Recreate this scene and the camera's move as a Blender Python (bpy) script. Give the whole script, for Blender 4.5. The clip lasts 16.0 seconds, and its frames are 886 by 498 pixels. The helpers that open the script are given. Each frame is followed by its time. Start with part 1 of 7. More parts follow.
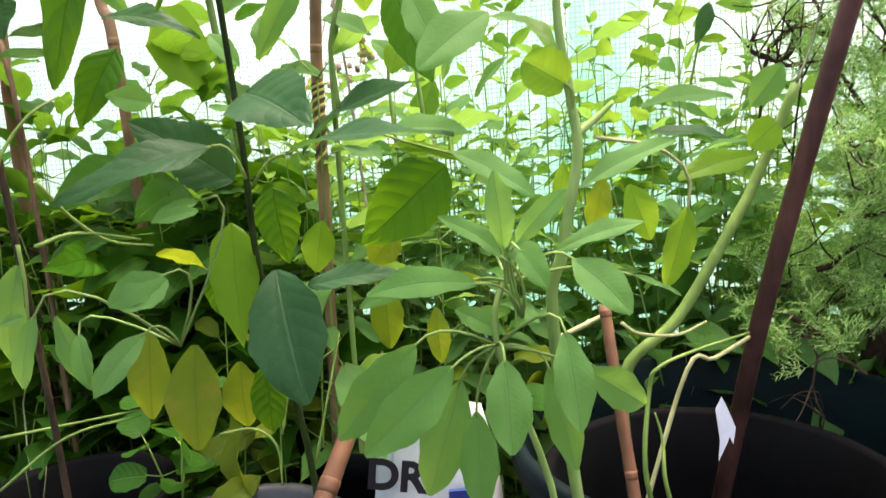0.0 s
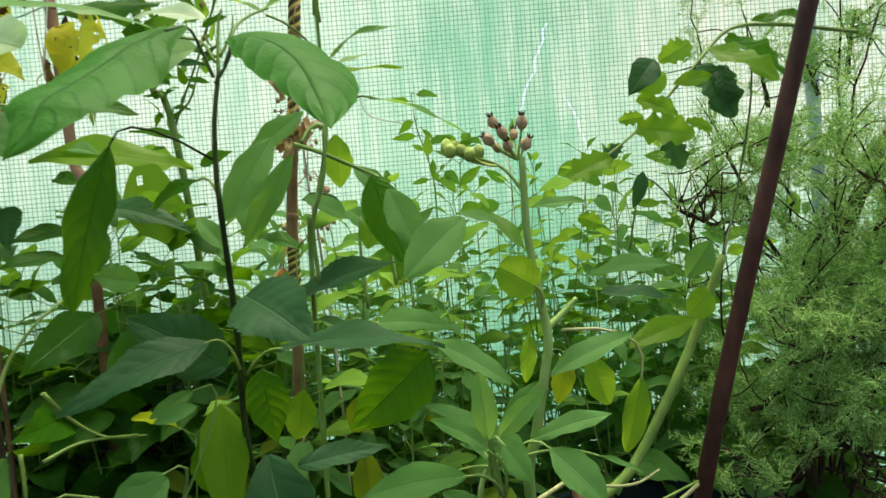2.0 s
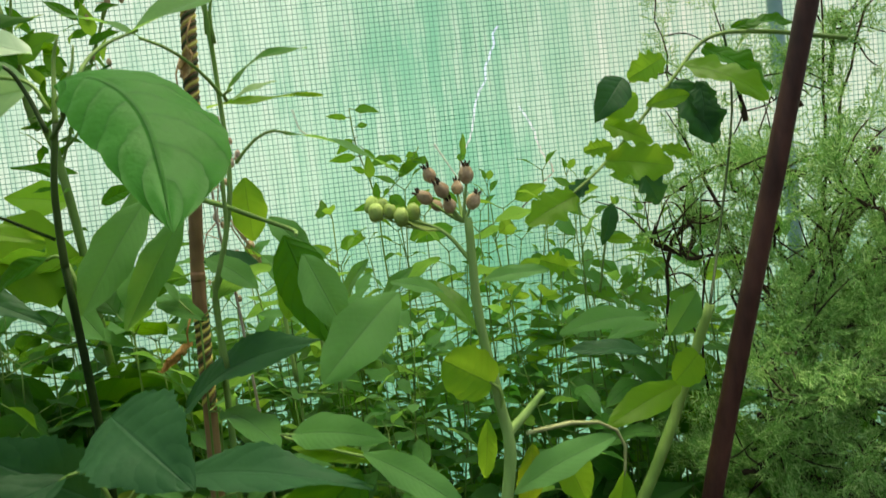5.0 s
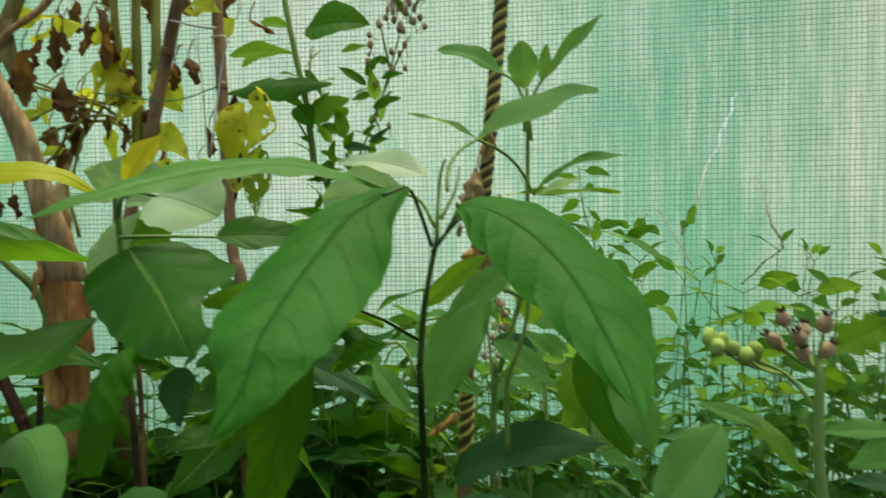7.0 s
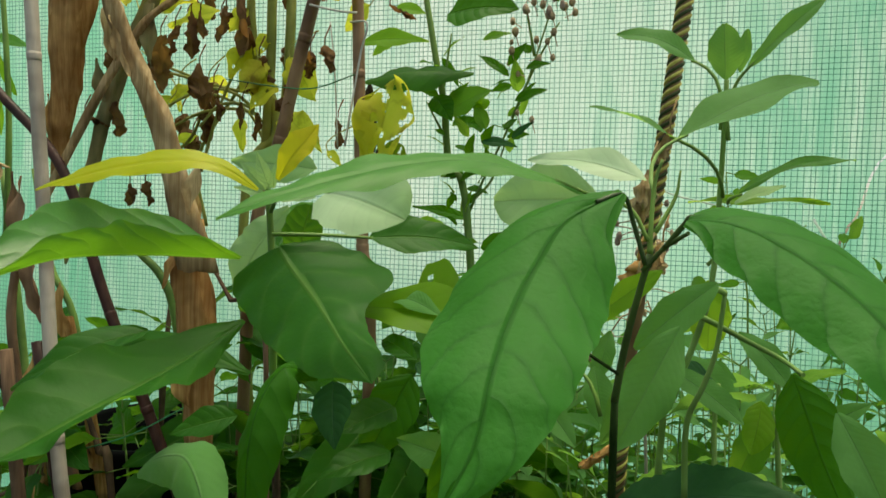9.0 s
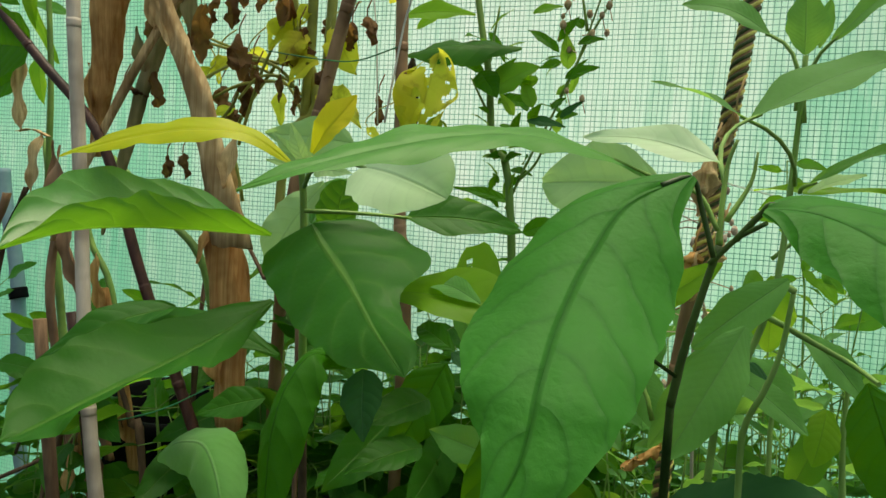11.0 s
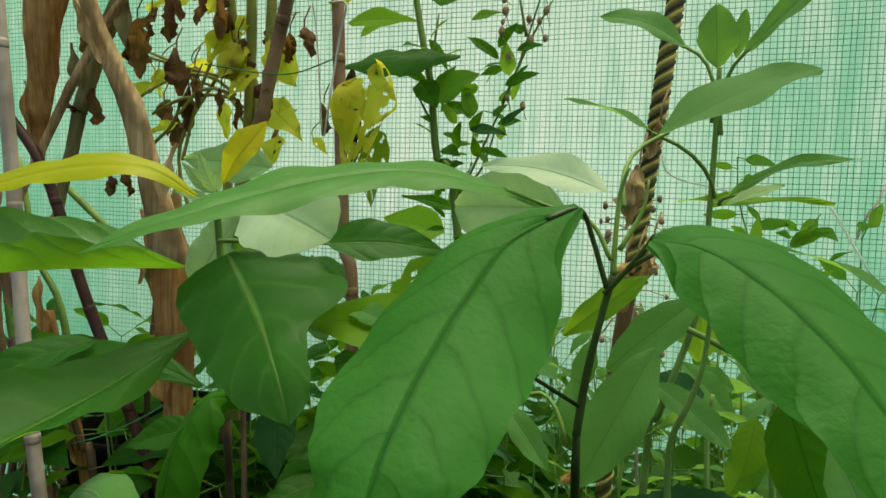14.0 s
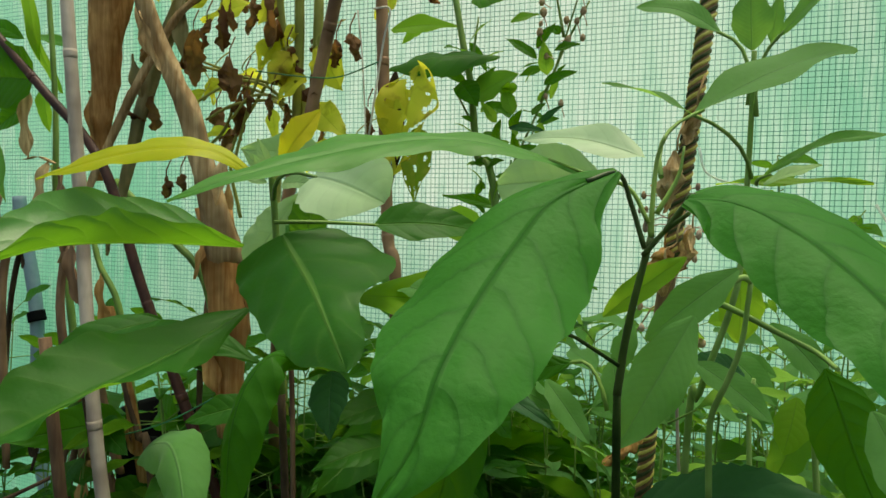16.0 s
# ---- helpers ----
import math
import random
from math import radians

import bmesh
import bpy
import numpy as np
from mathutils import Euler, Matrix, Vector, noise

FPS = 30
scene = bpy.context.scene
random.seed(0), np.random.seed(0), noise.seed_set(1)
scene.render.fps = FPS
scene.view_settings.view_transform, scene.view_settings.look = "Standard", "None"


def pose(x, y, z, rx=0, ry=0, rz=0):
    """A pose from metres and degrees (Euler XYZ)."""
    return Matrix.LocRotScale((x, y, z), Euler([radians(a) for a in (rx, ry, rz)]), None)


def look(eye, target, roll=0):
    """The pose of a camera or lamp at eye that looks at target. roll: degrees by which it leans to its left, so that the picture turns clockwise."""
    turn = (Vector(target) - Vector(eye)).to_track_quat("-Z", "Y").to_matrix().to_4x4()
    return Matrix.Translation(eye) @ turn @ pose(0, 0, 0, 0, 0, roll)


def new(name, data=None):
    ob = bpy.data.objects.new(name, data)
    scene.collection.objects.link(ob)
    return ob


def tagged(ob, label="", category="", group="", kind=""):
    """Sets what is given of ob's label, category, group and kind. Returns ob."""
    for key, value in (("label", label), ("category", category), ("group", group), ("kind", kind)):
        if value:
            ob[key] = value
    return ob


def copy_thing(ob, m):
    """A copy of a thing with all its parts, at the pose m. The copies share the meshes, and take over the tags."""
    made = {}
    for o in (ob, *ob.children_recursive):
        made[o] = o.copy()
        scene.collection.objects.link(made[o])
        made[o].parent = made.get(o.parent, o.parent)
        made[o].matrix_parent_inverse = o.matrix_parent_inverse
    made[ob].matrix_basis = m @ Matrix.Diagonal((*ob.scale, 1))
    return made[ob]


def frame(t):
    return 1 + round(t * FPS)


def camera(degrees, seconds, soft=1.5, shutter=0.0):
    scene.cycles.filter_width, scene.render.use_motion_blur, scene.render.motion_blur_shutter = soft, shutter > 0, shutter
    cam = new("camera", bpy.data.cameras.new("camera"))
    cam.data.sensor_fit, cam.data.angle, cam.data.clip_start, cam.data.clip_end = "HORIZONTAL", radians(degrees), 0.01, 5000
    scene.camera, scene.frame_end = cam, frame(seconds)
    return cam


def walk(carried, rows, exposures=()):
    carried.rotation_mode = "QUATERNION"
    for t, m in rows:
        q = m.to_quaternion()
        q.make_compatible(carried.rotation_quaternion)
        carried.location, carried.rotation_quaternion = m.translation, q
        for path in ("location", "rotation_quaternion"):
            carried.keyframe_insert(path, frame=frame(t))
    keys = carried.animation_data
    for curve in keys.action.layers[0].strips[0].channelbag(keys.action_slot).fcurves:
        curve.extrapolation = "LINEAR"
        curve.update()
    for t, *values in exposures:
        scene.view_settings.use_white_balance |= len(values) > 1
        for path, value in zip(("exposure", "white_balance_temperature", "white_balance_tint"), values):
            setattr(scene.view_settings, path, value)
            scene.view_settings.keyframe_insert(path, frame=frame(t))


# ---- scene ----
cam = camera(67.6, 16.0, soft=1.5, shutter=0.5)
PATH = [
    (0, (0.184, 0.212, 0.5), (-0.029, 2.182, 0.23), -3.9),
    (0.5, (0.171, 0.192, 0.522), (0.029, 2.172, 0.273), -3.9),
    (1, (0.148, 0.161, 0.552), (0.114, 2.15, 0.35), -4.3),
    (1.5, (0.14, 0.133, 0.595), (0.145, 2.131, 0.512), -4.1),
    (2, (0.156, 0.172, 0.589), (0.162, 2.171, 0.522), -4.4),
    (2.5, (0.162, 0.203, 0.58), (0.17, 2.201, 0.492), -4.9),
    (3, (0.167, 0.218, 0.571), (0.197, 2.215, 0.465), -5.5),
    (3.5, (0.182, 0.237, 0.575), (0.236, 2.232, 0.455), -6.4),
    (3.7, (0.19, 0.249, 0.578), (0.257, 2.244, 0.456), -6.8),
    (5.8, (0.15, 0.281, 0.677), (0.289, 2.275, 0.61), -6.1),
    (6, (0.137, 0.28, 0.683), (0.182, 2.279, 0.628), -5.6),
    (6.5, (0.102, 0.272, 0.686), (-0.05, 2.266, 0.659), -2.0),
    (7, (0.07, 0.268, 0.704), (-0.22, 2.247, 0.681), -0.4),
    (7.5, (0.044, 0.282, 0.731), (-0.334, 2.246, 0.702), 0.3),
    (8, (0.014, 0.285, 0.738), (-0.434, 2.234, 0.721), 1.0),
    (8.5, (0.003, 0.294, 0.723), (-0.496, 2.231, 0.694), 1.6),
    (9, (0.003, 0.309, 0.711), (-0.528, 2.237, 0.671), 2.1),
    (9.5, (0.001, 0.321, 0.702), (-0.543, 2.245, 0.645), 2.6),
    (9.7, (-0.009, 0.324, 0.702), (-0.563, 2.245, 0.644), 2.9),
    (11.8, (0.001, 0.342, 0.714), (-0.658, 2.227, 0.593), 3.9),
    (12, (0.008, 0.345, 0.712), (-0.643, 2.232, 0.589), 3.8),
    (12.5, (0.021, 0.348, 0.721), (-0.597, 2.246, 0.596), 3.7),
    (13, (0.026, 0.348, 0.725), (-0.579, 2.25, 0.6), 3.1),
    (13.5, (0.028, 0.351, 0.73), (-0.567, 2.256, 0.61), 2.6),
    (14, (0.027, 0.351, 0.73), (-0.564, 2.258, 0.612), 2.0),
    (14.5, (0.03, 0.346, 0.737), (-0.563, 2.253, 0.629), 1.6),
    (15, (0.033, 0.334, 0.737), (-0.585, 2.234, 0.65), 1.1),
    (15.5, (0.031, 0.336, 0.71), (-0.636, 2.22, 0.64), 1.1),
    (16, (0.03, 0.332, 0.708), (-0.67, 2.205, 0.641), 1.6),
]
EXPOSURES = [(0.0, 2.0, 7400, 30), (0.6, 1.65, 7500, 18), (1.2, 1.2, 7600, 10), (2.0, 1.0, 7600, 8), (3.7, 1.02, 7600, 8), (6.0, 0.52, 7700, 0), (8.0, 0.42, 7700, 0), (9.0, 0.55, 7750, 0), (9.5, 0.62, 7750, -1), (12.0, 0.64, 7800, -1), (13.0, 0.58, 7800, -1), (14.0, 0.5, 7800, -1), (16.0, 0.52, 7800, -1)]
walk(cam, [(t, look(eye, target, roll)) for t, eye, target, roll in PATH], EXPOSURES)

# ---------------------------------------------------------------- daylight
world = bpy.data.worlds.new("sky")
scene.world = world
world.use_nodes = True
wn = world.node_tree.nodes
sky = wn.new("ShaderNodeTexSky")
sky.sky_type, sky.sun_disc = "NISHITA", False
sky.sun_elevation, sky.sun_rotation = radians(75), radians(29)
sky.air_density, sky.dust_density, sky.ozone_density = 1.0, 4.0, 1.0
world.node_tree.links.new(sky.outputs[0], wn["Background"].inputs[0])
wn["Background"].inputs[1].default_value = 0.15
sun = new("sun", bpy.data.lights.new("sun", "SUN"))
sun.data.energy, sun.data.angle, sun.data.color = 3.6, radians(40), (1.0, 0.95, 0.84)
sun.matrix_world = look((0.3, 0.54, 2.27), (0, 0, 0))


# ---------------------------------------------------------------- materials
class Mat:
    """A small node builder round one Principled shader."""

    def __init__(self, name, rough=0.6, metal=0.0, spec=0.4):
        self.m = bpy.data.materials.new(name)
        self.m.use_nodes = True
        self.t = self.m.node_tree
        self.p = self.t.nodes["Principled BSDF"]
        self.out = self.t.nodes["Material Output"]
        self.p.inputs["Roughness"].default_value = rough
        self.p.inputs["Metallic"].default_value = metal
        self.p.inputs["Specular IOR Level"].default_value = spec

    def node(self, kind, **values):
        n = self.t.nodes.new(kind)
        for key, value in values.items():
            if key == "op":
                n.operation = value
            elif key == "blend":
                n.data_type, n.blend_type = "RGBA", value
            else:
                n.inputs[int(key[1:])].default_value = value
        return n

    def link(self, a, b):
        self.t.links.new(a, b)

    def coord(self, which="Object", scale=(1, 1, 1)):
        c = self.t.nodes.new("ShaderNodeTexCoord")
        mp = self.t.nodes.new("ShaderNodeMapping")
        mp.inputs["Scale"].default_value = scale
        self.link(c.outputs[which], mp.inputs[0])
        return mp.outputs[0]

    def noise(self, vec, scale, detail=4.0, rough=0.6):
        n = self.t.nodes.new("ShaderNodeTexNoise")
        n.inputs["Scale"].default_value, n.inputs["Detail"].default_value, n.inputs["Roughness"].default_value = scale, detail, rough
        self.link(vec, n.inputs["Vector"])
        return n.outputs["Fac"]

    def ramp(self, fac, *stops):
        r = self.t.nodes.new("ShaderNodeValToRGB")
        e = r.color_ramp.elements
        while len(e) < len(stops):
            e.new(0.5)
        for el, (pos, col) in zip(e, stops):
            el.position, el.color = pos, (*col, 1.0)
        self.link(fac, r.inputs[0])
        return r.outputs[0]

    def math(self, op, a, b=None, c=None):
        n = self.t.nodes.new("ShaderNodeMath")
        n.operation = op
        for i, v in enumerate((a, b, c)):
            if v is None:
                continue
            if isinstance(v, (int, float)):
                n.inputs[i].default_value = v
            else:
                self.link(v, n.inputs[i])
        return n.outputs[0]

    def mix(self, fac, a, b, blend="MIX"):
        n = self.t.nodes.new("ShaderNodeMix")
        n.data_type, n.blend_type = "RGBA", blend
        for sock, v in ((n.inputs[0], fac), (n.inputs[6], a), (n.inputs[7], b)):
            if isinstance(v, (int, float)):
                sock.default_value = v
            elif isinstance(v, tuple):
                sock.default_value = (*v, 1.0)
            else:
                self.link(v, sock)
        return n.outputs[2]

    def rand(self):
        return self.t.nodes.new("ShaderNodeObjectInfo").outputs["Random"]

    def bump(self, height, strength=0.4, dist=0.002):
        b = self.t.nodes.new("ShaderNodeBump")
        b.inputs["Strength"].default_value, b.inputs["Distance"].default_value = strength, dist
        self.link(height, b.inputs["Height"])
        self.link(b.outputs[0], self.p.inputs["Normal"])
        return b.outputs[0]

    def base(self, col):
        if isinstance(col, tuple):
            self.p.inputs["Base Color"].default_value = (*col, 1.0)
        else:
            self.link(col, self.p.inputs["Base Color"])

    def translucent(self, col, amount, normal=None):
        tr = self.t.nodes.new("ShaderNodeBsdfTranslucent")
        if isinstance(col, tuple):
            tr.inputs[0].default_value = (*col, 1.0)
        else:
            self.link(col, tr.inputs[0])
        if normal:
            self.link(normal, tr.inputs[1])
        mx = self.t.nodes.new("ShaderNodeMixShader")
        mx.inputs[0].default_value = amount
        self.link(self.p.outputs[0], mx.inputs[1])
        self.link(tr.outputs[0], mx.inputs[2])
        self.link(mx.outputs[0], self.out.inputs[0])


def leaf_material(name, dark, light, vein, trans, amount=0.4, rough=0.5, veins=9.0, fuzz=0.0, spots=None, quilt=0.5, spec=0.14, depth=0.0012, vein_mix=0.22, pucker=0.0, cells=0.0, vein_strength=0.6):
    """Leaf skin: midrib and side veins along the leaf's own length and width, mottling, and light coming through."""
    m = Mat(name, rough, spec=spec)
    uv = m.t.nodes.new("ShaderNodeUVMap").outputs[0]
    sep = m.t.nodes.new("ShaderNodeSeparateXYZ")
    m.link(uv, sep.inputs[0])
    across = m.math("ABSOLUTE", m.math("SUBTRACT", sep.outputs[1], 0.5))
    ob = m.coord("Object")
    wob = m.noise(ob, 60.0, 2.0)
    along = m.math("ADD", sep.outputs[0], m.math("MULTIPLY", wob, 0.05))
    sweep = m.math("ADD", m.math("MULTIPLY", across, 0.16), m.math("MULTIPLY", m.math("MULTIPLY", across, across), 0.5))
    half = m.math("MULTIPLY", m.math("GREATER_THAN", sep.outputs[1], 0.5), 0.45)
    phase = m.math("FRACT", m.math("ADD", m.math("MULTIPLY", m.math("SUBTRACT", along, sweep), veins), half))
    side = m.math("ABSOLUTE", m.math("SUBTRACT", phase, 0.5))
    sidevein = m.math("SUBTRACT", 1.0, m.math("SMOOTH_MIN", m.math("MULTIPLY", side, 9.0), 1.0, 0.3))
    midvein = m.math("SUBTRACT", 1.0, m.math("SMOOTH_MIN", m.math("MULTIPLY", across, 34.0), 1.0, 0.2))
    veinmask = m.math("MAXIMUM", m.math("MULTIPLY", sidevein, vein_mix), midvein)
    big = m.noise(ob, 16.0, 3.0)
    fine = m.noise(ob, 240.0, 4.0)
    shade = m.math("ADD", m.math("MULTIPLY", big, 0.7), m.math("MULTIPLY", fine, 0.3))
    shade = m.math("ADD", shade, m.math("MULTIPLY", m.math("SUBTRACT", m.rand(), 0.5), 0.45))
    col = m.ramp(shade, (0.25, dark), (0.75, light))
    if spots:
        blot = m.ramp(m.noise(ob, 45.0, 4.0), (0.56, (0, 0, 0)), (0.66, (1, 1, 1)))
        col = m.mix(blot, col, spots)
    col = m.mix(m.math("MULTIPLY", veinmask, vein_strength), col, vein)
    m.base(col)
    if fuzz:
        m.p.inputs["Sheen Weight"].default_value = fuzz
        m.p.inputs["Sheen Roughness"].default_value = 0.5
    relief = m.math("ADD", m.math("MULTIPLY", m.math("SINE", m.math("MULTIPLY", side, 3.1)), quilt), m.math("MULTIPLY", fine, 0.25))
    relief = m.math("SUBTRACT", relief, m.math("MULTIPLY", midvein, 0.8))
    if pucker:
        relief = m.math("ADD", relief, m.math("MULTIPLY", m.noise(ob, 95.0, 2.0), pucker))
    if cells:
        net = m.t.nodes.new("ShaderNodeTexVoronoi")
        net.feature = "DISTANCE_TO_EDGE"
        net.inputs["Scale"].default_value = 230.0
        m.link(ob, net.inputs["Vector"])
        relief = m.math("ADD", relief, m.math("MULTIPLY", m.math("MINIMUM", m.math("MULTIPLY", net.outputs["Distance"], 3.5), 1.0), cells))
    nrm = m.bump(relief, 0.55, depth)
    m.translucent(m.mix(m.math("MULTIPLY", veinmask, 0.5), m.mix(big, trans, tuple(c * 0.75 for c in trans)), tuple(c * 0.5 for c in trans)), amount, nrm)
    return m.m


def stem_material(name, a, b, rough=0.6, scale=60.0, stretch=0.12, spec=0.4, thin=0.0):
    m = Mat(name, rough, spec=spec)
    v = m.coord("Object", (1, 1, stretch))
    col = m.ramp(m.noise(v, scale, 5.0), (0.3, a), (0.7, b))
    col = m.mix(m.ramp(m.noise(m.coord("Object"), 14.0, 3.0), (0.45, (0, 0, 0)), (0.7, (1, 1, 1))), col, tuple(c * 0.6 for c in a))
    m.base(col)
    m.bump(m.noise(v, scale * 4, 4.0), 0.5, 0.001)
    if thin:
        m.translucent(col, thin)
    return m.m


LEAF_DARK = leaf_material("leaf_dark_green", (0.014, 0.085, 0.004), (0.032, 0.150, 0.008), (0.010, 0.050, 0.006), (0.17, 0.40, 0.012), 0.42, 0.5, 7.0, depth=0.0016, vein_mix=0.3, quilt=0.5, spec=0.12, pucker=0.5, vein_strength=0.4)
LEAF_QUILTED = leaf_material("leaf_quilted_green", (0.019, 0.110, 0.017), (0.042, 0.188, 0.032), (0.009, 0.054, 0.012), (0.18, 0.52, 0.025), 0.50, 0.55, 7.0, depth=0.0025, vein_mix=0.55, quilt=0.8, spec=0.10, pucker=0.6, cells=0.05, vein_strength=0.55)
LEAF_BROAD = leaf_material("leaf_broad_green", (0.010, 0.068, 0.007), (0.024, 0.115, 0.013), (0.15, 0.28, 0.06), (0.20, 0.46, 0.03), 0.40, 0.48, 6.0, quilt=0.4, depth=0.0013, pucker=0.3, spec=0.12, vein_mix=0.28, cells=0.02, vein_strength=0.5)
LEAF_SATIN = leaf_material("leaf_satin_green", (0.028, 0.125, 0.026), (0.060, 0.190, 0.050), (0.20, 0.34, 0.12), (0.24, 0.54, 0.03), 0.42, 0.34, 7.0, quilt=0.5, depth=0.0020, spec=0.35, vein_mix=0.35)
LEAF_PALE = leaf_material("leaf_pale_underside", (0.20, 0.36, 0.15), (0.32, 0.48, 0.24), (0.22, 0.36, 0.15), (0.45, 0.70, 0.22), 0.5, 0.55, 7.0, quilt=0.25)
LEAF_YELLOW = leaf_material("leaf_young_yellow", (0.36, 0.42, 0.02), (0.58, 0.46, 0.03), (0.36, 0.34, 0.03), (0.85, 0.80, 0.04), 0.52, 0.42, 8.0, quilt=0.25, depth=0.0005, vein_mix=0.12)
LEAF_LIME = leaf_material("leaf_lime_green", (0.07, 0.18, 0.008), (0.13, 0.26, 0.016), (0.12, 0.22, 0.04), (0.46, 0.74, 0.06), 0.55, 0.45, 7.0, depth=0.0005, vein_mix=0.12)
LEAF_OLIVE = leaf_material("leaf_fading_olive", (0.08, 0.14, 0.012), (0.15, 0.21, 0.022), (0.12, 0.17, 0.03), (0.44, 0.58, 0.03), 0.48, 0.55, 7.0, spots=(0.22, 0.21, 0.03), depth=0.0005, vein_mix=0.12)
LEAF_SAGE = leaf_material("leaf_sage_felted", (0.055, 0.180, 0.038), (0.105, 0.275, 0.078), (0.15, 0.27, 0.11), (0.30, 0.58, 0.09), 0.48, 0.7, 14.0, fuzz=0.12, quilt=0.12, spec=0.15, depth=0.0008, pucker=1.0)
LEAF_WEED = leaf_material("leaf_weed_green", (0.030, 0.110, 0.010), (0.066, 0.185, 0.020), (0.10, 0.20, 0.05), (0.36, 0.62, 0.06), 0.55, 0.45, 6.0, depth=0.0005, vein_mix=0.12)
LEAF_SPENT = leaf_material("leaf_spent_yellow", (0.44, 0.44, 0.03), (0.66, 0.62, 0.09), (0.46, 0.43, 0.06), (0.88, 0.85, 0.08), 0.62, 0.6, 7.0, spots=(0.14, 0.075, 0.025), depth=0.0005, vein_mix=0.12)
LEAF_DEAD = leaf_material("leaf_dead_brown", (0.055, 0.030, 0.018), (0.19, 0.105, 0.055), (0.12, 0.065, 0.03), (0.46, 0.22, 0.06), 0.36, 0.85, 6.0)
LEAF_BLUE = leaf_material("leaf_bluish_green", (0.012, 0.056, 0.020), (0.030, 0.098, 0.040), (0.05, 0.12, 0.06), (0.12, 0.32, 0.05), 0.28, 0.5, 7.0, depth=0.0010, spec=0.10, pucker=0.8, vein_mix=0.12)

LEAF_FRESH = leaf_material("leaf_fresh_green", (0.05, 0.19, 0.035), (0.11, 0.29, 0.07), (0.04, 0.13, 0.03), (0.30, 0.62, 0.10), 0.50, 0.42, 7.0, quilt=0.4, depth=0.001)

# Leaf green paled towards white; gloss and light from behind put into the colour.
LEAF_PAINTED_GLOSS = leaf_material("leaf_painted_gloss", (0.34, 0.50, 0.30), (0.50, 0.64, 0.44), (0.36, 0.50, 0.30), (0.55, 0.80, 0.38), 0.5, 0.4, 7.0, quilt=0.2, depth=0.0006)

STEM_DARK = stem_material("stem_dark", (0.010, 0.026, 0.005), (0.036, 0.066, 0.014), 0.6, 160.0, 0.3, spec=0.12)
STEM_MOSS = stem_material("stem_moss_green", (0.030, 0.060, 0.014), (0.085, 0.13, 0.035))
STEM_OLIVE = stem_material("stem_olive_brown", (0.17, 0.17, 0.05), (0.34, 0.26, 0.12), 0.7, 120.0, 0.05)
STEM_GREEN = stem_material("stem_green", (0.12, 0.24, 0.04), (0.24, 0.36, 0.08))
STEM_SAGE = stem_material("stem_sage", (0.15, 0.28, 0.06), (0.27, 0.41, 0.12), 0.8)
STEM_YELLOW = stem_material("stem_yellow", (0.29, 0.32, 0.05), (0.50, 0.48, 0.14), thin=0.2)
STEM_PALE = stem_material("stem_pale", (0.30, 0.33, 0.13), (0.44, 0.46, 0.22))
TWIG = stem_material("twig_bark", (0.030, 0.020, 0.012), (0.095, 0.065, 0.040), 0.85, 90.0, 0.5, spec=0.15)
DEAD_STALK = stem_material("dead_stalk_brown", (0.085, 0.050, 0.032), (0.23, 0.145, 0.090), 0.85, 120.0, 0.1, spec=0.1)
CANE_BROWN = stem_material("cane_brown", (0.20, 0.105, 0.055), (0.38, 0.225, 0.125), 0.5, spec=0.22)
CANE_DARK = stem_material("cane_dark_red", (0.034, 0.013, 0.010), (0.095, 0.038, 0.028), 0.5, 70.0, 0.3, spec=0.22)
CANE_PALE = stem_material("cane_weathered", (0.40, 0.32, 0.26), (0.60, 0.51, 0.43), 0.65, spec=0.2)
CANE_RUST = stem_material("cane_rusty", (0.20, 0.085, 0.04), (0.32, 0.15, 0.075), 0.6)
HUSK = stem_material("dry_husk", (0.38, 0.165, 0.045), (0.78, 0.47, 0.19), 0.75, 230.0, 0.02, spec=0.15, thin=0.25)
HUSK_GREY = stem_material("dry_husk_grey", (0.36, 0.215, 0.09), (0.80, 0.59, 0.33), 0.8, 230.0, 0.02, spec=0.15, thin=0.2)
STRING = stem_material("string_white", (0.6, 0.57, 0.5), (0.75, 0.72, 0.66), 0.9, 400.0, 1.0)
WIRE = stem_material("wire_green", (0.02, 0.16, 0.06), (0.04, 0.25, 0.09), 0.5)
TWINE_DARK = stem_material("twine_dark", (0.035, 0.055, 0.018), (0.09, 0.11, 0.035), 0.8, 500.0, 1.0)
TWINE = stem_material("twine_yellow", (0.60, 0.50, 0.11), (0.80, 0.70, 0.22), 0.8, 500.0, 1.0)
POD = stem_material("seed_pod_brown", (0.36, 0.24, 0.125), (0.60, 0.45, 0.28), 0.8, 300.0, 1.0)
BUD = stem_material("flower_bud_green", (0.30, 0.44, 0.09), (0.46, 0.58, 0.16), 0.7, 200.0, 1.0)


def plain_material(name, a, b, rough, scale, metal=0.0, bump=0.3, spec=0.4):
    m = Mat(name, rough, metal, spec)
    v = m.coord("Object")
    m.base(m.ramp(m.math("ADD", m.math("MULTIPLY", m.noise(v, scale, 5.0), 0.7), m.math("MULTIPLY", m.noise(v, scale * 9, 3.0), 0.3)), (0.35, a), (0.68, b)))
    m.bump(m.noise(v, scale * 6, 4.0), bump, 0.002)
    return m.m


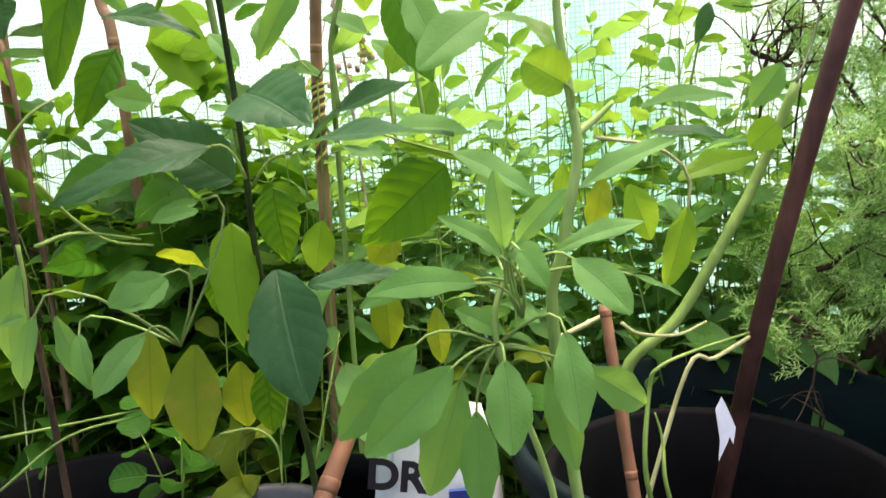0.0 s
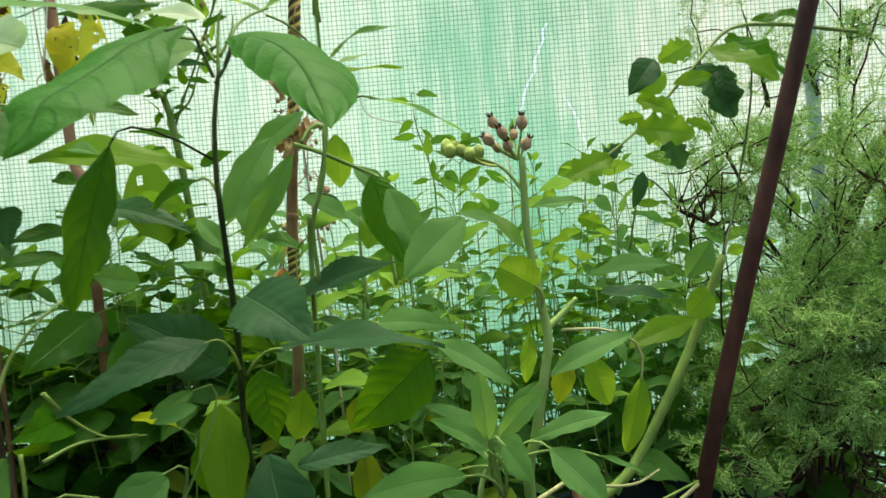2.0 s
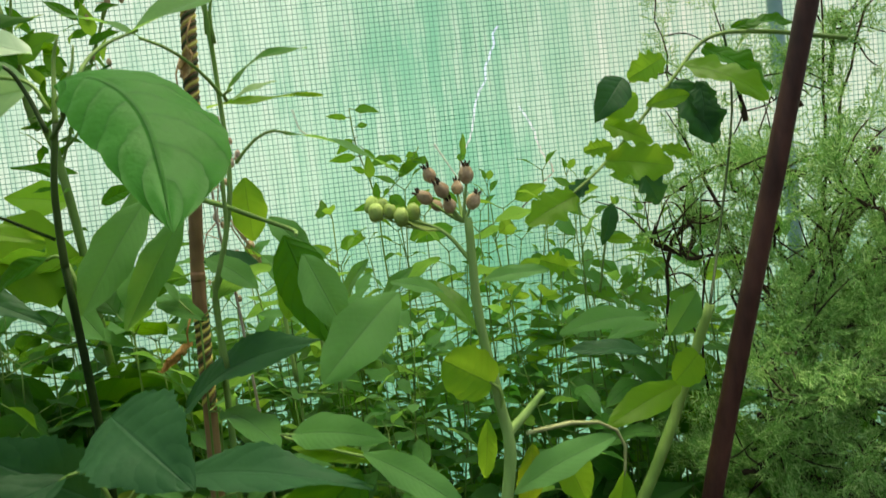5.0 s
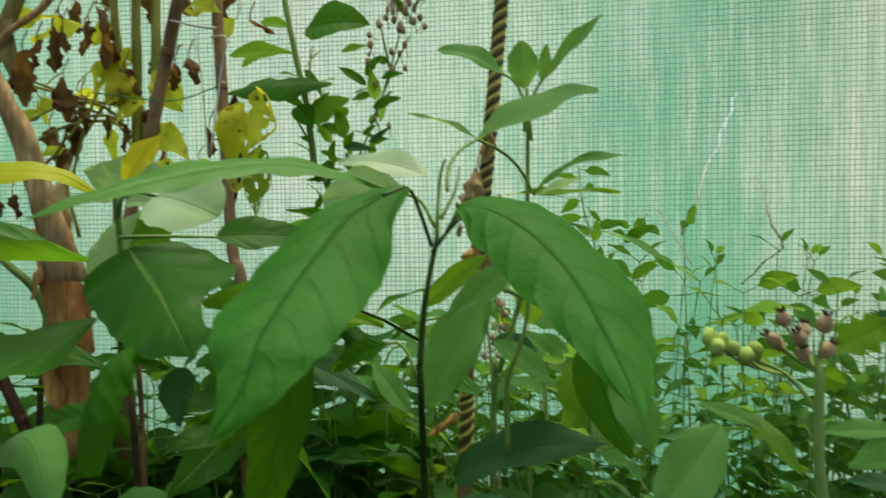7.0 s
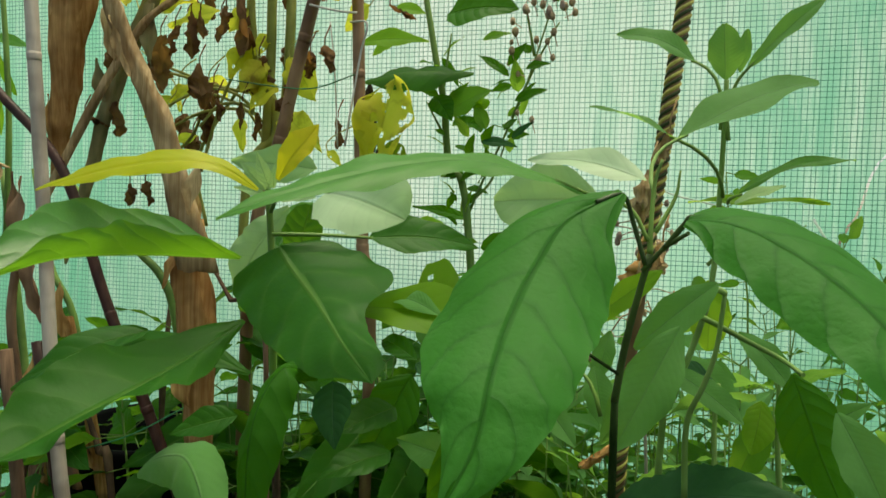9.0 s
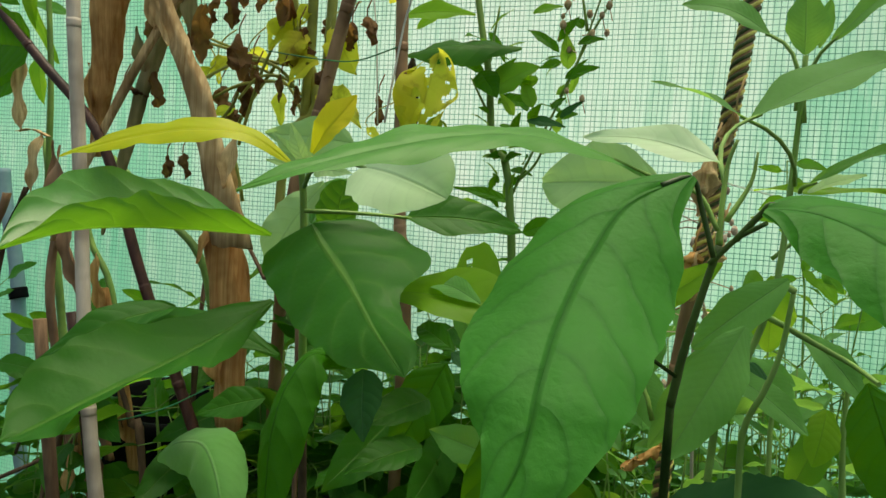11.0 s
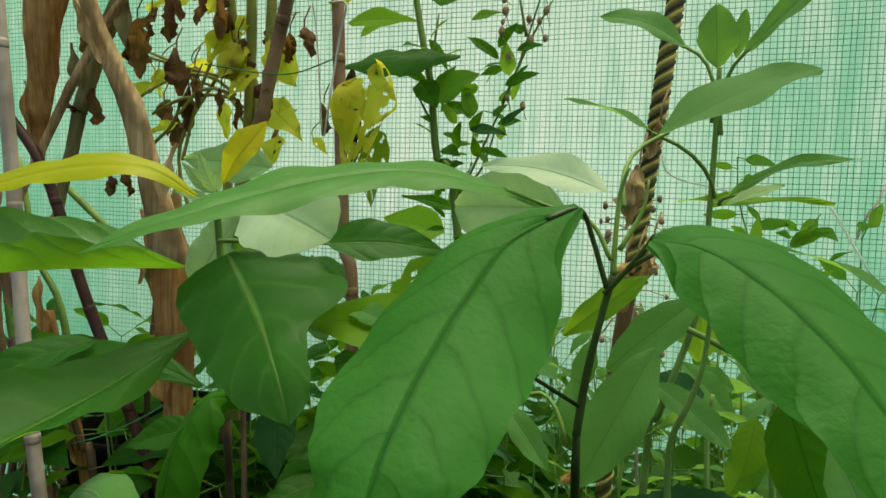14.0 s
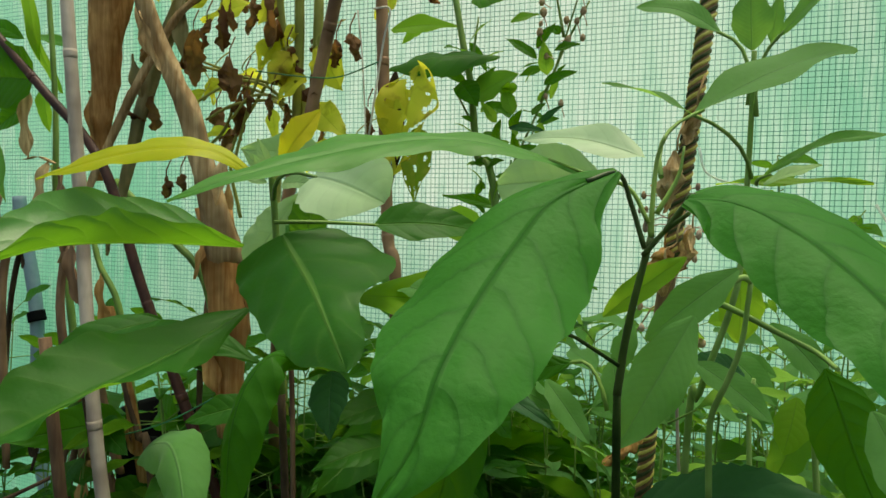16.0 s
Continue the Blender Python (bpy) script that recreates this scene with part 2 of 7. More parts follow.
SOIL = plain_material("soil_litter", (0.010, 0.008, 0.005), (0.035, 0.025, 0.016), 0.95, 22.0, bump=0.9)
POT_BLACK = plain_material("pot_black_plastic", (0.0030, 0.0033, 0.0036), (0.006, 0.0064, 0.007), 0.7, 9.0, bump=0.1, spec=0.04)
POT_TEAL = plain_material("pot_teal_plastic", (0.002, 0.009, 0.010), (0.004, 0.014, 0.016), 0.6, 9.0, bump=0.1, spec=0.12)
POT_GREY = plain_material("pot_grey_plastic", (0.03, 0.032, 0.036), (0.06, 0.063, 0.07), 0.45, 9.0, bump=0.1)
PLASTIC_WHITE = plain_material("label_white_plastic", (0.55, 0.57, 0.62), (0.72, 0.74, 0.78), 0.4, 30.0, bump=0.1)
BAG_WHITE = plain_material("bag_white_film", (0.42, 0.47, 0.47), (0.60, 0.64, 0.64), 0.35, 12.0, bump=0.5)
PLASTIC_BLUE = plain_material("pipe_blue_grey", (0.16, 0.26, 0.30), (0.24, 0.35, 0.38), 0.45, 9.0, bump=0.1)
PRINT_BLACK = plain_material("print_black", (0.01, 0.01, 0.014), (0.02, 0.02, 0.025), 0.4, 30.0, bump=0.0)
PRINT_BLUE = plain_material("print_blue", (0.01, 0.03, 0.16), (0.02, 0.05, 0.22), 0.4, 30.0, bump=0.0)
sm = Mat("mesh_strand_green", 0.5)
scol = sm.ramp(sm.noise(sm.coord("Object"), 5.0, 5.0), (0.35, (0.06, 0.26, 0.16)), (0.68, (0.19, 0.48, 0.35)))
sm.base(scol)
sm.translucent(scol, 0.5)
STRAND = sm.m


def film_material(name, clear):
    """Greenhouse film: milky plastic that passes light on, faintly clouded, with the light and greenery outside painted
    into its tint; clear: the share that is see-through.
    """
    m = Mat(name, 0.35, spec=0.3)
    v = m.coord("Object")
    cloud = m.noise(m.coord("Object", (1.0, 1.0, 0.55)), 2.6, 4.0)
    streak = m.noise(m.coord("Object", (9.0, 1.0, 0.8)), 3.0, 4.0)
    col = m.ramp(m.math("ADD", m.math("MULTIPLY", cloud, 0.75), m.math("MULTIPLY", streak, 0.25)), (0.36, (0.24, 0.66, 0.45)), (0.48, (0.50, 0.82, 0.66)), (0.59, (0.92, 0.98, 0.94)))
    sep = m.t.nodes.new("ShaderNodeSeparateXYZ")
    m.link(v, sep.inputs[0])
    # Light from greenery and a pale wall outside, painted as tint along x.
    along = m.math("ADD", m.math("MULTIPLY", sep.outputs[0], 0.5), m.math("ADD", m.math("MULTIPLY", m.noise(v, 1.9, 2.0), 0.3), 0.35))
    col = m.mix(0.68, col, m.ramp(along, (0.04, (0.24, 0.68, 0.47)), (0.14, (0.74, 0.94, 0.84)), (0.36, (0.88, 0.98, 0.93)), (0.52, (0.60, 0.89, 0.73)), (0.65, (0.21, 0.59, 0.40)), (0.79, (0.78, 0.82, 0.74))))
    patch = m.noise(m.coord("Object", (20.0, 1.0, 2.6)), 2.6, 6.0, 0.65)
    col = m.mix(m.math("MULTIPLY", m.ramp(patch, (0.50, (0, 0, 0)), (0.68, (1, 1, 1))), 0.42), col, (0.93, 0.98, 0.94))
    col = m.mix(m.math("MULTIPLY", m.ramp(patch, (0.34, (1, 1, 1)), (0.50, (0, 0, 0))), 0.34), col, (0.20, 0.60, 0.42))
    thread = m.noise(m.coord("Object", (110.0, 1.0, 2.5)), 3.0, 3.0)
    col = m.mix(m.math("MULTIPLY", m.ramp(thread, (0.42, (0, 0, 0)), (0.62, (1, 1, 1))), 0.28), col, (0.24, 0.62, 0.42))
    # Darker green towards the foot of the film.
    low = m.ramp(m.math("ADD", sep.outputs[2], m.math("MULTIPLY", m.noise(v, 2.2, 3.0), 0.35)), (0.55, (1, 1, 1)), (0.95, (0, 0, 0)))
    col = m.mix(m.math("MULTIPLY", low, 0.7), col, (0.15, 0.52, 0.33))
    m.base(m.mix(0.4, col, (0.5, 0.6, 0.55)))
    m.bump(m.noise(v, 30.0, 3.0), 0.25, 0.004)
    m.translucent(col, 0.92)
    if not clear:
        sway = m.math("MULTIPLY", m.math("SUBTRACT", m.noise(m.coord("Object", (0, 0, 1)), 14.0, 2.0), 0.5), 0.05)
        marks = None
        for x0, slope, z0, z1 in ((0.288, 0.38, 0.71, 0.93), (0.437, -0.38, 0.69, 0.80), (0.378, 1.05, 0.635, 0.69)):
            line = m.math("ADD", m.math("ADD", m.math("MULTIPLY", m.math("SUBTRACT", sep.outputs[2], z0), slope), sway), x0)
            near = m.math("LESS_THAN", m.math("ABSOLUTE", m.math("SUBTRACT", sep.outputs[0], line)), 0.0019)
            near = m.math("MULTIPLY", near, m.math("MULTIPLY", m.math("GREATER_THAN", sep.outputs[2], z0), m.math("LESS_THAN", sep.outputs[2], z1)))
            marks = near if marks is None else m.math("MAXIMUM", marks, near)
        slit = m.t.nodes.new("ShaderNodeBsdfTransparent")
        ms = m.t.nodes.new("ShaderNodeMixShader")
        m.link(marks, ms.inputs[0])
        m.link(m.out.inputs[0].links[0].from_socket, ms.inputs[1])
        m.link(slit.outputs[0], ms.inputs[2])
        m.link(ms.outputs[0], m.out.inputs[0])
    if clear:
        tp = m.t.nodes.new("ShaderNodeBsdfTransparent")
        mx = m.t.nodes.new("ShaderNodeMixShader")
        mx.inputs[0].default_value = clear
        m.link(m.out.inputs[0].links[0].from_socket, mx.inputs[1])
        m.link(tp.outputs[0], mx.inputs[2])
        m.link(mx.outputs[0], m.out.inputs[0])
    return m.m


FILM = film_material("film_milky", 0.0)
FILM_CLEAR = film_material("film_clear", 0.85)

# ---------------------------------------------------------------- mesh helpers
rng = random.Random(7)


def thing(name, label, category, group="", at=(0, 0, 0)):
    ob = tagged(new(name), label, category, group)
    ob.location = at
    return ob


def part(name, bm, material, parent=None, label=""):
    """Links a bmesh as one mesh object, under its thing or part."""
    me = bpy.data.meshes.new(name)
    bm.to_mesh(me)
    bm.free()
    me.materials.append(material)
    ob = new(name, me)
    if parent:
        ob.parent = parent
        ob.matrix_parent_inverse = Matrix.Translation(parent.location).inverted()
    if label:
        ob["label"] = label
    return ob


def smooth_path(points, steps=5):
    """A Catmull-Rom curve through the points."""
    p = [Vector(q) for q in points]
    if len(p) == 2:
        return [p[0].lerp(p[1], i / steps) for i in range(steps + 1)]
    p = [2 * p[0] - p[1], *p, 2 * p[-1] - p[-2]]
    out = []
    for i in range(1, len(p) - 2):
        for k in range(steps):
            t = k / steps
            a, b, c, d = p[i - 1:i + 3]
            out.append(0.5 * (2 * b + (c - a) * t + (2 * a - 5 * b + 4 * c - d) * t * t + (3 * b - a - 3 * c + d) * t ** 3))
    return out + [p[-2]]


def tube(bm, path, r0, r1, sides=7, rough=0.0, knots=0, flat=1.0):
    """A tapered tube along a path, closed at both ends; knots: swollen rings along it."""
    n = len(path)
    rings = []
    ref = Vector((0.3, 0.9, 0.1))
    for i, c in enumerate(path):
        d = (path[min(i + 1, n - 1)] - path[max(i - 1, 0)]).normalized()
        x = d.cross(ref)
        x = (x if x.length > 0.05 else d.cross(Vector((1, 0, 0)))).normalized()
        y = d.cross(x)
        r = r0 + (r1 - r0) * i / max(n - 1, 1)
        if knots and i % knots == knots // 2:
            r *= 1.22
        ring = []
        for k in range(sides):
            a = 2 * math.pi * k / sides
            rr = r * (1 + rough * (rng.random() - 0.5))
            ring.append(bm.verts.new(c + x * rr * math.cos(a) + y * rr * flat * math.sin(a)))
        rings.append(ring)
    for a, b in zip(rings, rings[1:]):
        for k in range(sides):
            bm.faces.new((a[k], a[(k + 1) % sides], b[(k + 1) % sides], b[k])).smooth = True
    bm.faces.new(rings[0][::-1])
    bm.faces.new(rings[-1])


def stem(parent, points, r0, r1, material, name="stem", sides=8, steps=5, rough=0.12, knots=0, label=""):
    bm = bmesh.new()
    tube(bm, smooth_path(points, steps), r0, r1, sides, rough, knots)
    return part(name, bm, material, parent, label)


def outline(shape, u):
    """Half-width of a leaf along its length, 0 to 1."""
    if shape == "ov":
        return (math.sin(math.pi * u ** 0.78) ** 0.85) * (1 - 0.25 * u) * 1.12
    if shape == "se":
        return outline("ov", u) * (1.03 - 0.10 * ((u * 15.0) % 1.0))
    if shape == "el":
        return math.sin(math.pi * min(1, u * 0.97 + 0.015)) ** 0.76
    if shape == "wi":
        return math.sin(math.pi * u ** 0.95) ** 0.8 * (1.05 - 0.1 * u)
    if shape == "wa":
        knots = ((0, 0.05), (0.15, 0.30), (0.33, 0.62), (0.46, 0.84), (0.56, 0.96), (0.64, 1.0), (0.72, 0.95), (0.80, 0.78), (0.87, 0.56), (0.94, 0.26), (1.0, 0.02))
        for (a, p), (b, q) in zip(knots, knots[1:]):
            if u <= b:
                return p + (q - p) * (u - a) / (b - a)
    if shape == "la":
        return math.sin(math.pi * u ** 0.85) ** 0.9
    if shape == "ro":
        return math.sin(math.pi * min(1.0, u * 0.93 + 0.05)) ** 0.42 * (1.0 if u < 0.93 else 0.6)
    if shape == "sh":
        knots = ((0, 0.30), (0.04, 0.52), (0.13, 0.76), (0.25, 0.92), (0.38, 1.0), (0.52, 1.0), (0.64, 0.95), (0.74, 0.83), (0.82, 0.64), (0.89, 0.40), (0.94, 0.20), (1.0, 0.02))
        for (a, p), (b, q) in zip(knots, knots[1:]):
            if u <= b:
                t = (u - a) / (b - a)
                return p + (q - p) * t
    lobe = 0.84 + 0.16 * math.cos(2 * math.pi * (u * 4.2 - 0.1))
    return math.sin(math.pi * min(1, u * 0.95 + 0.03)) ** 0.6 * lobe


def blade(bm, base, tip, ratio, shape, face, bow, fold=0.18, wave=0.02, nu=14, nv=4, curl=0.0, seed=0.0, holes=0.0, twist=0.0, sway=0.0):
    """Adds a leaf blade from base to tip. face: 0 lies flat, 90 hangs facing the camera's side; bow: arch of its length; fold: V across it."""
    base, tip = Vector(base), Vector(tip)
    d = tip - base
    length = d.length
    d.normalize()
    f = radians(face)
    hint = Vector((0.12 * math.sin(f), -math.sin(f), math.cos(f)))
    n = hint - d * hint.dot(d)
    n = (n if n.length > 0.05 else Vector((0.3, -0.6, 0.7)) - d * d.dot(Vector((0.3, -0.6, 0.7)))).normalized()
    s = d.cross(n)
    uvl = bm.loops.layers.uv.verify()
    rows, uvs = [], {}
    for i in range(nu + 1):
        u = i / nu
        w = max(0.5 * ratio * length * outline(shape, u), 0.0004)
        mid = base + d * length * u + n * (bow * length * math.sin(math.pi * u) - curl * length * max(0, u - 0.6) ** 2 * 4)
        mid += s * sway * length * math.sin(math.pi * u)
        tw = twist * (u - 0.3)
        s2, n2 = s * math.cos(tw) + n * math.sin(tw), n * math.cos(tw) - s * math.sin(tw)
        row = []
        for j in range(-nv, nv + 1):
            v = j / nv
            ripple = wave * length * math.sin(u * 11 + seed * 7 + (2.0 if j > 0 else 0.0)) * v * v
            edge = 1 + 0.05 * math.sin(u * 23 + seed * 5 + j) * abs(v)
            q = mid + s2 * w * v * edge * math.cos(fold * 1.2) + n2 * (w * abs(v) * math.sin(fold * 2.0) * (1 - 0.45 * abs(v)) + ripple)
            vert = bm.verts.new(q)
            uvs[vert] = (u, 0.5 + 0.5 * v)
            row.append(vert)
        rows.append(row)
    for i, (a, b) in enumerate(zip(rows, rows[1:])):
        for k in range(2 * nv):
            if holes and 1 < i < nu - 1 and 0 < k < 2 * nv - 1 and noise.noise(Vector((i / nu * 11, k / nv * 3.2, seed * 9))) > 0.62 - 2.6 * holes:
                continue
            fc = bm.faces.new((a[k], a[k + 1], b[k + 1], b[k]))
            fc.smooth = True
            for lp in fc.loops:
                lp[uvl].uv = uvs[lp.vert]


def leaf(parent, base, tip, ratio, shape="ov", face=60, bow=0.08, material=None, stalk=None, r=0.0011, stalk_mat=None, name="leaf", **kw):
    """One leaf as a part of its plant, with its petiole when the point where that leaves the stem is given."""
    bm = bmesh.new()
    if shape == "lo":
        kw.setdefault("nu", 24)
    if shape == "se":
        kw["nu"] = 60
    blade(bm, base, tip, ratio, shape, face, bow, seed=rng.random() * 6, **kw)
    ob = part(name, bm, material or LEAF_DARK, parent)
    if stalk:
        a, b = Vector(stalk), Vector(base)
        d = (Vector(tip) - b).normalized()
        c = b - d * (b - a).length * 0.45
        path = [a.lerp(c, t).lerp(c.lerp(b, t), t) for t in (0, 0.2, 0.4, 0.6, 0.8, 1.0)]
        path.append(b + d * (Vector(tip) - b).length * 0.06)
        bm = bmesh.new()
        tube(bm, path, r * 1.25, r * 0.8, 6)
        part("petiole", bm, stalk_mat or (STEM_SAGE if material == LEAF_SAGE else STEM_GREEN), ob)
    return ob


def along_list(values, u):
    """A smooth value at u, 0 to 1, from values at even steps."""
    n = len(values) - 1
    f = min(max(u, 0.0), 1.0) * n
    i = min(int(f), n - 1)
    t = f - i
    p = [values[min(max(k, 0), n)] for k in (i - 1, i, i + 1, i + 2)]
    return 0.5 * (2 * p[1] + (p[2] - p[0]) * t + (2 * p[0] - 5 * p[1] + 4 * p[2] - p[3]) * t * t + (3 * p[1] - p[0] - 3 * p[2] + p[3]) * t ** 3)


def shaped_leaf(parent, rib, near, far, normal, material, lift_near=(0, 0), lift_far=(0, 0), nu=44, nv=10, quilt=0.0, veins=7.0, wave=0.0012, furrow=0.0008, seed=0.0, name="leaf"):
    """A large leaf on a curved midrib. near, far: half-widths in metres along it; lift: how far each half is raised, in degrees;
    quilt: height of the swellings between the side veins; wave: of the margin's ripple."""
    pts = [Vector(p) for p in rib]
    cx = [[p[k] for p in pts] for k in range(3)]
    mids = [Vector([along_list(c, i / nu) for c in cx]) for i in range(nu + 1)]
    n0 = Vector(normal).normalized()
    bm = bmesh.new()
    uvl = bm.loops.layers.uv.verify()
    rows, uvs = [], {}
    for i, mid in enumerate(mids):
        u = i / nu
        d = (mids[min(i + 1, nu)] - mids[max(i - 1, 0)]).normalized()
        n = (n0 - d * n0.dot(d)).normalized()
        side = n.cross(d)
        row = []
        for j in range(-nv, nv + 1):
            v = abs(j) / nv
            w = max(along_list(near if j > 0 else far, u), 0.0002)
            lift = radians(along_list(lift_near if j > 0 else lift_far, u)) * (0.55 + 0.45 * v)
            s = side if j > 0 else -side
            ph = (u + 0.025 - 0.08 * v - 0.125 * v * v) * veins + (0.45 if j > 0 else 0.0)
            swell = quilt * (abs(math.sin(math.pi * (ph + 0.5))) ** 0.8) * math.sin(math.pi * min(1.0, v * 0.95 + 0.03)) * math.sin(math.pi * u) ** 0.5
            ripple = wave * v * v * (math.sin(u * 19 + seed * 3 + (1.7 if j > 0 else 0.0)) + 0.6 * math.sin(u * 41 + seed * 5)) * math.sin(math.pi * u) ** 0.6
            ragged = 1 + 0.018 * v * math.sin(u * 63 + seed + j)
            q = mid + s * (w * v * ragged * math.cos(lift)) + n * (w * v * math.sin(lift) + swell + ripple - furrow * math.exp(-60 * v * v))
            vert = bm.verts.new(q)
            uvs[vert] = (u, 0.5 + 0.5 * j / nv)
            row.append(vert)
        rows.append(row)
    for a, b in zip(rows, rows[1:]):
        for k in range(2 * nv):
            fc = bm.faces.new((a[k], a[k + 1], b[k + 1], b[k]))
            fc.smooth = True
            for lp in fc.loops:
                lp[uvl].uv = uvs[lp.vert]
    return part(name, bm, material, parent)


def ball(bm, centre, r, squash=1.0, seg=8, rings=6):
    made = bmesh.ops.create_uvsphere(bm, u_segments=seg, v_segments=rings, radius=r)
    for v in made["verts"]:
        v.co = Vector((v.co.x, v.co.y, v.co.z * squash * (1.0 if v.co.z < 0 else 1.25))) * (1 + 0.26 * (rng.random() - 0.5)) + Vector(centre)
    for fc in bm.faces:
        fc.smooth = True


# ---------------------------------------------------------------- ground, film walls and roof
def grid_sheet(name, material, corner, ux, uy, nx, ny, bulge, label, wave=0.0):
    bm = bmesh.new()
    corner, ux, uy = Vector(corner), Vector(ux), Vector(uy)
    nrm = ux.cross(uy).normalized()
    rows = []
    for j in range(ny + 1):
        row = []
        for i in range(nx + 1):
            p = corner + ux * i / nx + uy * j / ny
            row.append(bm.verts.new(p + nrm * (bulge * math.sin(math.pi * i / nx) + wave * noise.noise(p * 1.7))))
        rows.append(row)
    for a, b in zip(rows, rows[1:]):
        for i in range(nx):
            bm.faces.new((a[i], a[i + 1], b[i + 1], b[i])).smooth = True
    ob = part(name, bm, material)
    return tagged(ob, label, "greenhouse film" if "film" in label else "wall", kind="structure")


NET_Y = 1.33


def net_y(x, z):
    return NET_Y + 0.012 * math.sin(x * 2.3 + z) + 0.008 * math.sin(z * 4.1 + x * 1.3)


def film_wall():
    bm = bmesh.new()
    rows = []
    for j in range(41):
        rows.append([bm.verts.new((-2.2 + 4.8 * i / 90, net_y(-2.2 + 4.8 * i / 90, 2.1 * j / 40 - 0.02) + 0.004, 2.1 * j / 40 - 0.02)) for i in range(91)])
    for a, b in zip(rows, rows[1:]):
        for i in range(90):
            bm.faces.new((a[i], a[i + 1], b[i + 1], b[i])).smooth = True
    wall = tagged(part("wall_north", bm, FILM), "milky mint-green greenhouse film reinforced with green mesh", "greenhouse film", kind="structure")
    bm = bmesh.new()
    cell, hw = 0.0078, 0.00052
    x = -1.5
    while x < 1.9:
        pts = []
        drift = 0.0012 * rng.uniform(-1, 1)
        for k in range(25):
            z = 1.75 * k / 24
            xx = x + drift * math.sin(z * 3) + 0.0008 * rng.uniform(-1, 1)
            pts.append((bm.verts.new((xx - hw, net_y(xx, z), z)), bm.verts.new((xx + hw, net_y(xx, z), z))))
        for a, b in zip(pts, pts[1:]):
            bm.faces.new((a[0], a[1], b[1], b[0]))
        x += cell
    z = 0.0
    while z < 1.75:
        pts = []
        lean = rng.uniform(-0.0008, 0.0008)
        for k in range(49):
            xx = -1.5 + 3.4 * k / 48
            zz = z + lean + 0.003 * math.sin(xx * 1.9) + 0.0007 * rng.uniform(-1, 1)
            pts.append((bm.verts.new((xx, net_y(xx, zz) - 0.0006, zz - hw)), bm.verts.new((xx, net_y(xx, zz) - 0.0006, zz + hw))))
        for a, b in zip(pts, pts[1:]):
            bm.faces.new((a[0], b[0], b[1], a[1]))
        z += cell
    tagged(part("mesh_strands", bm, STRAND, wall), kind="stuff")


def ground():
    bm = bmesh.new()
    rows = []
    xs = [-60, -12, -4, -2] + [-1.6 + 3.6 * i / 70 for i in range(71)] + [2.4, 4, 12, 60]
    ys = [-60, -12, -4, -1.5] + [-0.8 + 2.4 * i / 50 for i in range(51)] + [2, 4, 12, 60]
    for y in ys:
        rows.append([bm.verts.new((x, y, 0.012 * noise.noise(Vector((x * 9, y * 9, 0))) + 0.006 * noise.noise(Vector((x * 31, y * 31, 3))))) for x in xs])
    for a, b in zip(rows, rows[1:]):
        for i in range(len(xs) - 1):
            bm.faces.new((a[i], a[i + 1], b[i + 1], b[i])).smooth = True
    tagged(part("ground", bm, SOIL), "dark damp soil with leaf litter", "ground", kind="structure")


ground()
film_wall()
grid_sheet("wall_west", FILM_CLEAR, (-2.2, -2.6, -0.02), (0, 3.93, 0), (0, 0, 2.1), 20, 10, 0.03, "clear greenhouse film side wall")
grid_sheet("wall_east", FILM_CLEAR, (2.6, 1.33, -0.02), (0, -3.93, 0), (0, 0, 2.1), 20, 10, 0.03, "clear greenhouse film side wall")
grid_sheet("wall_south", FILM_CLEAR, (2.6, -2.6, -0.02), (-4.8, 0, 0), (0, 0, 2.1), 20, 10, 0.03, "clear greenhouse film end wall")
grid_sheet("ceiling", FILM_CLEAR, (-2.2, -2.6, 2.08), (4.8, 0, 0), (0, 3.94, 0), 24, 20, 0.25, "clear greenhouse film roof")

# ---------------------------------------------------------------- young tree with a dark stem and long drooping leaves
A = thing("young_tree", "young tree with dark slender stem and large drooping green leaves", "tree", at=(0.02, 0.70, 0.0))
stem(A, [(0.02, 0.70, 0.0), (0.015, 0.70, 0.25), (-0.005, 0.683, 0.424), (0.001, 0.660, 0.519), (0.001, 0.644, 0.633)], 0.0030, 0.0020, STEM_DARK, name="trunk", steps=6)
stem(A, [(0.001, 0.644, 0.633), (0.004, 0.637, 0.657), (0.008, 0.631, 0.679), (0.014, 0.628, 0.706)], 0.0020, 0.0015, STEM_MOSS, steps=6)
stem(A, [(0.014, 0.628, 0.706), (0.014, 0.630, 0.718), (0.015, 0.633, 0.739), (0.018, 0.633, 0.750)], 0.0015, 0.0007, STEM_GREEN, name="shoot")
stem(A, [(0.011, 0.628, 0.698), (0.020, 0.625, 0.709), (0.029, 0.612, 0.716)], 0.0013, 0.0009, STEM_MOSS, name="shoot")
shaped_leaf(A, [(0.001, 0.610, 0.733), (-0.021, 0.590, 0.720), (-0.031, 0.562, 0.699), (-0.035, 0.532, 0.681), (-0.035, 0.505, 0.667), (-0.036, 0.492, 0.652), (-0.043, 0.480, 0.635)], (0.0030, 0.0240, 0.0320, 0.0300, 0.0240, 0.0150, 0.0003), (0.0030, 0.0170, 0.0270, 0.0290, 0.0220, 0.0110, 0.0003), (0.10, -0.75, 0.66), LEAF_QUILTED, (-8, -14, -10, -6), (-12, -18, -14, -8), quilt=0.0026, wave=0.0018, seed=1.0)
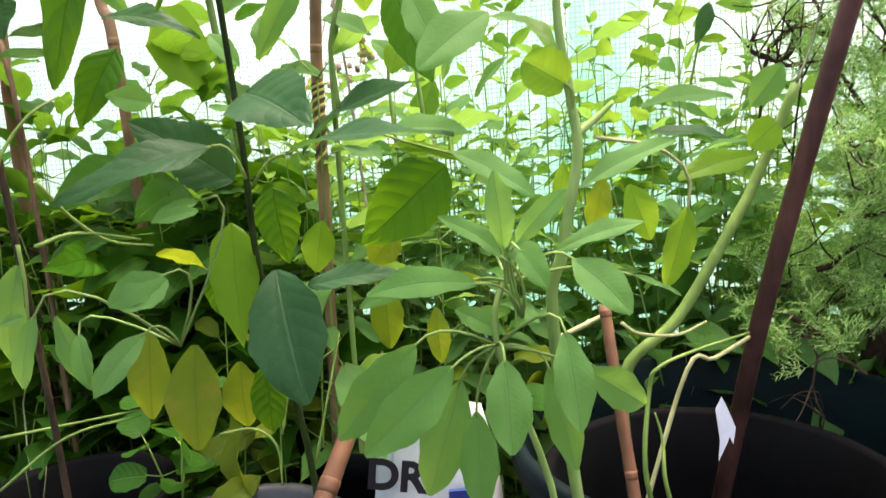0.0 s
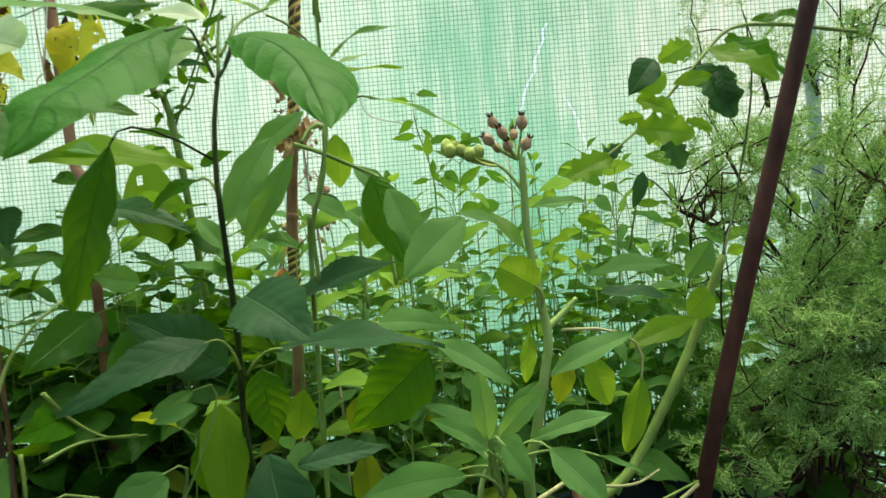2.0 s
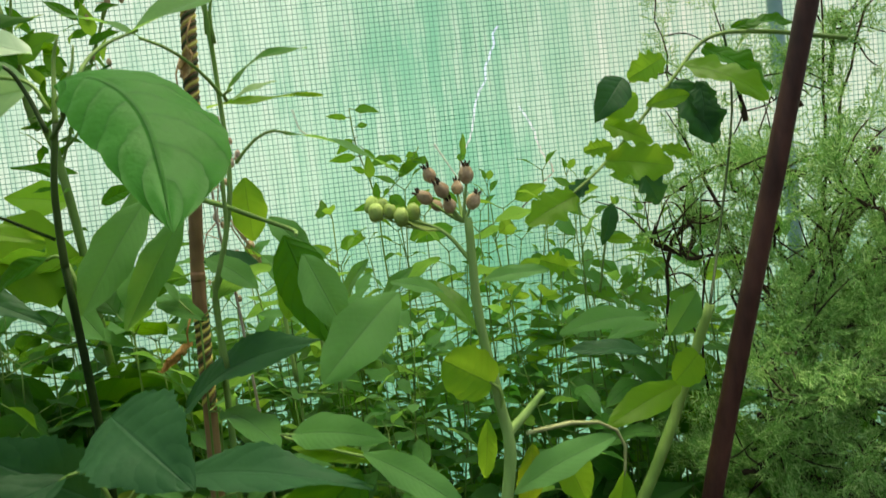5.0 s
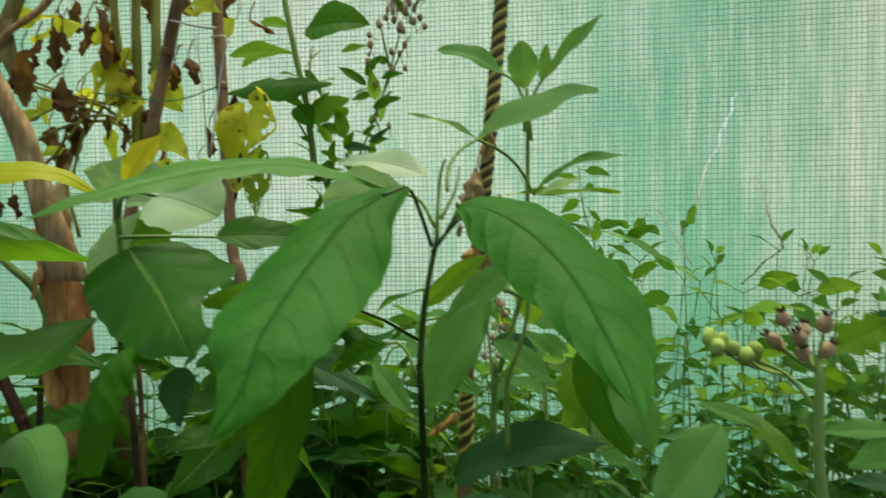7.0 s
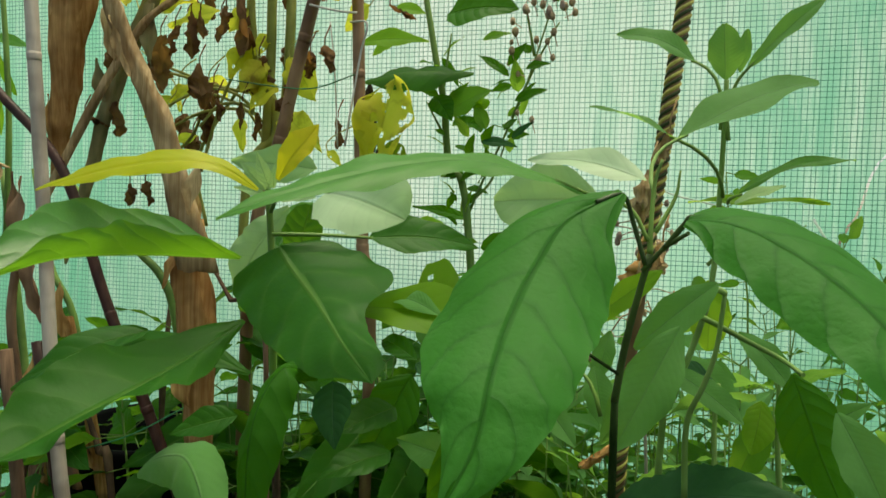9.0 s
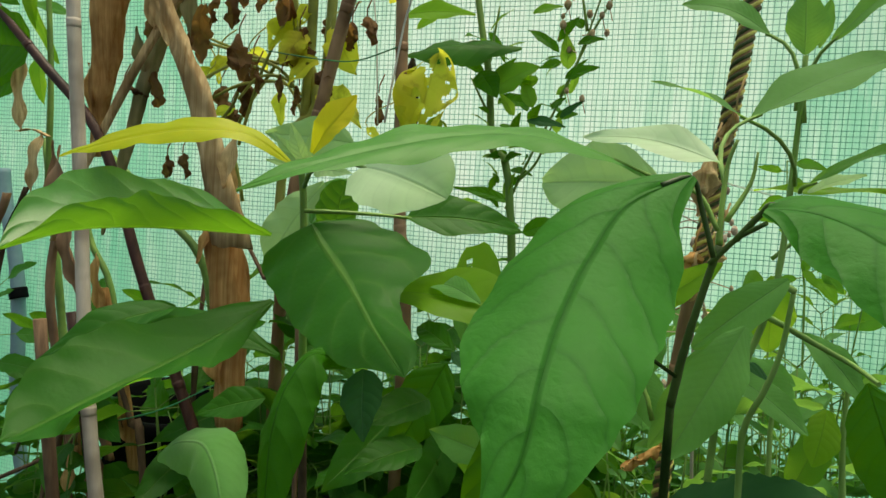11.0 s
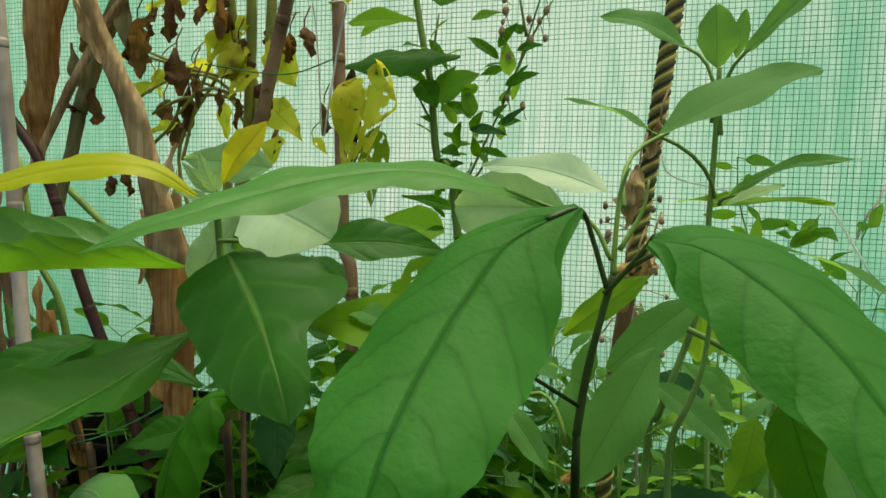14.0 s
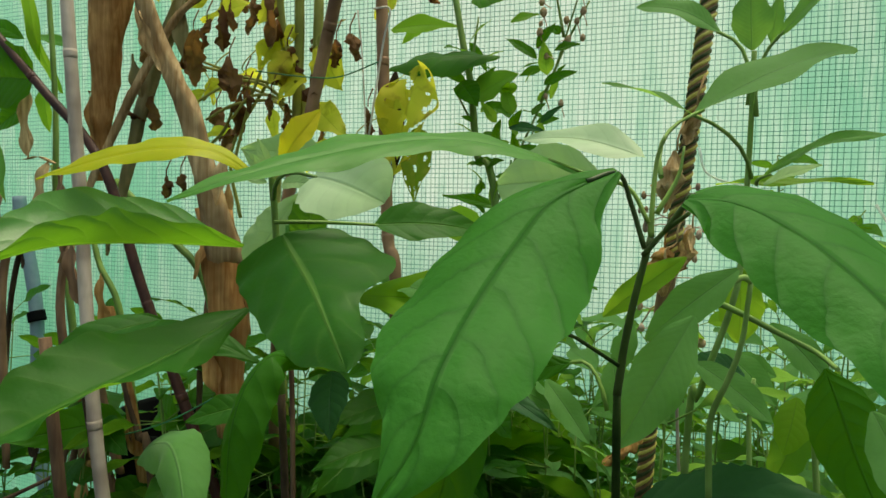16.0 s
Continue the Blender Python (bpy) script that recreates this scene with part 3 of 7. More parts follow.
shaped_leaf(A, [(0.028, 0.608, 0.722), (0.046, 0.598, 0.720), (0.066, 0.579, 0.708), (0.083, 0.555, 0.690), (0.095, 0.530, 0.668), (0.106, 0.503, 0.642)], (0.0080, 0.0260, 0.0310, 0.0330, 0.0250, 0.0004), (0.0050, 0.0190, 0.0250, 0.0230, 0.0150, 0.0004), (0.24, -0.66, 0.72), LEAF_QUILTED, (-10, -16, -12), (-12, -20, -14), quilt=0.0016, wave=0.0014, seed=2.2)
shaped_leaf(A, [(-0.016, 0.630, 0.733), (-0.037, 0.615, 0.741), (-0.061, 0.595, 0.745), (-0.081, 0.570, 0.741), (-0.100, 0.545, 0.733), (-0.114, 0.520, 0.724), (-0.128, 0.500, 0.714)], (0.0015, 0.0090, 0.0130, 0.0140, 0.0120, 0.0070, 0.0003), (0.0015, 0.0090, 0.0130, 0.0140, 0.0120, 0.0070, 0.0003), (0.05, -0.30, 0.95), LEAF_FRESH, (-14, -16, -10), (2, 6, 4), quilt=0.0008, seed=3.1)
stem(A, [(0.012, 0.622, 0.701), (0.006, 0.620, 0.720), (0.001, 0.612, 0.732), (-0.010, 0.602, 0.728)], 0.0012, 0.0009, STEM_MOSS, name="petiole")
stem(A, [(0.020, 0.624, 0.709), (0.027, 0.617, 0.719), (0.031, 0.611, 0.723), (0.044, 0.606, 0.716)], 0.0014, 0.0010, STEM_MOSS, name="petiole")
stem(A, [(0.013, 0.626, 0.712), (0.004, 0.628, 0.727), (-0.014, 0.631, 0.733), (-0.030, 0.622, 0.739)], 0.0011, 0.0008, STEM_GREEN, name="petiole")
stem(A, [(0.016, 0.628, 0.716), (0.024, 0.630, 0.732), (0.026, 0.632, 0.745)], 0.0012, 0.0005, STEM_GREEN, name="shoot")
leaf(A, (-0.051, 0.600, 0.658), (-0.070, 0.573, 0.553), .26, "wi", 85, .04, LEAF_DARK, (0.002, 0.636, 0.648), nu=16, nv=5, r=.0008, stalk_mat=STEM_DARK)
leaf(A, (0.016, 0.639, 0.551), (0.071, 0.590, 0.523), .70, "se", 55, .06, LEAF_BLUE)
leaf(A, (0.033, 0.650, 0.510), (0.154, 0.590, 0.512), .25, "se", 22, .06, LEAF_BLUE, (0.004, 0.664, 0.490))
leaf(A, (0.141, 0.664, 0.496), (0.080, 0.655, 0.445), .62, "ov", 95, .05, LEAF_DARK)
leaf(A, (-0.016, 0.650, 0.519), (-0.096, 0.590, 0.486), .36, "se", 38, .05, LEAF_BLUE, (0.001, 0.660, 0.495))
leaf(A, (-0.013, 0.673, 0.494), (-0.078, 0.655, 0.541), .58, "se", 55, .06, LEAF_BLUE)
leaf(A, (-0.159, 0.690, 0.665), (-0.031, 0.690, 0.649), .30, "ov", 40, .07, LEAF_LIME, nu=16)
leaf(A, (-0.025, 0.680, 0.639), (-0.066, 0.690, 0.619), .36, "el", 50, .10, LEAF_DARK, (-0.006, 0.670, 0.618))
leaf(A, (-0.126, 0.720, 0.627), (-0.034, 0.690, 0.598), .26, "se", 40, .08, LEAF_BLUE)
leaf(A, (-0.191, 0.900, 0.640), (-0.156, 1.000, 0.638), .9, "ov", 85, .04, LEAF_LIME, holes=.02)
leaf(A, (-0.127, 0.720, 0.657), (-0.104, 0.720, 0.627), .4, "el", 70, .05, LEAF_SAGE)
leaf(A, (-0.141, 0.760, 0.611), (-0.170, 0.740, 0.544), .5, "ov", 80, .05, LEAF_DARK)
leaf(A, (-0.104, 0.740, 0.561), (-0.144, 0.740, 0.570), .6, "ov", 70, .05, LEAF_SAGE)
leaf(A, (0.0, 0.80, 0.512), (0.122, 0.739, 0.562), .34, "se", 35, .10, LEAF_BLUE, nu=16)
leaf(A, (0.016, 0.660, 0.430), (0.049, 0.601, 0.352), .52, "el", 78, .04, LEAF_BLUE)
leaf(A, (-0.027, 0.692, 0.463), (-0.016, 0.664, 0.373), .40, "ov", 92, .03, LEAF_LIME)
leaf(A, (0.007, 0.692, 0.488), (0.015, 0.692, 0.429), .58, "ov", 85, .03, LEAF_DARK)
leaf(A, (0.034, 0.673, 0.415), (0.105, 0.692, 0.419), .30, "se", 40, .05, LEAF_BLUE)
leaf(A, (-0.058, 0.673, 0.374), (-0.055, 0.655, 0.299), .55, "el", 92, .03, LEAF_OLIVE)
leaf(A, (-0.103, 0.692, 0.382), (-0.105, 0.683, 0.313), .48, "el", 92, .03, LEAF_OLIVE)
leaf(A, (-0.041, 0.710, 0.349), (-0.040, 0.710, 0.294), .6, "el", 92, .03, LEAF_OLIVE)
leaf(A, (-0.008, 0.683, 0.356), (-0.008, 0.683, 0.300), .5, "el", 92, .03, LEAF_DARK)
leaf(A, (0.079, 0.728, 0.405), (0.080, 0.728, 0.350), .5, "el", 92, .03, LEAF_OLIVE)
leaf(A, (0.119, 0.728, 0.382), (0.121, 0.728, 0.336), .42, "el", 92, .03, LEAF_OLIVE)
leaf(A, (0.027, 0.747, 0.456), (0.018, 0.747, 0.413), .65, "el", 92, .03, LEAF_LIME)
leaf(A, (0.088, 0.747, 0.448), (0.067, 0.747, 0.416), .8, "el", 80, .03, LEAF_OLIVE)
leaf(A, (-0.053, 0.710, 0.428), (-0.050, 0.710, 0.387), .5, "el", 80, .03, LEAF_DARK)

# ---------------------------------------------------------------- young tree with broad notched leaves and a yellow tip
B = thing("young_tree", "young tree with broad notched green leaves and yellow new growth", "tree", at=(-0.23, 0.72, 0.0))
stem(B, [(-0.20, 0.70, 0.0), (-0.20, 0.70, 0.25), (-0.205, 0.690, 0.50), (-0.208, 0.685, 0.60)], 0.0030, 0.0025, TWIG, name="trunk", steps=6)
stem(B, [(-0.208, 0.685, 0.60), (-0.210, 0.682, 0.66), (-0.211, 0.680, 0.703), (-0.212, 0.675, 0.740)], 0.0025, 0.0020, STEM_GREEN, steps=6)
shaped_leaf(B, [(-0.197, 0.640, 0.733), (-0.214, 0.625, 0.746), (-0.235, 0.610, 0.746), (-0.258, 0.600, 0.741), (-0.276, 0.590, 0.734), (-0.289, 0.580, 0.727)], (0.0015, 0.0080, 0.0105, 0.0095, 0.0060, 0.0003), (0.0015, 0.0080, 0.0105, 0.0095, 0.0060, 0.0003), (0.0, -0.55, 0.83), LEAF_YELLOW, (-10, -14, -10), (4, 8, 4), wave=0.0008, seed=0.4)
shaped_leaf(B, [(-0.220, 0.660, 0.693), (-0.237, 0.620, 0.695), (-0.254, 0.590, 0.695), (-0.258, 0.560, 0.693), (-0.262, 0.530, 0.685)], (0.0020, 0.0150, 0.0190, 0.0190, 0.0130, 0.0004), (0.0020, 0.0250, 0.0320, 0.0320, 0.0210, 0.0004), (0.05, -0.06, 1.0), LEAF_SATIN, (40, 58, 58, 48), (40, 50, 50, 42), wave=0.0016, seed=1.3, quilt=0.0010)
shaped_leaf(B, [(-0.219, 0.665, 0.655), (-0.223, 0.620, 0.641), (-0.223, 0.580, 0.633), (-0.227, 0.550, 0.626), (-0.235, 0.530, 0.618), (-0.238, 0.515, 0.614)], (0.0015, 0.0130, 0.0200, 0.0220, 0.0140, 0.0004), (0.0020, 0.0180, 0.0270, 0.0290, 0.0190, 0.0004), (0.05, -0.25, 0.97), LEAF_BROAD, (-45, -30, 25, 12, -15), (26, 34, 36, 30), wave=0.0020, seed=2.0, quilt=0.0006)
shaped_leaf(B, [(-0.201, 0.672, 0.701), (-0.189, 0.665, 0.690), (-0.156, 0.635, 0.673), (-0.126, 0.602, 0.658), (-0.094, 0.560, 0.650)], (0.0100, 0.0300, 0.0400, 0.0500, 0.0550, 0.0380, 0.0210, 0.0160, 0.0140, 0.0100, 0.0003), (0.0200, 0.0330, 0.0370, 0.0370, 0.0360, 0.0340, 0.0310, 0.0260, 0.0180, 0.0080, 0.0003), (0.16, -0.74, 0.66), LEAF_BROAD, (-16, -20, -12), (-10, -18, -12), wave=0.0018, seed=0.7, quilt=0.0009)
shaped_leaf(B, [(-0.142, 0.610, 0.638), (-0.149, 0.590, 0.647), (-0.153, 0.575, 0.635), (-0.153, 0.565, 0.616), (-0.151, 0.560, 0.590)], (0.0020, 0.0120, 0.0150, 0.0150, 0.0080), (0.0020, 0.0100, 0.0150, 0.0150, 0.0080), (-0.15, -0.85, 0.5), LEAF_DARK, (-30, -40, -30), (-30, -45, -30), wave=0.0010, seed=1.9)
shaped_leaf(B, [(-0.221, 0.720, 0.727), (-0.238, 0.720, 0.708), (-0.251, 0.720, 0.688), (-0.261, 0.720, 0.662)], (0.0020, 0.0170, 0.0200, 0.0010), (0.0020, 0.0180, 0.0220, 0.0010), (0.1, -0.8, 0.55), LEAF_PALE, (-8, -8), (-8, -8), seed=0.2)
shaped_leaf(B, [(-0.226, 0.715, 0.700), (-0.219, 0.720, 0.712), (-0.214, 0.730, 0.723), (-0.210, 0.735, 0.731)], (0.0030, 0.0140, 0.0160, 0.0020), (0.0030, 0.0140, 0.0160, 0.0020), (0.1, -0.85, 0.5), LEAF_FRESH, (-8, -8), (-8, -8), seed=0.9)
shaped_leaf(B, [(-0.201, 0.668, 0.741), (-0.193, 0.668, 0.754), (-0.186, 0.672, 0.765), (-0.180, 0.678, 0.776)], (0.0015, 0.0080, 0.0090, 0.0004), (0.0015, 0.0080, 0.0090, 0.0004), (0.15, -0.95, 0.25), LEAF_YELLOW, (10, 16, 10), (10, 16, 10), nu=24, nv=6, wave=0.0006)
for b, t in (((-0.210, 0.670, 0.735), (-0.222, 0.660, 0.751)), ((-0.204, 0.665, 0.735), (-0.211, 0.660, 0.757)), ((-0.205, 0.670, 0.736), (-0.203, 0.670, 0.753)), ((-0.204, 0.660, 0.731), (-0.219, 0.650, 0.735)), ((-0.200, 0.670, 0.731), (-0.171, 0.660, 0.730))):
    leaf(B, b, t, .38, "ov", 60, .06, LEAF_PALE, nu=9, nv=3)
leaf(B, (-0.138, 0.605, 0.730), (-0.089, 0.580, 0.717), .74, "ro", 60, .06, LEAF_PAINTED_GLOSS, (-0.206, 0.670, 0.722))
leaf(B, (-0.154, 0.700, 0.708), (-0.091, 0.740, 0.704), .42, "ov", 50, .07, LEAF_BROAD, (-0.205, 0.670, 0.708))
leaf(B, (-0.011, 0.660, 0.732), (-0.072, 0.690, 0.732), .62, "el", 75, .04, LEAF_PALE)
leaf(B, (0.011, 0.620, 0.739), (-0.046, 0.640, 0.750), .34, "ov", 42, .08, LEAF_PAINTED_GLOSS)
leaf(B, (-0.300, 0.680, 0.641), (-0.347, 0.620, 0.610), .34, "ov", 45, .08, LEAF_BROAD)
leaf(B, (-0.202, 0.700, 0.694), (-0.195, 0.700, 0.728), .8, "ro", 85, .03, LEAF_BROAD)
leaf(B, (-0.196, 0.710, 0.752), (-0.261, 0.710, 0.757), .42, "ov", 70, .03, LEAF_PALE)
leaf(B, (-0.152, 0.650, 0.627), (-0.141, 0.630, 0.596), .6, "ov", 75, .04, LEAF_BLUE)
leaf(B, (-0.125, 0.680, 0.608), (-0.146, 0.640, 0.600), .5, "ov", 50, .04, LEAF_BROAD)
leaf(B, (-0.120, 0.660, 0.588), (-0.146, 0.620, 0.582), .45, "ov", 40, .05, LEAF_BROAD)
leaf(B, (-0.256, 0.720, 0.579), (-0.297, 0.700, 0.566), .5, "ov", 50, .04, LEAF_BROAD)
shaped_leaf(B, [(-0.229, 0.69, 0.617), (-0.261, 0.68, 0.63), (-0.304, 0.67, 0.63), (-0.343, 0.66, 0.617), (-0.368, 0.65, 0.593)], (0.0015, 0.0110, 0.0160, 0.0150, 0.0004), (0.0015, 0.0110, 0.0160, 0.0150, 0.0004), (0.05, -0.45, 0.89), LEAF_BROAD, (-20, -25, -20), (10, 15, 10), nu=26, nv=6, wave=0.0015, seed=3.1)
shaped_leaf(B, [(-0.239, 0.600, 0.581), (-0.221, 0.588, 0.594), (-0.202, 0.575, 0.603), (-0.184, 0.563, 0.608), (-0.172, 0.555, 0.603), (-0.163, 0.548, 0.594), (-0.157, 0.543, 0.583)], (0.0030, 0.0110, 0.0145, 0.0150, 0.0140, 0.0110, 0.0060), (0.0030, 0.0110, 0.0145, 0.0150, 0.0140, 0.0110, 0.0060), (0.10, -0.72, 0.69), LEAF_SAGE, (-25, -35, -35), (-25, -35, -35), nu=30, nv=7, wave=0.0010, seed=1.1)
leaf(B, (-0.106, 0.660, 0.641), (-0.134, 0.680, 0.648), .4, "el", 60, .1, LEAF_BROAD)
leaf(B, (-0.099, 0.680, 0.664), (-0.138, 0.700, 0.670), .35, "el", 40, .12, LEAF_SAGE)

# ---------------------------------------------------------------- tall sage behind
C = thing("sage_plant", "tall sage with felted grey-green oval leaves", "herb", at=(0.05, 0.83, 0.0))
stem(C, [(0.02, 0.83, 0.0), (0.032, 0.801, 0.551), (0.039, 0.792, 0.604), (0.058, 0.783, 0.675), (0.061, 0.774, 0.746), (0.061, 0.765, 0.817)], 0.0027, 0.0015, STEM_SAGE, steps=6)
leaf(C, (0.043, 0.774, 0.831), (-0.009, 0.783, 0.854), .36, "el", 48, .12, LEAF_SAGE, (0.059, 0.769, 0.786))
leaf(C, (0.059, 0.756, 0.815), (0.057, 0.756, 0.850), .66, "el", 92, .02, LEAF_SAGE)
leaf(C, (0.072, 0.792, 0.828), (0.076, 0.792, 0.857), .34, "el", 92, .02, LEAF_SAGE)
leaf(C, (0.074, 0.765, 0.825), (0.115, 0.747, 0.863), .28, "el", 45, .04, LEAF_SAGE, (0.064, 0.769, 0.779))
leaf(C, (0.029, 0.701, 0.770), (0.112, 0.760, 0.814), .30, "el", 30, .05, LEAF_SAGE, (0.016, 0.655, 0.734))
leaf(C, (0.029, 0.728, 0.774), (-0.022, 0.728, 0.794), .28, "la", 15, .06, LEAF_SAGE, (0.063, 0.774, 0.743))
leaf(C, (0.069, 0.765, 0.743), (0.131, 0.747, 0.764), .15, "el", 42, .14, LEAF_SAGE, (0.066, 0.774, 0.739))
leaf(C, (0.070, 0.774, 0.739), (0.102, 0.783, 0.751), .32, "el", 30, .05, LEAF_PALE)
leaf(C, (0.033, 0.683, 0.667), (0.001, 0.655, 0.605), .38, "el", 75, .04, LEAF_SAGE, nu=16, nv=5)
leaf(C, (0.054, 0.710, 0.690), (0.010, 0.692, 0.652), .36, "el", 60, .05, LEAF_SAGE)
shaped_leaf(C, [(0.101, 0.739, 0.637), (0.108, 0.735, 0.617), (0.117, 0.730, 0.590), (0.130, 0.720, 0.558)], (0.0010, 0.0150, 0.0190, 0.0140, 0.0010), (0.0010, 0.0150, 0.0190, 0.0140, 0.0010), (0.1, -0.9, 0.4), LEAF_DARK, (-8, -8), (-8, -8), nu=20, nv=5, wave=0.0006)
leaf(C, (-0.053, 0.747, 0.613), (-0.022, 0.728, 0.582), .36, "el", 60, .05, LEAF_SAGE)
leaf(C, (-0.014, 0.765, 0.627), (-0.006, 0.747, 0.592), .5, "el", 80, .04, LEAF_SAGE)
leaf(C, (0.067, 0.818, 0.615), (0.032, 0.783, 0.623), .5, "el", 50, .04, LEAF_BLUE)
leaf(C, (0.035, 0.783, 0.626), (0.077, 0.747, 0.602), .35, "el", 45, .06, LEAF_SAGE)
leaf(C, (0.097, 0.801, 0.606), (0.088, 0.783, 0.574), .6, "el", 85, .04, LEAF_LIME)
leaf(C, (-0.023, 0.783, 0.651), (0.028, 0.783, 0.693), .30, "el", 60, .05, LEAF_LIME)
leaf(C, (0.034, 0.747, 0.661), (-0.007, 0.728, 0.586), .27, "el", 80, .04, LEAF_SAGE)
leaf(C, (0.062, 0.818, 0.686), (0.063, 0.818, 0.635), .58, "el", 88, .03, LEAF_LIME)
leaf(C, (0.100, 0.801, 0.716), (0.186, 0.783, 0.673), .13, "la", 10, .06, LEAF_SAGE, (0.059, 0.809, 0.697))
leaf(C, (0.117, 0.710, 0.623), (0.139, 0.692, 0.573), .48, "el", 85, .04, LEAF_SAGE)
leaf(C, (0.174, 0.673, 0.595), (0.130, 0.633, 0.556), .48, "el", 62, .05, LEAF_SAGE)
leaf(C, (0.080, 0.801, 0.652), (0.112, 0.783, 0.618), .42, "el", 60, .08, LEAF_SAGE)
leaf(C, (0.044, 0.801, 0.741), (0.133, 0.801, 0.742), .1, "la", 40, .02, LEAF_LIME)
stem(C, [(0.046, 0.760, 0.547), (0.045, 0.755, 0.596), (0.053, 0.750, 0.622), (0.060, 0.750, 0.646), (0.063, 0.745, 0.683)], 0.0021, 0.0014, STEM_SAGE, name="branch", sides=7)
stem(C, [(0.111, 0.800, 0.537), (0.107, 0.800, 0.587), (0.107, 0.800, 0.626)], 0.0021, 0.0014, STEM_SAGE, name="branch", sides=7)
stem(C, [(0.063, 0.745, 0.682), (0.058, 0.742, 0.684), (0.051, 0.738, 0.679), (0.046, 0.730, 0.668)], 0.0021, 0.0014, STEM_SAGE, name="branch", sides=7)
stem(C, [(0.033, 0.760, 0.672), (0.056, 0.765, 0.663), (0.082, 0.770, 0.650), (0.102, 0.775, 0.640), (0.108, 0.745, 0.636)], 0.0021, 0.0014, STEM_SAGE, name="branch", sides=7)
stem(C, [(0.077, 0.850, 0.511), (0.074, 0.850, 0.573), (0.076, 0.850, 0.606)], 0.0021, 0.0014, STEM_SAGE, name="branch", sides=7)
leaf(C, (0.055, 0.880, 0.621), (0.092, 0.860, 0.586), .42, "el", 55, .06, LEAF_SAGE, nu=18, nv=5)
leaf(C, (0.086, 0.800, 0.644), (0.112, 0.790, 0.626), .40, "ov", 45, .08, LEAF_WEED, nu=18, nv=5)
leaf(C, (0.096, 0.900, 0.599), (0.061, 0.900, 0.613), .5, "el", 60, .06, LEAF_SAGE, nu=18, nv=5)
leaf(C, (0.124, 0.860, 0.572), (0.151, 0.840, 0.609), .36, "el", 40, .08, LEAF_SAGE, nu=18, nv=5)
leaf(C, (0.114, 0.880, 0.577), (0.093, 0.870, 0.526), .5, "el", 75, .05, LEAF_WEED, nu=18, nv=5)
leaf(C, (0.153, 0.900, 0.559), (0.189, 0.880, 0.595), .34, "el", 40, .08, LEAF_SAGE, nu=18, nv=5)
leaf(C, (0.024, 0.800, 0.578), (-0.020, 0.820, 0.594), .34, "el", 45, .09, LEAF_SAGE, nu=18, nv=5)
leaf(C, (-0.005, 0.800, 0.647), (-0.014, 0.790, 0.611), .42, "el", 75, .05, LEAF_SAGE, nu=18, nv=5)

# ---------------------------------------------------------------- flower stalk with brown seed pods
D = thing("sage_plant", "flowering sage stalk topped by dry brown seed pods", "herb", at=(0.25, 0.66, 0.0))
stem(D, [(0.25, 0.66, 0.0), (0.209, 0.650, 0.359), (0.216, 0.650, 0.436), (0.228, 0.650, 0.496), (0.225, 0.650, 0.532), (0.219, 0.650, 0.579), (0.219, 0.650, 0.635)], 0.0046, 0.0024, STEM_SAGE, steps=6)
stem(D, [(0.219, 0.650, 0.609), (0.203, 0.655, 0.630), (0.173, 0.660, 0.642)], 0.0014, 0.0008, STEM_SAGE, name="flower_stem")
stem(D, [(0.227, 0.650, 0.509), (0.241, 0.655, 0.519), (0.253, 0.660, 0.529)], 0.003, 0.0016, STEM_SAGE, name="branch_stub")
POD_HUB = Vector((0.216, 0.650, 0.633))
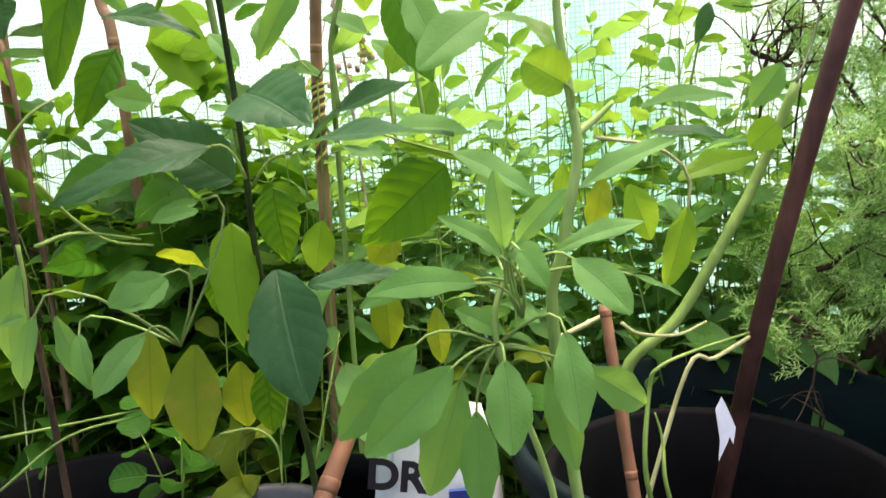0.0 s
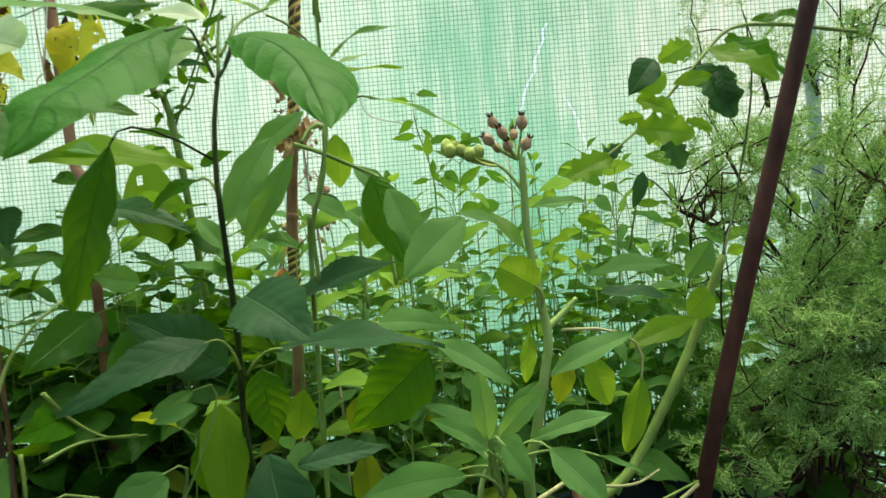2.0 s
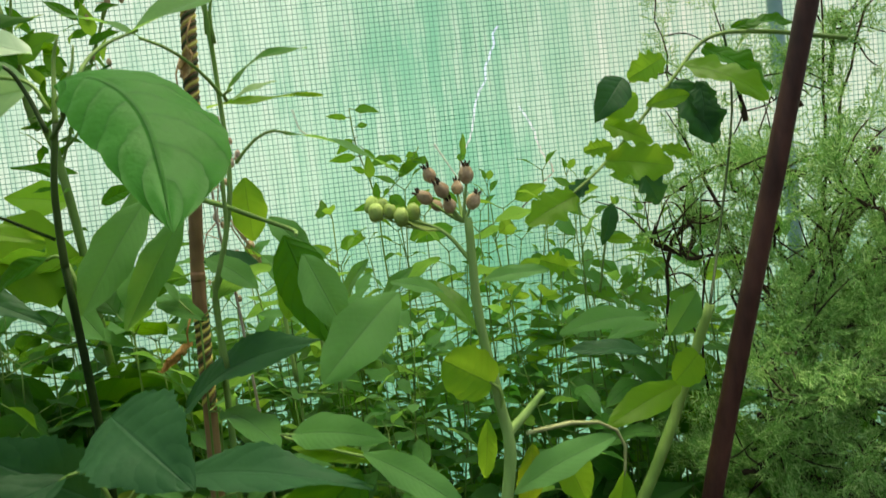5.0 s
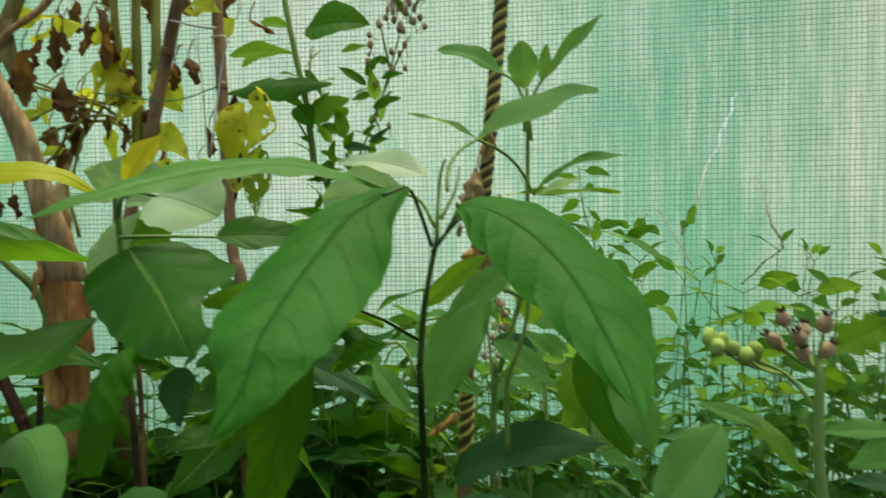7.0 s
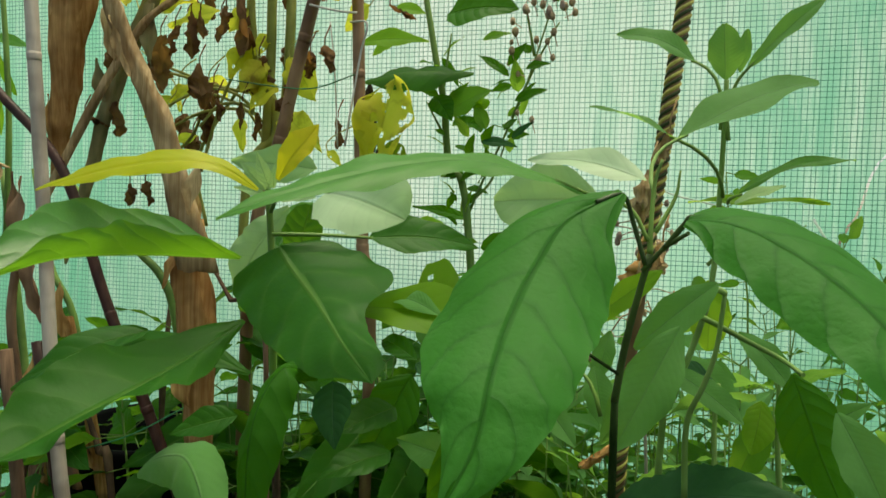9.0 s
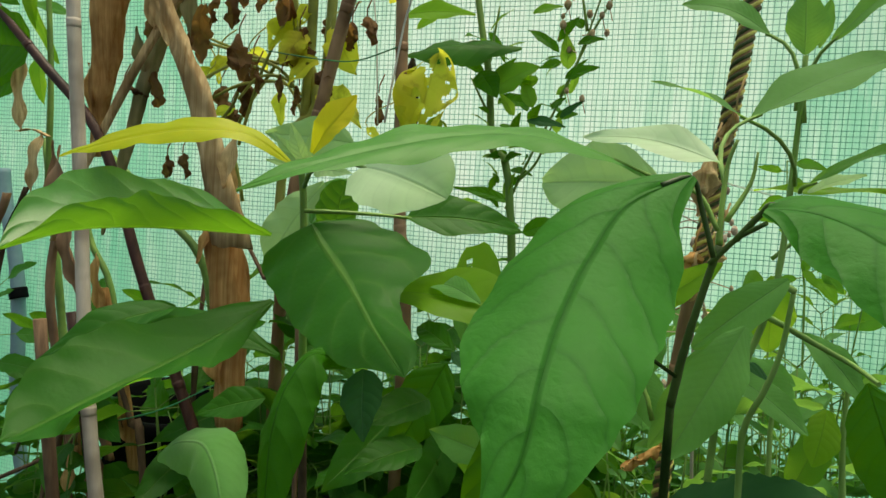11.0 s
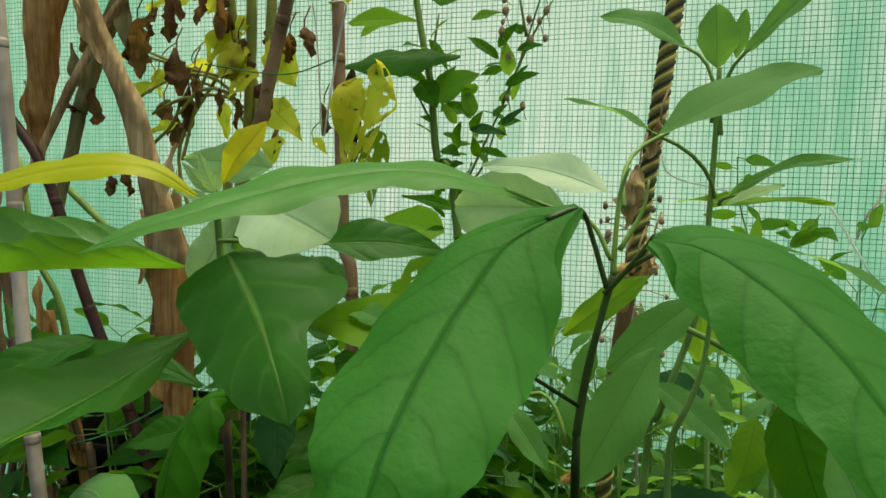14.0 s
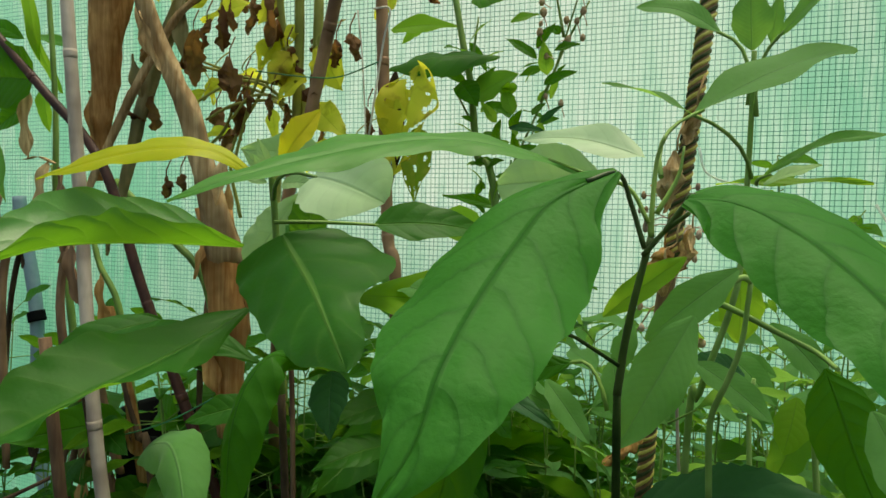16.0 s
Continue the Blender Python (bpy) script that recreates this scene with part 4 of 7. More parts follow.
for c, pr, turn in (((0.200, 0.648, 0.661), 4.2, 0.3), ((0.220, 0.645, 0.659), 4.8, 1.1), ((0.205, 0.640, 0.652), 4.6, 2.0), ((0.196, 0.652, 0.649), 4.5, 0.8), ((0.209, 0.646, 0.643), 4.3, 1.6), ((0.223, 0.650, 0.644), 4.6, 2.6), ((0.216, 0.662, 0.653), 3.8, 0.1), ((0.203, 0.664, 0.644), 3.6, 1.9)):
    c = Vector(c)
    out = (c - POD_HUB + Vector((0.004 * math.sin(turn * 5), -0.006, 0.004))).normalized()
    sx = out.cross(Vector((0.2, 0.9, 0.3))).normalized()
    sy = out.cross(sx)
    bm = bmesh.new()
    rings = []
    for g in range(9):
        h = g / 8
        rad = 0.00098 * pr * (math.sin(math.pi * (0.10 + 0.78 * h)) ** 0.75) * (1.0 - 0.25 * h)
        ring = []
        for k in range(15):
            a = 2 * math.pi * k / 15
            ridge = 1 + 0.10 * math.cos(5 * a + turn) + 0.09 * (rng.random() - 0.5)
            ring.append(bm.verts.new(c + out * (0.00105 * pr * (2 * h - 1)) + (sx * math.cos(a) + sy * math.sin(a)) * rad * ridge))
        rings.append(ring)
    for a, b in zip(rings, rings[1:]):
        for k in range(15):
            bm.faces.new((a[k], a[(k + 1) % 15], b[(k + 1) % 15], b[k])).smooth = True
    bm.faces.new(rings[0][::-1])
    bm.faces.new(rings[-1])
    pod = part("seed_pod", bm, POD, D, "dry pinkish-brown ribbed seed pod")
    bm = bmesh.new()
    for k in range(5):
        a = 1.257 * k + turn
        ray = sx * math.cos(a) + sy * math.sin(a)
        tip = c + out * 0.00105 * pr
        tube(bm, smooth_path([tip + ray * 0.0013, tip + ray * 0.0020 + out * 0.0016, tip + ray * (0.0014 + 0.0018 * rng.random()) + out * 0.0028], 3), 0.0008, 0.0002, 4)
    part("calyx", bm, TWIG, pod, "dark withered calyx points")
    bm = bmesh.new()
    tube(bm, smooth_path([c - out * 0.0011 * pr, c.lerp(POD_HUB, 0.6) + Vector((0, 0, -0.001)), POD_HUB], 3), 0.0008, 0.0011, 5)
    part("pod_stalk", bm, STEM_SAGE, D)
BUD_HUB = Vector((0.203, 0.655, 0.630))
for c in ((0.168, 0.655, 0.643), (0.172, 0.660, 0.647), (0.176, 0.655, 0.643), (0.182, 0.652, 0.639), (0.189, 0.660, 0.641), (0.166, 0.665, 0.647)):
    c = Vector(c)
    bm = bmesh.new()
    ball(bm, c, rng.uniform(0.0034, 0.0046), 1.1, 10, 8)
    tube(bm, smooth_path([c, c.lerp(BUD_HUB, 0.5) + Vector((0, 0, -0.003)), BUD_HUB], 3), 0.0006, 0.0008, 4)
    part("flower_bud", bm, BUD, D, "green flower bud")
leaf(D, (0.222, 0.644, 0.541), (0.196, 0.644, 0.558), 1.0, "ro", 90, .03, LEAF_LIME, (0.224, 0.650, 0.521))
leaf(D, (0.223, 0.655, 0.598), (0.263, 0.655, 0.600), .32, "el", 40, .05, LEAF_SAGE)
leaf(D, (0.228, 0.650, 0.475), (0.288, 0.644, 0.502), .32, "el", 35, .06, LEAF_SAGE, nu=16)
leaf(D, (0.144, 0.664, 0.505), (0.199, 0.644, 0.472), .32, "el", 40, .06, LEAF_SAGE)
leaf(D, (0.312, 0.710, 0.454), (0.293, 0.701, 0.396), .38, "el", 90, .03, LEAF_LIME, (0.240, 0.655, 0.507), stalk_mat=STEM_PALE)
leaf(D, (0.386, 0.783, 0.486), (0.314, 0.747, 0.472), .32, "el", 45, .05, LEAF_LIME)
leaf(D, (0.379, 0.818, 0.535), (0.298, 0.801, 0.533), .32, "el", 35, .08, LEAF_SAGE)
leaf(D, (0.381, 0.783, 0.525), (0.406, 0.783, 0.557), .62, "el", 70, .04, LEAF_SAGE)
leaf(D, (0.398, 0.774, 0.510), (0.374, 0.765, 0.493), .9, "ro", 80, .03, LEAF_LIME)
leaf(D, (0.382, 0.836, 0.501), (0.311, 0.836, 0.510), .3, "el", 30, .06, LEAF_BLUE)
leaf(D, (0.203, 0.692, 0.589), (0.170, 0.710, 0.599), .35, "el", 35, .05, LEAF_SAGE)
leaf(D, (0.219, 0.673, 0.567), (0.192, 0.710, 0.597), .26, "el", 35, .10, LEAF_WEED)
leaf(D, (0.252, 0.710, 0.480), (0.242, 0.710, 0.437), .45, "el", 85, .04, LEAF_OLIVE)
leaf(D, (0.273, 0.728, 0.471), (0.288, 0.728, 0.428), .6, "el", 80, .04, LEAF_LIME)
leaf(D, (0.226, 0.738, 0.492), (0.220, 0.738, 0.450), .35, "el", 85, .04, LEAF_LIME)

# ---------------------------------------------------------------- low sage rosette
E = thing("sage_plant", "low sage rosette with pale stalks and hanging oval leaves", "herb", at=(0.215, 0.63, 0.0))
HUB = (0.170, 0.623, 0.380)
stem(E, [(0.215, 0.635, 0.0), (0.205, 0.635, 0.25), HUB, (0.182, 0.633, 0.429), (0.200, 0.644, 0.453)], 0.003, 0.0014, STEM_SAGE, steps=6)
for base, tip, ratio, face, bow in (
    ((0.119, 0.612, 0.385), (0.071, 0.590, 0.333), .42, 75, .05), ((0.144, 0.590, 0.377), (0.094, 0.561, 0.336), .44, 75, .05), ((0.175, 0.590, 0.380), (0.177, 0.571, 0.330), .52, 85, .04),
    ((0.145, 0.623, 0.357), (0.121, 0.612, 0.284), .42, 90, .03), ((0.155, 0.612, 0.340), (0.156, 0.590, 0.285), .42, 88, .03), ((0.211, 0.590, 0.396), (0.216, 0.571, 0.343), .42, 82, .04),
    ((0.202, 0.623, 0.364), (0.216, 0.612, 0.300), .34, 85, .03), ((0.227, 0.633, 0.358), (0.267, 0.655, 0.325), .48, 70, .04)):
    leaf(E, base, tip, ratio, "el", face, bow, LEAF_SAGE, HUB, 0.0009, STEM_SAGE)
for base, tip, ratio, face, bow in (
    ((0.157, 0.612, 0.425), (0.091, 0.590, 0.415), .28, 38, .14), ((0.219, 0.612, 0.435), (0.249, 0.590, 0.405), .55, 55, .07), ((0.209, 0.623, 0.438), (0.262, 0.612, 0.455), .28, 40, .08),
    ((0.255, 0.633, 0.420), (0.287, 0.633, 0.405), .16, 30, .04), ((0.179, 0.623, 0.448), (0.202, 0.601, 0.428), .52, 55, .07), ((0.190, 0.644, 0.445), (0.220, 0.655, 0.470), .32, 55, .06),
    ((0.179, 0.655, 0.437), (0.134, 0.655, 0.458), .26, 30, .10), ((0.175, 0.623, 0.387), (0.144, 0.633, 0.402), .45, 60, .05), ((0.174, 0.673, 0.459), (0.185, 0.673, 0.490), .3, 75, .04)):
    leaf(E, base, tip, ratio, "el", face, bow, LEAF_SAGE, (0.181, 0.628, 0.419), 0.0009, STEM_SAGE)
for base, tip, ratio, face, bow in (
    ((0.178, 0.615, 0.442), (0.174, 0.610, 0.491), .36, 75, .05), ((0.185, 0.610, 0.446), (0.216, 0.600, 0.478), .34, 55, .08), ((0.177, 0.605, 0.439), (0.141, 0.590, 0.467), .30, 45, .10), ((0.187, 0.600, 0.444), (0.202, 0.585, 0.423), .55, 60, .06),
    ((0.161, 0.600, 0.425), (0.098, 0.580, 0.425), .34, 45, .10)):
    leaf(E, base, tip, ratio, "el", face, bow, LEAF_SAGE, (0.187, 0.628, 0.396), 0.0010, STEM_SAGE)
leaf(E, (0.104, 0.665, 0.521), (0.161, 0.650, 0.515), .42, "ov", 40, .08, LEAF_SAGE, (0.165, 0.660, 0.497), 0.0009, STEM_SAGE)
leaf(E, (0.151, 0.665, 0.499), (0.102, 0.670, 0.512), .22, "el", 60, .05, LEAF_LIME)
for base, tip, ratio in (((-0.041, 0.612, 0.438), (-0.067, 0.590, 0.423), .62), ((-0.066, 0.623, 0.397), (-0.093, 0.601, 0.361), .42), ((-0.033, 0.655, 0.483), (-0.057, 0.633, 0.470), .35), ((-0.136, 0.655, 0.391), (-0.118, 0.633, 0.356), .35), ((-0.117, 0.590, 0.420), (-0.133, 0.590, 0.372), .3)):
    leaf(E, base, tip, ratio, "el", 65, .06, LEAF_SAGE, (-0.059, 0.655, 0.379), 0.0009, STEM_SAGE)

# ---------------------------------------------------------------- scrambling plant with a thick ribbed stem and lobed leaves
F = thing("scrambling_plant", "scrambling plant with thick ribbed green stem and lobed bright leaves", "plant", at=(0.30, 0.80, 0.0))
stem(F, [(0.28, 0.79, 0.18), (0.274, 0.783, 0.300), (0.323, 0.792, 0.349), (0.374, 0.801, 0.430), (0.398, 0.809, 0.473), (0.424, 0.801, 0.542)], 0.0055, 0.0042, STEM_GREEN, steps=6)
stem(F, [(0.424, 0.801, 0.542), (0.457, 0.845, 0.588), (0.492, 0.867, 0.704), (0.491, 0.867, 0.782)], 0.0013, 0.0009, STEM_MOSS, name="branch")
stem(F, [(0.601, 0.860, 0.757), (0.514, 0.850, 0.768), (0.459, 0.836, 0.763), (0.415, 0.818, 0.726), (0.350, 0.801, 0.666), (0.283, 0.783, 0.622)], 0.0022, 0.001, STEM_GREEN, name="branch")
leaf(F, (0.349, 0.801, 0.667), (0.397, 0.783, 0.656), .72, "lo", 75, .05, LEAF_LIME, wave=.05)
leaf(F, (0.383, 0.809, 0.718), (0.352, 0.801, 0.702), .75, "el", 85, .04, LEAF_LIME)
leaf(F, (0.390, 0.809, 0.708), (0.427, 0.809, 0.714), .45, "el", 70, .04, LEAF_LIME)
leaf(F, (0.427, 0.818, 0.740), (0.478, 0.783, 0.700), .5, "lo", 55, .08, LEAF_LIME, wave=.04)
leaf(F, (0.425, 0.836, 0.729), (0.449, 0.818, 0.673), .75, "lo", 75, .07, LEAF_BLUE, wave=.05)
leaf(F, (0.370, 0.801, 0.731), (0.338, 0.783, 0.696), .55, "ov", 70, .06, LEAF_BLUE)
leaf(F, (0.412, 0.818, 0.747), (0.377, 0.809, 0.731), .7, "lo", 80, .05, LEAF_LIME)
leaf(F, (0.321, 0.792, 0.642), (0.276, 0.774, 0.624), .6, "lo", 60, .06, LEAF_LIME)
leaf(F, (0.359, 0.809, 0.679), (0.335, 0.809, 0.677), .7, "lo", 80, .05, LEAF_LIME)
leaf(F, (0.403, 0.818, 0.674), (0.428, 0.818, 0.663), .6, "lo", 70, .05, LEAF_LIME)
leaf(F, (0.370, 0.809, 0.696), (0.361, 0.809, 0.690), .9, "el", 85, .03, LEAF_LIME)
leaf(F, (0.381, 0.818, 0.661), (0.397, 0.818, 0.628), .8, "lo", 80, .05, LEAF_BLUE, wave=.06)
leaf(F, (0.334, 0.801, 0.654), (0.310, 0.792, 0.635), .5, "lo", 60, .05, LEAF_BLUE)
leaf(F, (0.385, 0.903, 0.633), (0.369, 0.896, 0.593), .4, "la", 85, .05, LEAF_BLUE)
leaf(F, (0.375, 0.903, 0.598), (0.399, 0.896, 0.596), .45, "el", 70, .04, LEAF_LIME)
leaf(F, (0.305, 0.881, 0.588), (0.330, 0.881, 0.578), .9, "lo", 85, .04, LEAF_LIME)
leaf(F, (0.457, 0.840, 0.757), (0.508, 0.830, 0.713), .5, "lo", 60, .07, LEAF_DARK, wave=.04)
leaf(F, (0.489, 0.850, 0.773), (0.548, 0.850, 0.773), .3, "lo", 50, .08, LEAF_DARK, wave=.04)
leaf(F, (0.446, 0.830, 0.727), (0.443, 0.820, 0.681), .6, "lo", 80, .06, LEAF_BLUE, wave=.05)
leaf(F, (0.354, 0.810, 0.697), (0.389, 0.800, 0.677), .6, "lo", 70, .06, LEAF_LIME, wave=.04)
leaf(F, (0.513, 0.860, 0.807), (0.560, 0.860, 0.828), .4, "lo", 60, .06, LEAF_LIME, wave=.04)
stem(F, [(0.364, 0.903, 0.548), (0.375, 0.903, 0.598), (0.385, 0.903, 0.633)], 0.0013, 0.0008, STEM_GREEN, name="branch")

# ---------------------------------------------------------------- canes, stakes and ties
def cane(points, r0, r1, material, label, knots=9, category="cane", group="garden canes"):
    c = thing("garden_cane", label, category, group, at=points[0])
    stem(c, points, r0, r1, material, name="shaft", sides=10, steps=12, rough=0.06)
    path = smooth_path(points, 12)
    for i in range(5, len(path) - 1, knots):
        bm = bmesh.new()
        r = (r0 + (r1 - r0) * i / len(path)) * 1.0
        d = (path[i + 1] - path[i]).normalized() * r
        tube(bm, [path[i] - d * 0.7, path[i] - d * 0.2, path[i] + d * 0.2, path[i] + d * 0.7], r * 1.03, r * 1.07, 10, 0.05)
        part("node", bm, material, c, "swollen ring of the cane")
    return c


cane([(0.335, 0.815, 0.02), (0.387, 0.769, 0.364), (0.468, 0.724, 0.726), (0.517, 0.700, 0.938)], 0.0080, 0.0070, CANE_DARK, "thick dark red-brown cane leaning in a pot", 29)
TW = [(-0.02, 0.865, 0.0), (0.004, 0.845, 0.515), (0.009, 0.843, 0.619), (0.024, 0.836, 0.754), (0.038, 0.827, 0.891), (0.051, 0.820, 1.020)]
twc = cane(TW, 0.0058, 0.0054, CANE_BROWN, "brown cane bound with yellow and dark twine")
def twine_wrap(z0, z1, turns):
    path = smooth_path(TW, 24)
    inside = [p for p in path if z0 < p.z < z1]
    m = turns * 14
    for start, twine in ((0.0, TWINE), (math.pi / 2, TWINE_DARK), (math.pi, TWINE), (1.5 * math.pi, TWINE_DARK)):
        bm = bmesh.new()
        pts = []
        for i in range(m + 1):
            f = i / m * (len(inside) - 1)
            k = min(int(f), len(inside) - 2)
            c = inside[k].lerp(inside[k + 1], f - k)
            a = start + 2 * math.pi * i / 14
            pts.append(c + Vector((math.cos(a), math.sin(a), 0)) * 0.0049)
        tube(bm, pts, 0.0017, 0.0017, 5)
        part("twine", bm, twine, twc, "pale yellow twine wound round the cane" if twine == TWINE else "dark green twine wound round the cane")
twine_wrap(0.69, 1.2, 17)
twine_wrap(0.50, 0.58, 4)
cane([(-0.42, 0.83, 0.0), (-0.503, 0.818, 0.444), (-0.546, 0.827, 0.739), (-0.566, 0.827, 0.926), (-0.582, 0.827, 1.070)], 0.0068, 0.006, CANE_PALE, "pale weathered bamboo cane")
cane([(-0.33, 0.95, 0.1), (-0.457, 0.896, 0.480), (-0.529, 0.896, 0.624), (-0.593, 0.896, 0.768), (-0.686, 0.896, 0.856), (-0.785, 0.896, 0.944)], 0.0062, 0.0052, CANE_DARK, "dark red-brown cane leaning at an angle")
cane([(-0.47, 0.80, 0.0), (-0.537, 0.783, 0.593)], 0.0056, 0.0056, DEAD_STALK, "short cut brown cane")
cane([(-0.47, 0.87, 0.0), (-0.558, 0.836, 0.591)], 0.0052, 0.0052, CANE_DARK, "short cut dark cane")
cane([(-0.44, 1.02, 0.0), (-0.388, 0.944, 0.641), (-0.348, 0.934, 0.816), (-0.312, 0.925, 0.946), (-0.289, 0.915, 1.024)], 0.0070, 0.0066, CANE_BROWN, "brown cane tied with white string")
cane([(-0.27, 1.0, 0.0), (-0.239, 0.925, 0.606), (-0.251, 0.925, 0.707), (-0.264, 0.925, 0.943), (-0.271, 0.925, 1.055)], 0.0062, 0.0058, CANE_BROWN, "brown cane tied with white string")
cane([(0.261, 0.655, 0.237), (0.253, 0.673, 0.317), (0.247, 0.692, 0.387)], 0.0045, 0.0042, CANE_RUST, "thin rusty-brown stake in a pot")
cane([(0.042, 0.612, 0.264), (0.058, 0.655, 0.308)], 0.0075, 0.0065, CANE_RUST, "short brown wooden stake")


def dry_stalk(points, r):
    t = thing("dead_stalk", "thin dead brown stalk among the canes", "stalk", "dead stalks", at=points[0])
    stem(t, points, r, r * 0.7, DEAD_STALK, name="stem", sides=6, steps=5, rough=0.3, knots=4)


dry_stalk([(-0.62, 0.94, 0.0), (-0.689, 0.960, 0.359), (-0.719, 0.980, 0.438), (-0.750, 1.000, 0.518), (-0.765, 1.000, 0.58)], 0.0034)
dry_stalk([(-0.74, 0.95, 0.0), (-0.703, 0.950, 0.361), (-0.680, 0.950, 0.451), (-0.674, 0.950, 0.544)], 0.0042)
dry_stalk([(-0.55, 0.90, 0.0), (-0.604, 0.930, 0.361), (-0.639, 0.940, 0.405), (-0.670, 0.945, 0.453)], 0.0036)
dry_stalk([(-0.47, 0.90, 0.0), (-0.522, 0.900, 0.428), (-0.538, 0.900, 0.463), (-0.558, 0.900, 0.516), (-0.565, 0.90, 0.56)], 0.0040)
dry_stalk([(-0.70, 0.90, 0.0), (-0.656, 0.900, 0.397), (-0.629, 0.900, 0.445), (-0.610, 0.900, 0.517)], 0.0028)
dry_stalk([(-0.78, 0.88, 0.34), (-0.672, 0.900, 0.397), (-0.646, 0.920, 0.417), (-0.638, 0.940, 0.462)], 0.0024)
dry_stalk([(-0.50, 0.95, 0.0), (-0.507, 0.960, 0.485), (-0.520, 0.980, 0.553), (-0.527, 1.000, 0.656)], 0.0034)
dry_stalk([(-0.300, 0.855, 0.0), (-0.317, 0.860, 0.603), (-0.368, 0.880, 0.640), (-0.407, 0.900, 0.676)], 0.0026)


def string(points, r, material, label, name="string"):
    s = thing(name, label, name, at=points[0])
    stem(s, points, r, r, material, name="strand", sides=5, steps=6, rough=0)


string([(-0.311, 0.914, 0.937), (-0.274, 0.903, 0.925), (-0.258, 0.910, 0.925)], 0.0011, STRING, "white string tied between two canes")
string([(-0.268, 0.918, 0.919), (-0.247, 0.910, 0.914), (-0.254, 0.914, 0.889), (-0.260, 0.916, 0.857), (-0.270, 0.918, 0.796)], 0.0011, STRING, "white string hanging from a cane")
string([(-0.325, 0.991, 0.945), (-0.318, 0.991, 0.894), (-0.311, 0.991, 0.805)], 0.0009, STRING, "thin white string hanging straight down")
string([(-0.424, 0.944, 0.873), (-0.345, 0.925, 0.858), (-0.303, 0.918, 0.855), (-0.262, 0.918, 0.867)], 0.0007, WIRE, "thin green wire tying stems to a cane", "wire")
string([(-0.554, 0.881, 0.467), (-0.483, 0.881, 0.493), (-0.432, 0.903, 0.523)], 0.0008, WIRE, "thin green wire low between canes", "wire")

# ---------------------------------------------------------------- dry maize-like stalks
def husk(points, widths, material, label, thick=0.35):
    h = thing("dry_stalk", label, "dry plant", "dry stalks", at=points[0])
    bm = bmesh.new()
    path = smooth_path(points, 8)
    n = len(path)
    rings = []
    for i, c in enumerate(path):
        f = i / (n - 1) * (len(widths) - 1)
        k = min(int(f), len(widths) - 2)
        w = widths[k] + (widths[k + 1] - widths[k]) * (f - k)
        ring = []
        for s in range(14):
            a = 2 * math.pi * s / 14
            crease = 1 + 0.22 * math.sin(s * 2.1 + i * 0.15) + 0.12 * math.sin(i * 0.9 + s) + 0.08 * rng.uniform(-1, 1)
            ring.append(bm.verts.new(c + Vector((math.cos(a) * w * crease, math.sin(a) * w * thick * crease, 0.3 * w * rng.uniform(-0.3, 0.3)))))
        rings.append(ring)
    for a, b in zip(rings, rings[1:]):
        for s in range(14):
            bm.faces.new((a[s], a[(s + 1) % 14], b[(s + 1) % 14], b[s])).smooth = True
    bm.faces.new(rings[0][::-1])
    bm.faces.new(rings[-1])
    part("stalk", bm, material, h)
    for i in range(3, n - 2, 11):
        side = rng.choice((-1, 1))
        w = widths[0] * 1.1
        b = path[i] + Vector((side * w * 0.4, -w * thick, 0))
        bm = bmesh.new()
        blade(bm, b, b + Vector((side * w * rng.uniform(0.6, 1.6), -0.006, rng.uniform(0.04, 0.09) * rng.choice((1, 1, -1)))), rng.uniform(.16, .3), "la", 80, 0.05, 0.3, 0.05, 12, 3, 0.0, rng.random(), twist=rng.uniform(-0.6, 0.6))
        part("torn_sheath", bm, material, h, "papery torn strip of dry leaf sheath")
    return h


husk([(-0.406, 0.889, 0.483), (-0.414, 0.889, 0.597), (-0.434, 0.889, 0.720)], [0.013, 0.021, 0.020], HUSK, "dry papery brown stalk sheath", 0.3)
husk([(-0.401, 0.872, 0.667), (-0.444, 0.867, 0.806), (-0.478, 0.867, 0.873), (-0.513, 0.867, 0.949), (-0.558, 0.867, 1.055)], [0.018, 0.013, 0.011, 0.010, 0.009], HUSK_GREY, "dry grey-brown stalk leaning", 0.3)
husk([(-0.639, 0.934, 0.752), (-0.624, 0.925, 0.849), (-0.606, 0.918, 0.967), (-0.595, 0.918, 1.098)], [0.006, 0.018, 0.028, 0.032], HUSK, "dry brown sheathed stalk", 0.4)
husk([(-0.664, 0.903, 0.653), (-0.601, 0.903, 0.775), (-0.514, 0.910, 0.916), (-0.452, 0.910, 0.961), (-0.407, 0.910, 1.027)], [0.004, 0.006, 0.007, 0.0065, 0.006], HUSK_GREY, "dry grey-brown stalk leaning", 0.4)
husk([(-0.604, 0.925, 0.688), (-0.583, 0.925, 0.771), (-0.552, 0.925, 0.866), (-0.513, 0.925, 0.945), (-0.466, 0.925, 1.052)], [0.005, 0.008, 0.010, 0.010, 0.009], STEM_OLIVE, "dying dark green and brown stalk", 0.5)
husk([(-0.663, 0.944, 0.379), (-0.713, 0.944, 0.594), (-0.682, 0.944, 0.718)], [0.006, 0.006, 0.005], CANE_BROWN, "dead dark stalk among the canes", 0.6)
husk([(-0.539, 0.910, 0.410), (-0.554, 0.903, 0.498), (-0.588, 0.903, 0.607)], [0.008, 0.007, 0.006], HUSK, "dead brown stalk among the canes", 0.5)

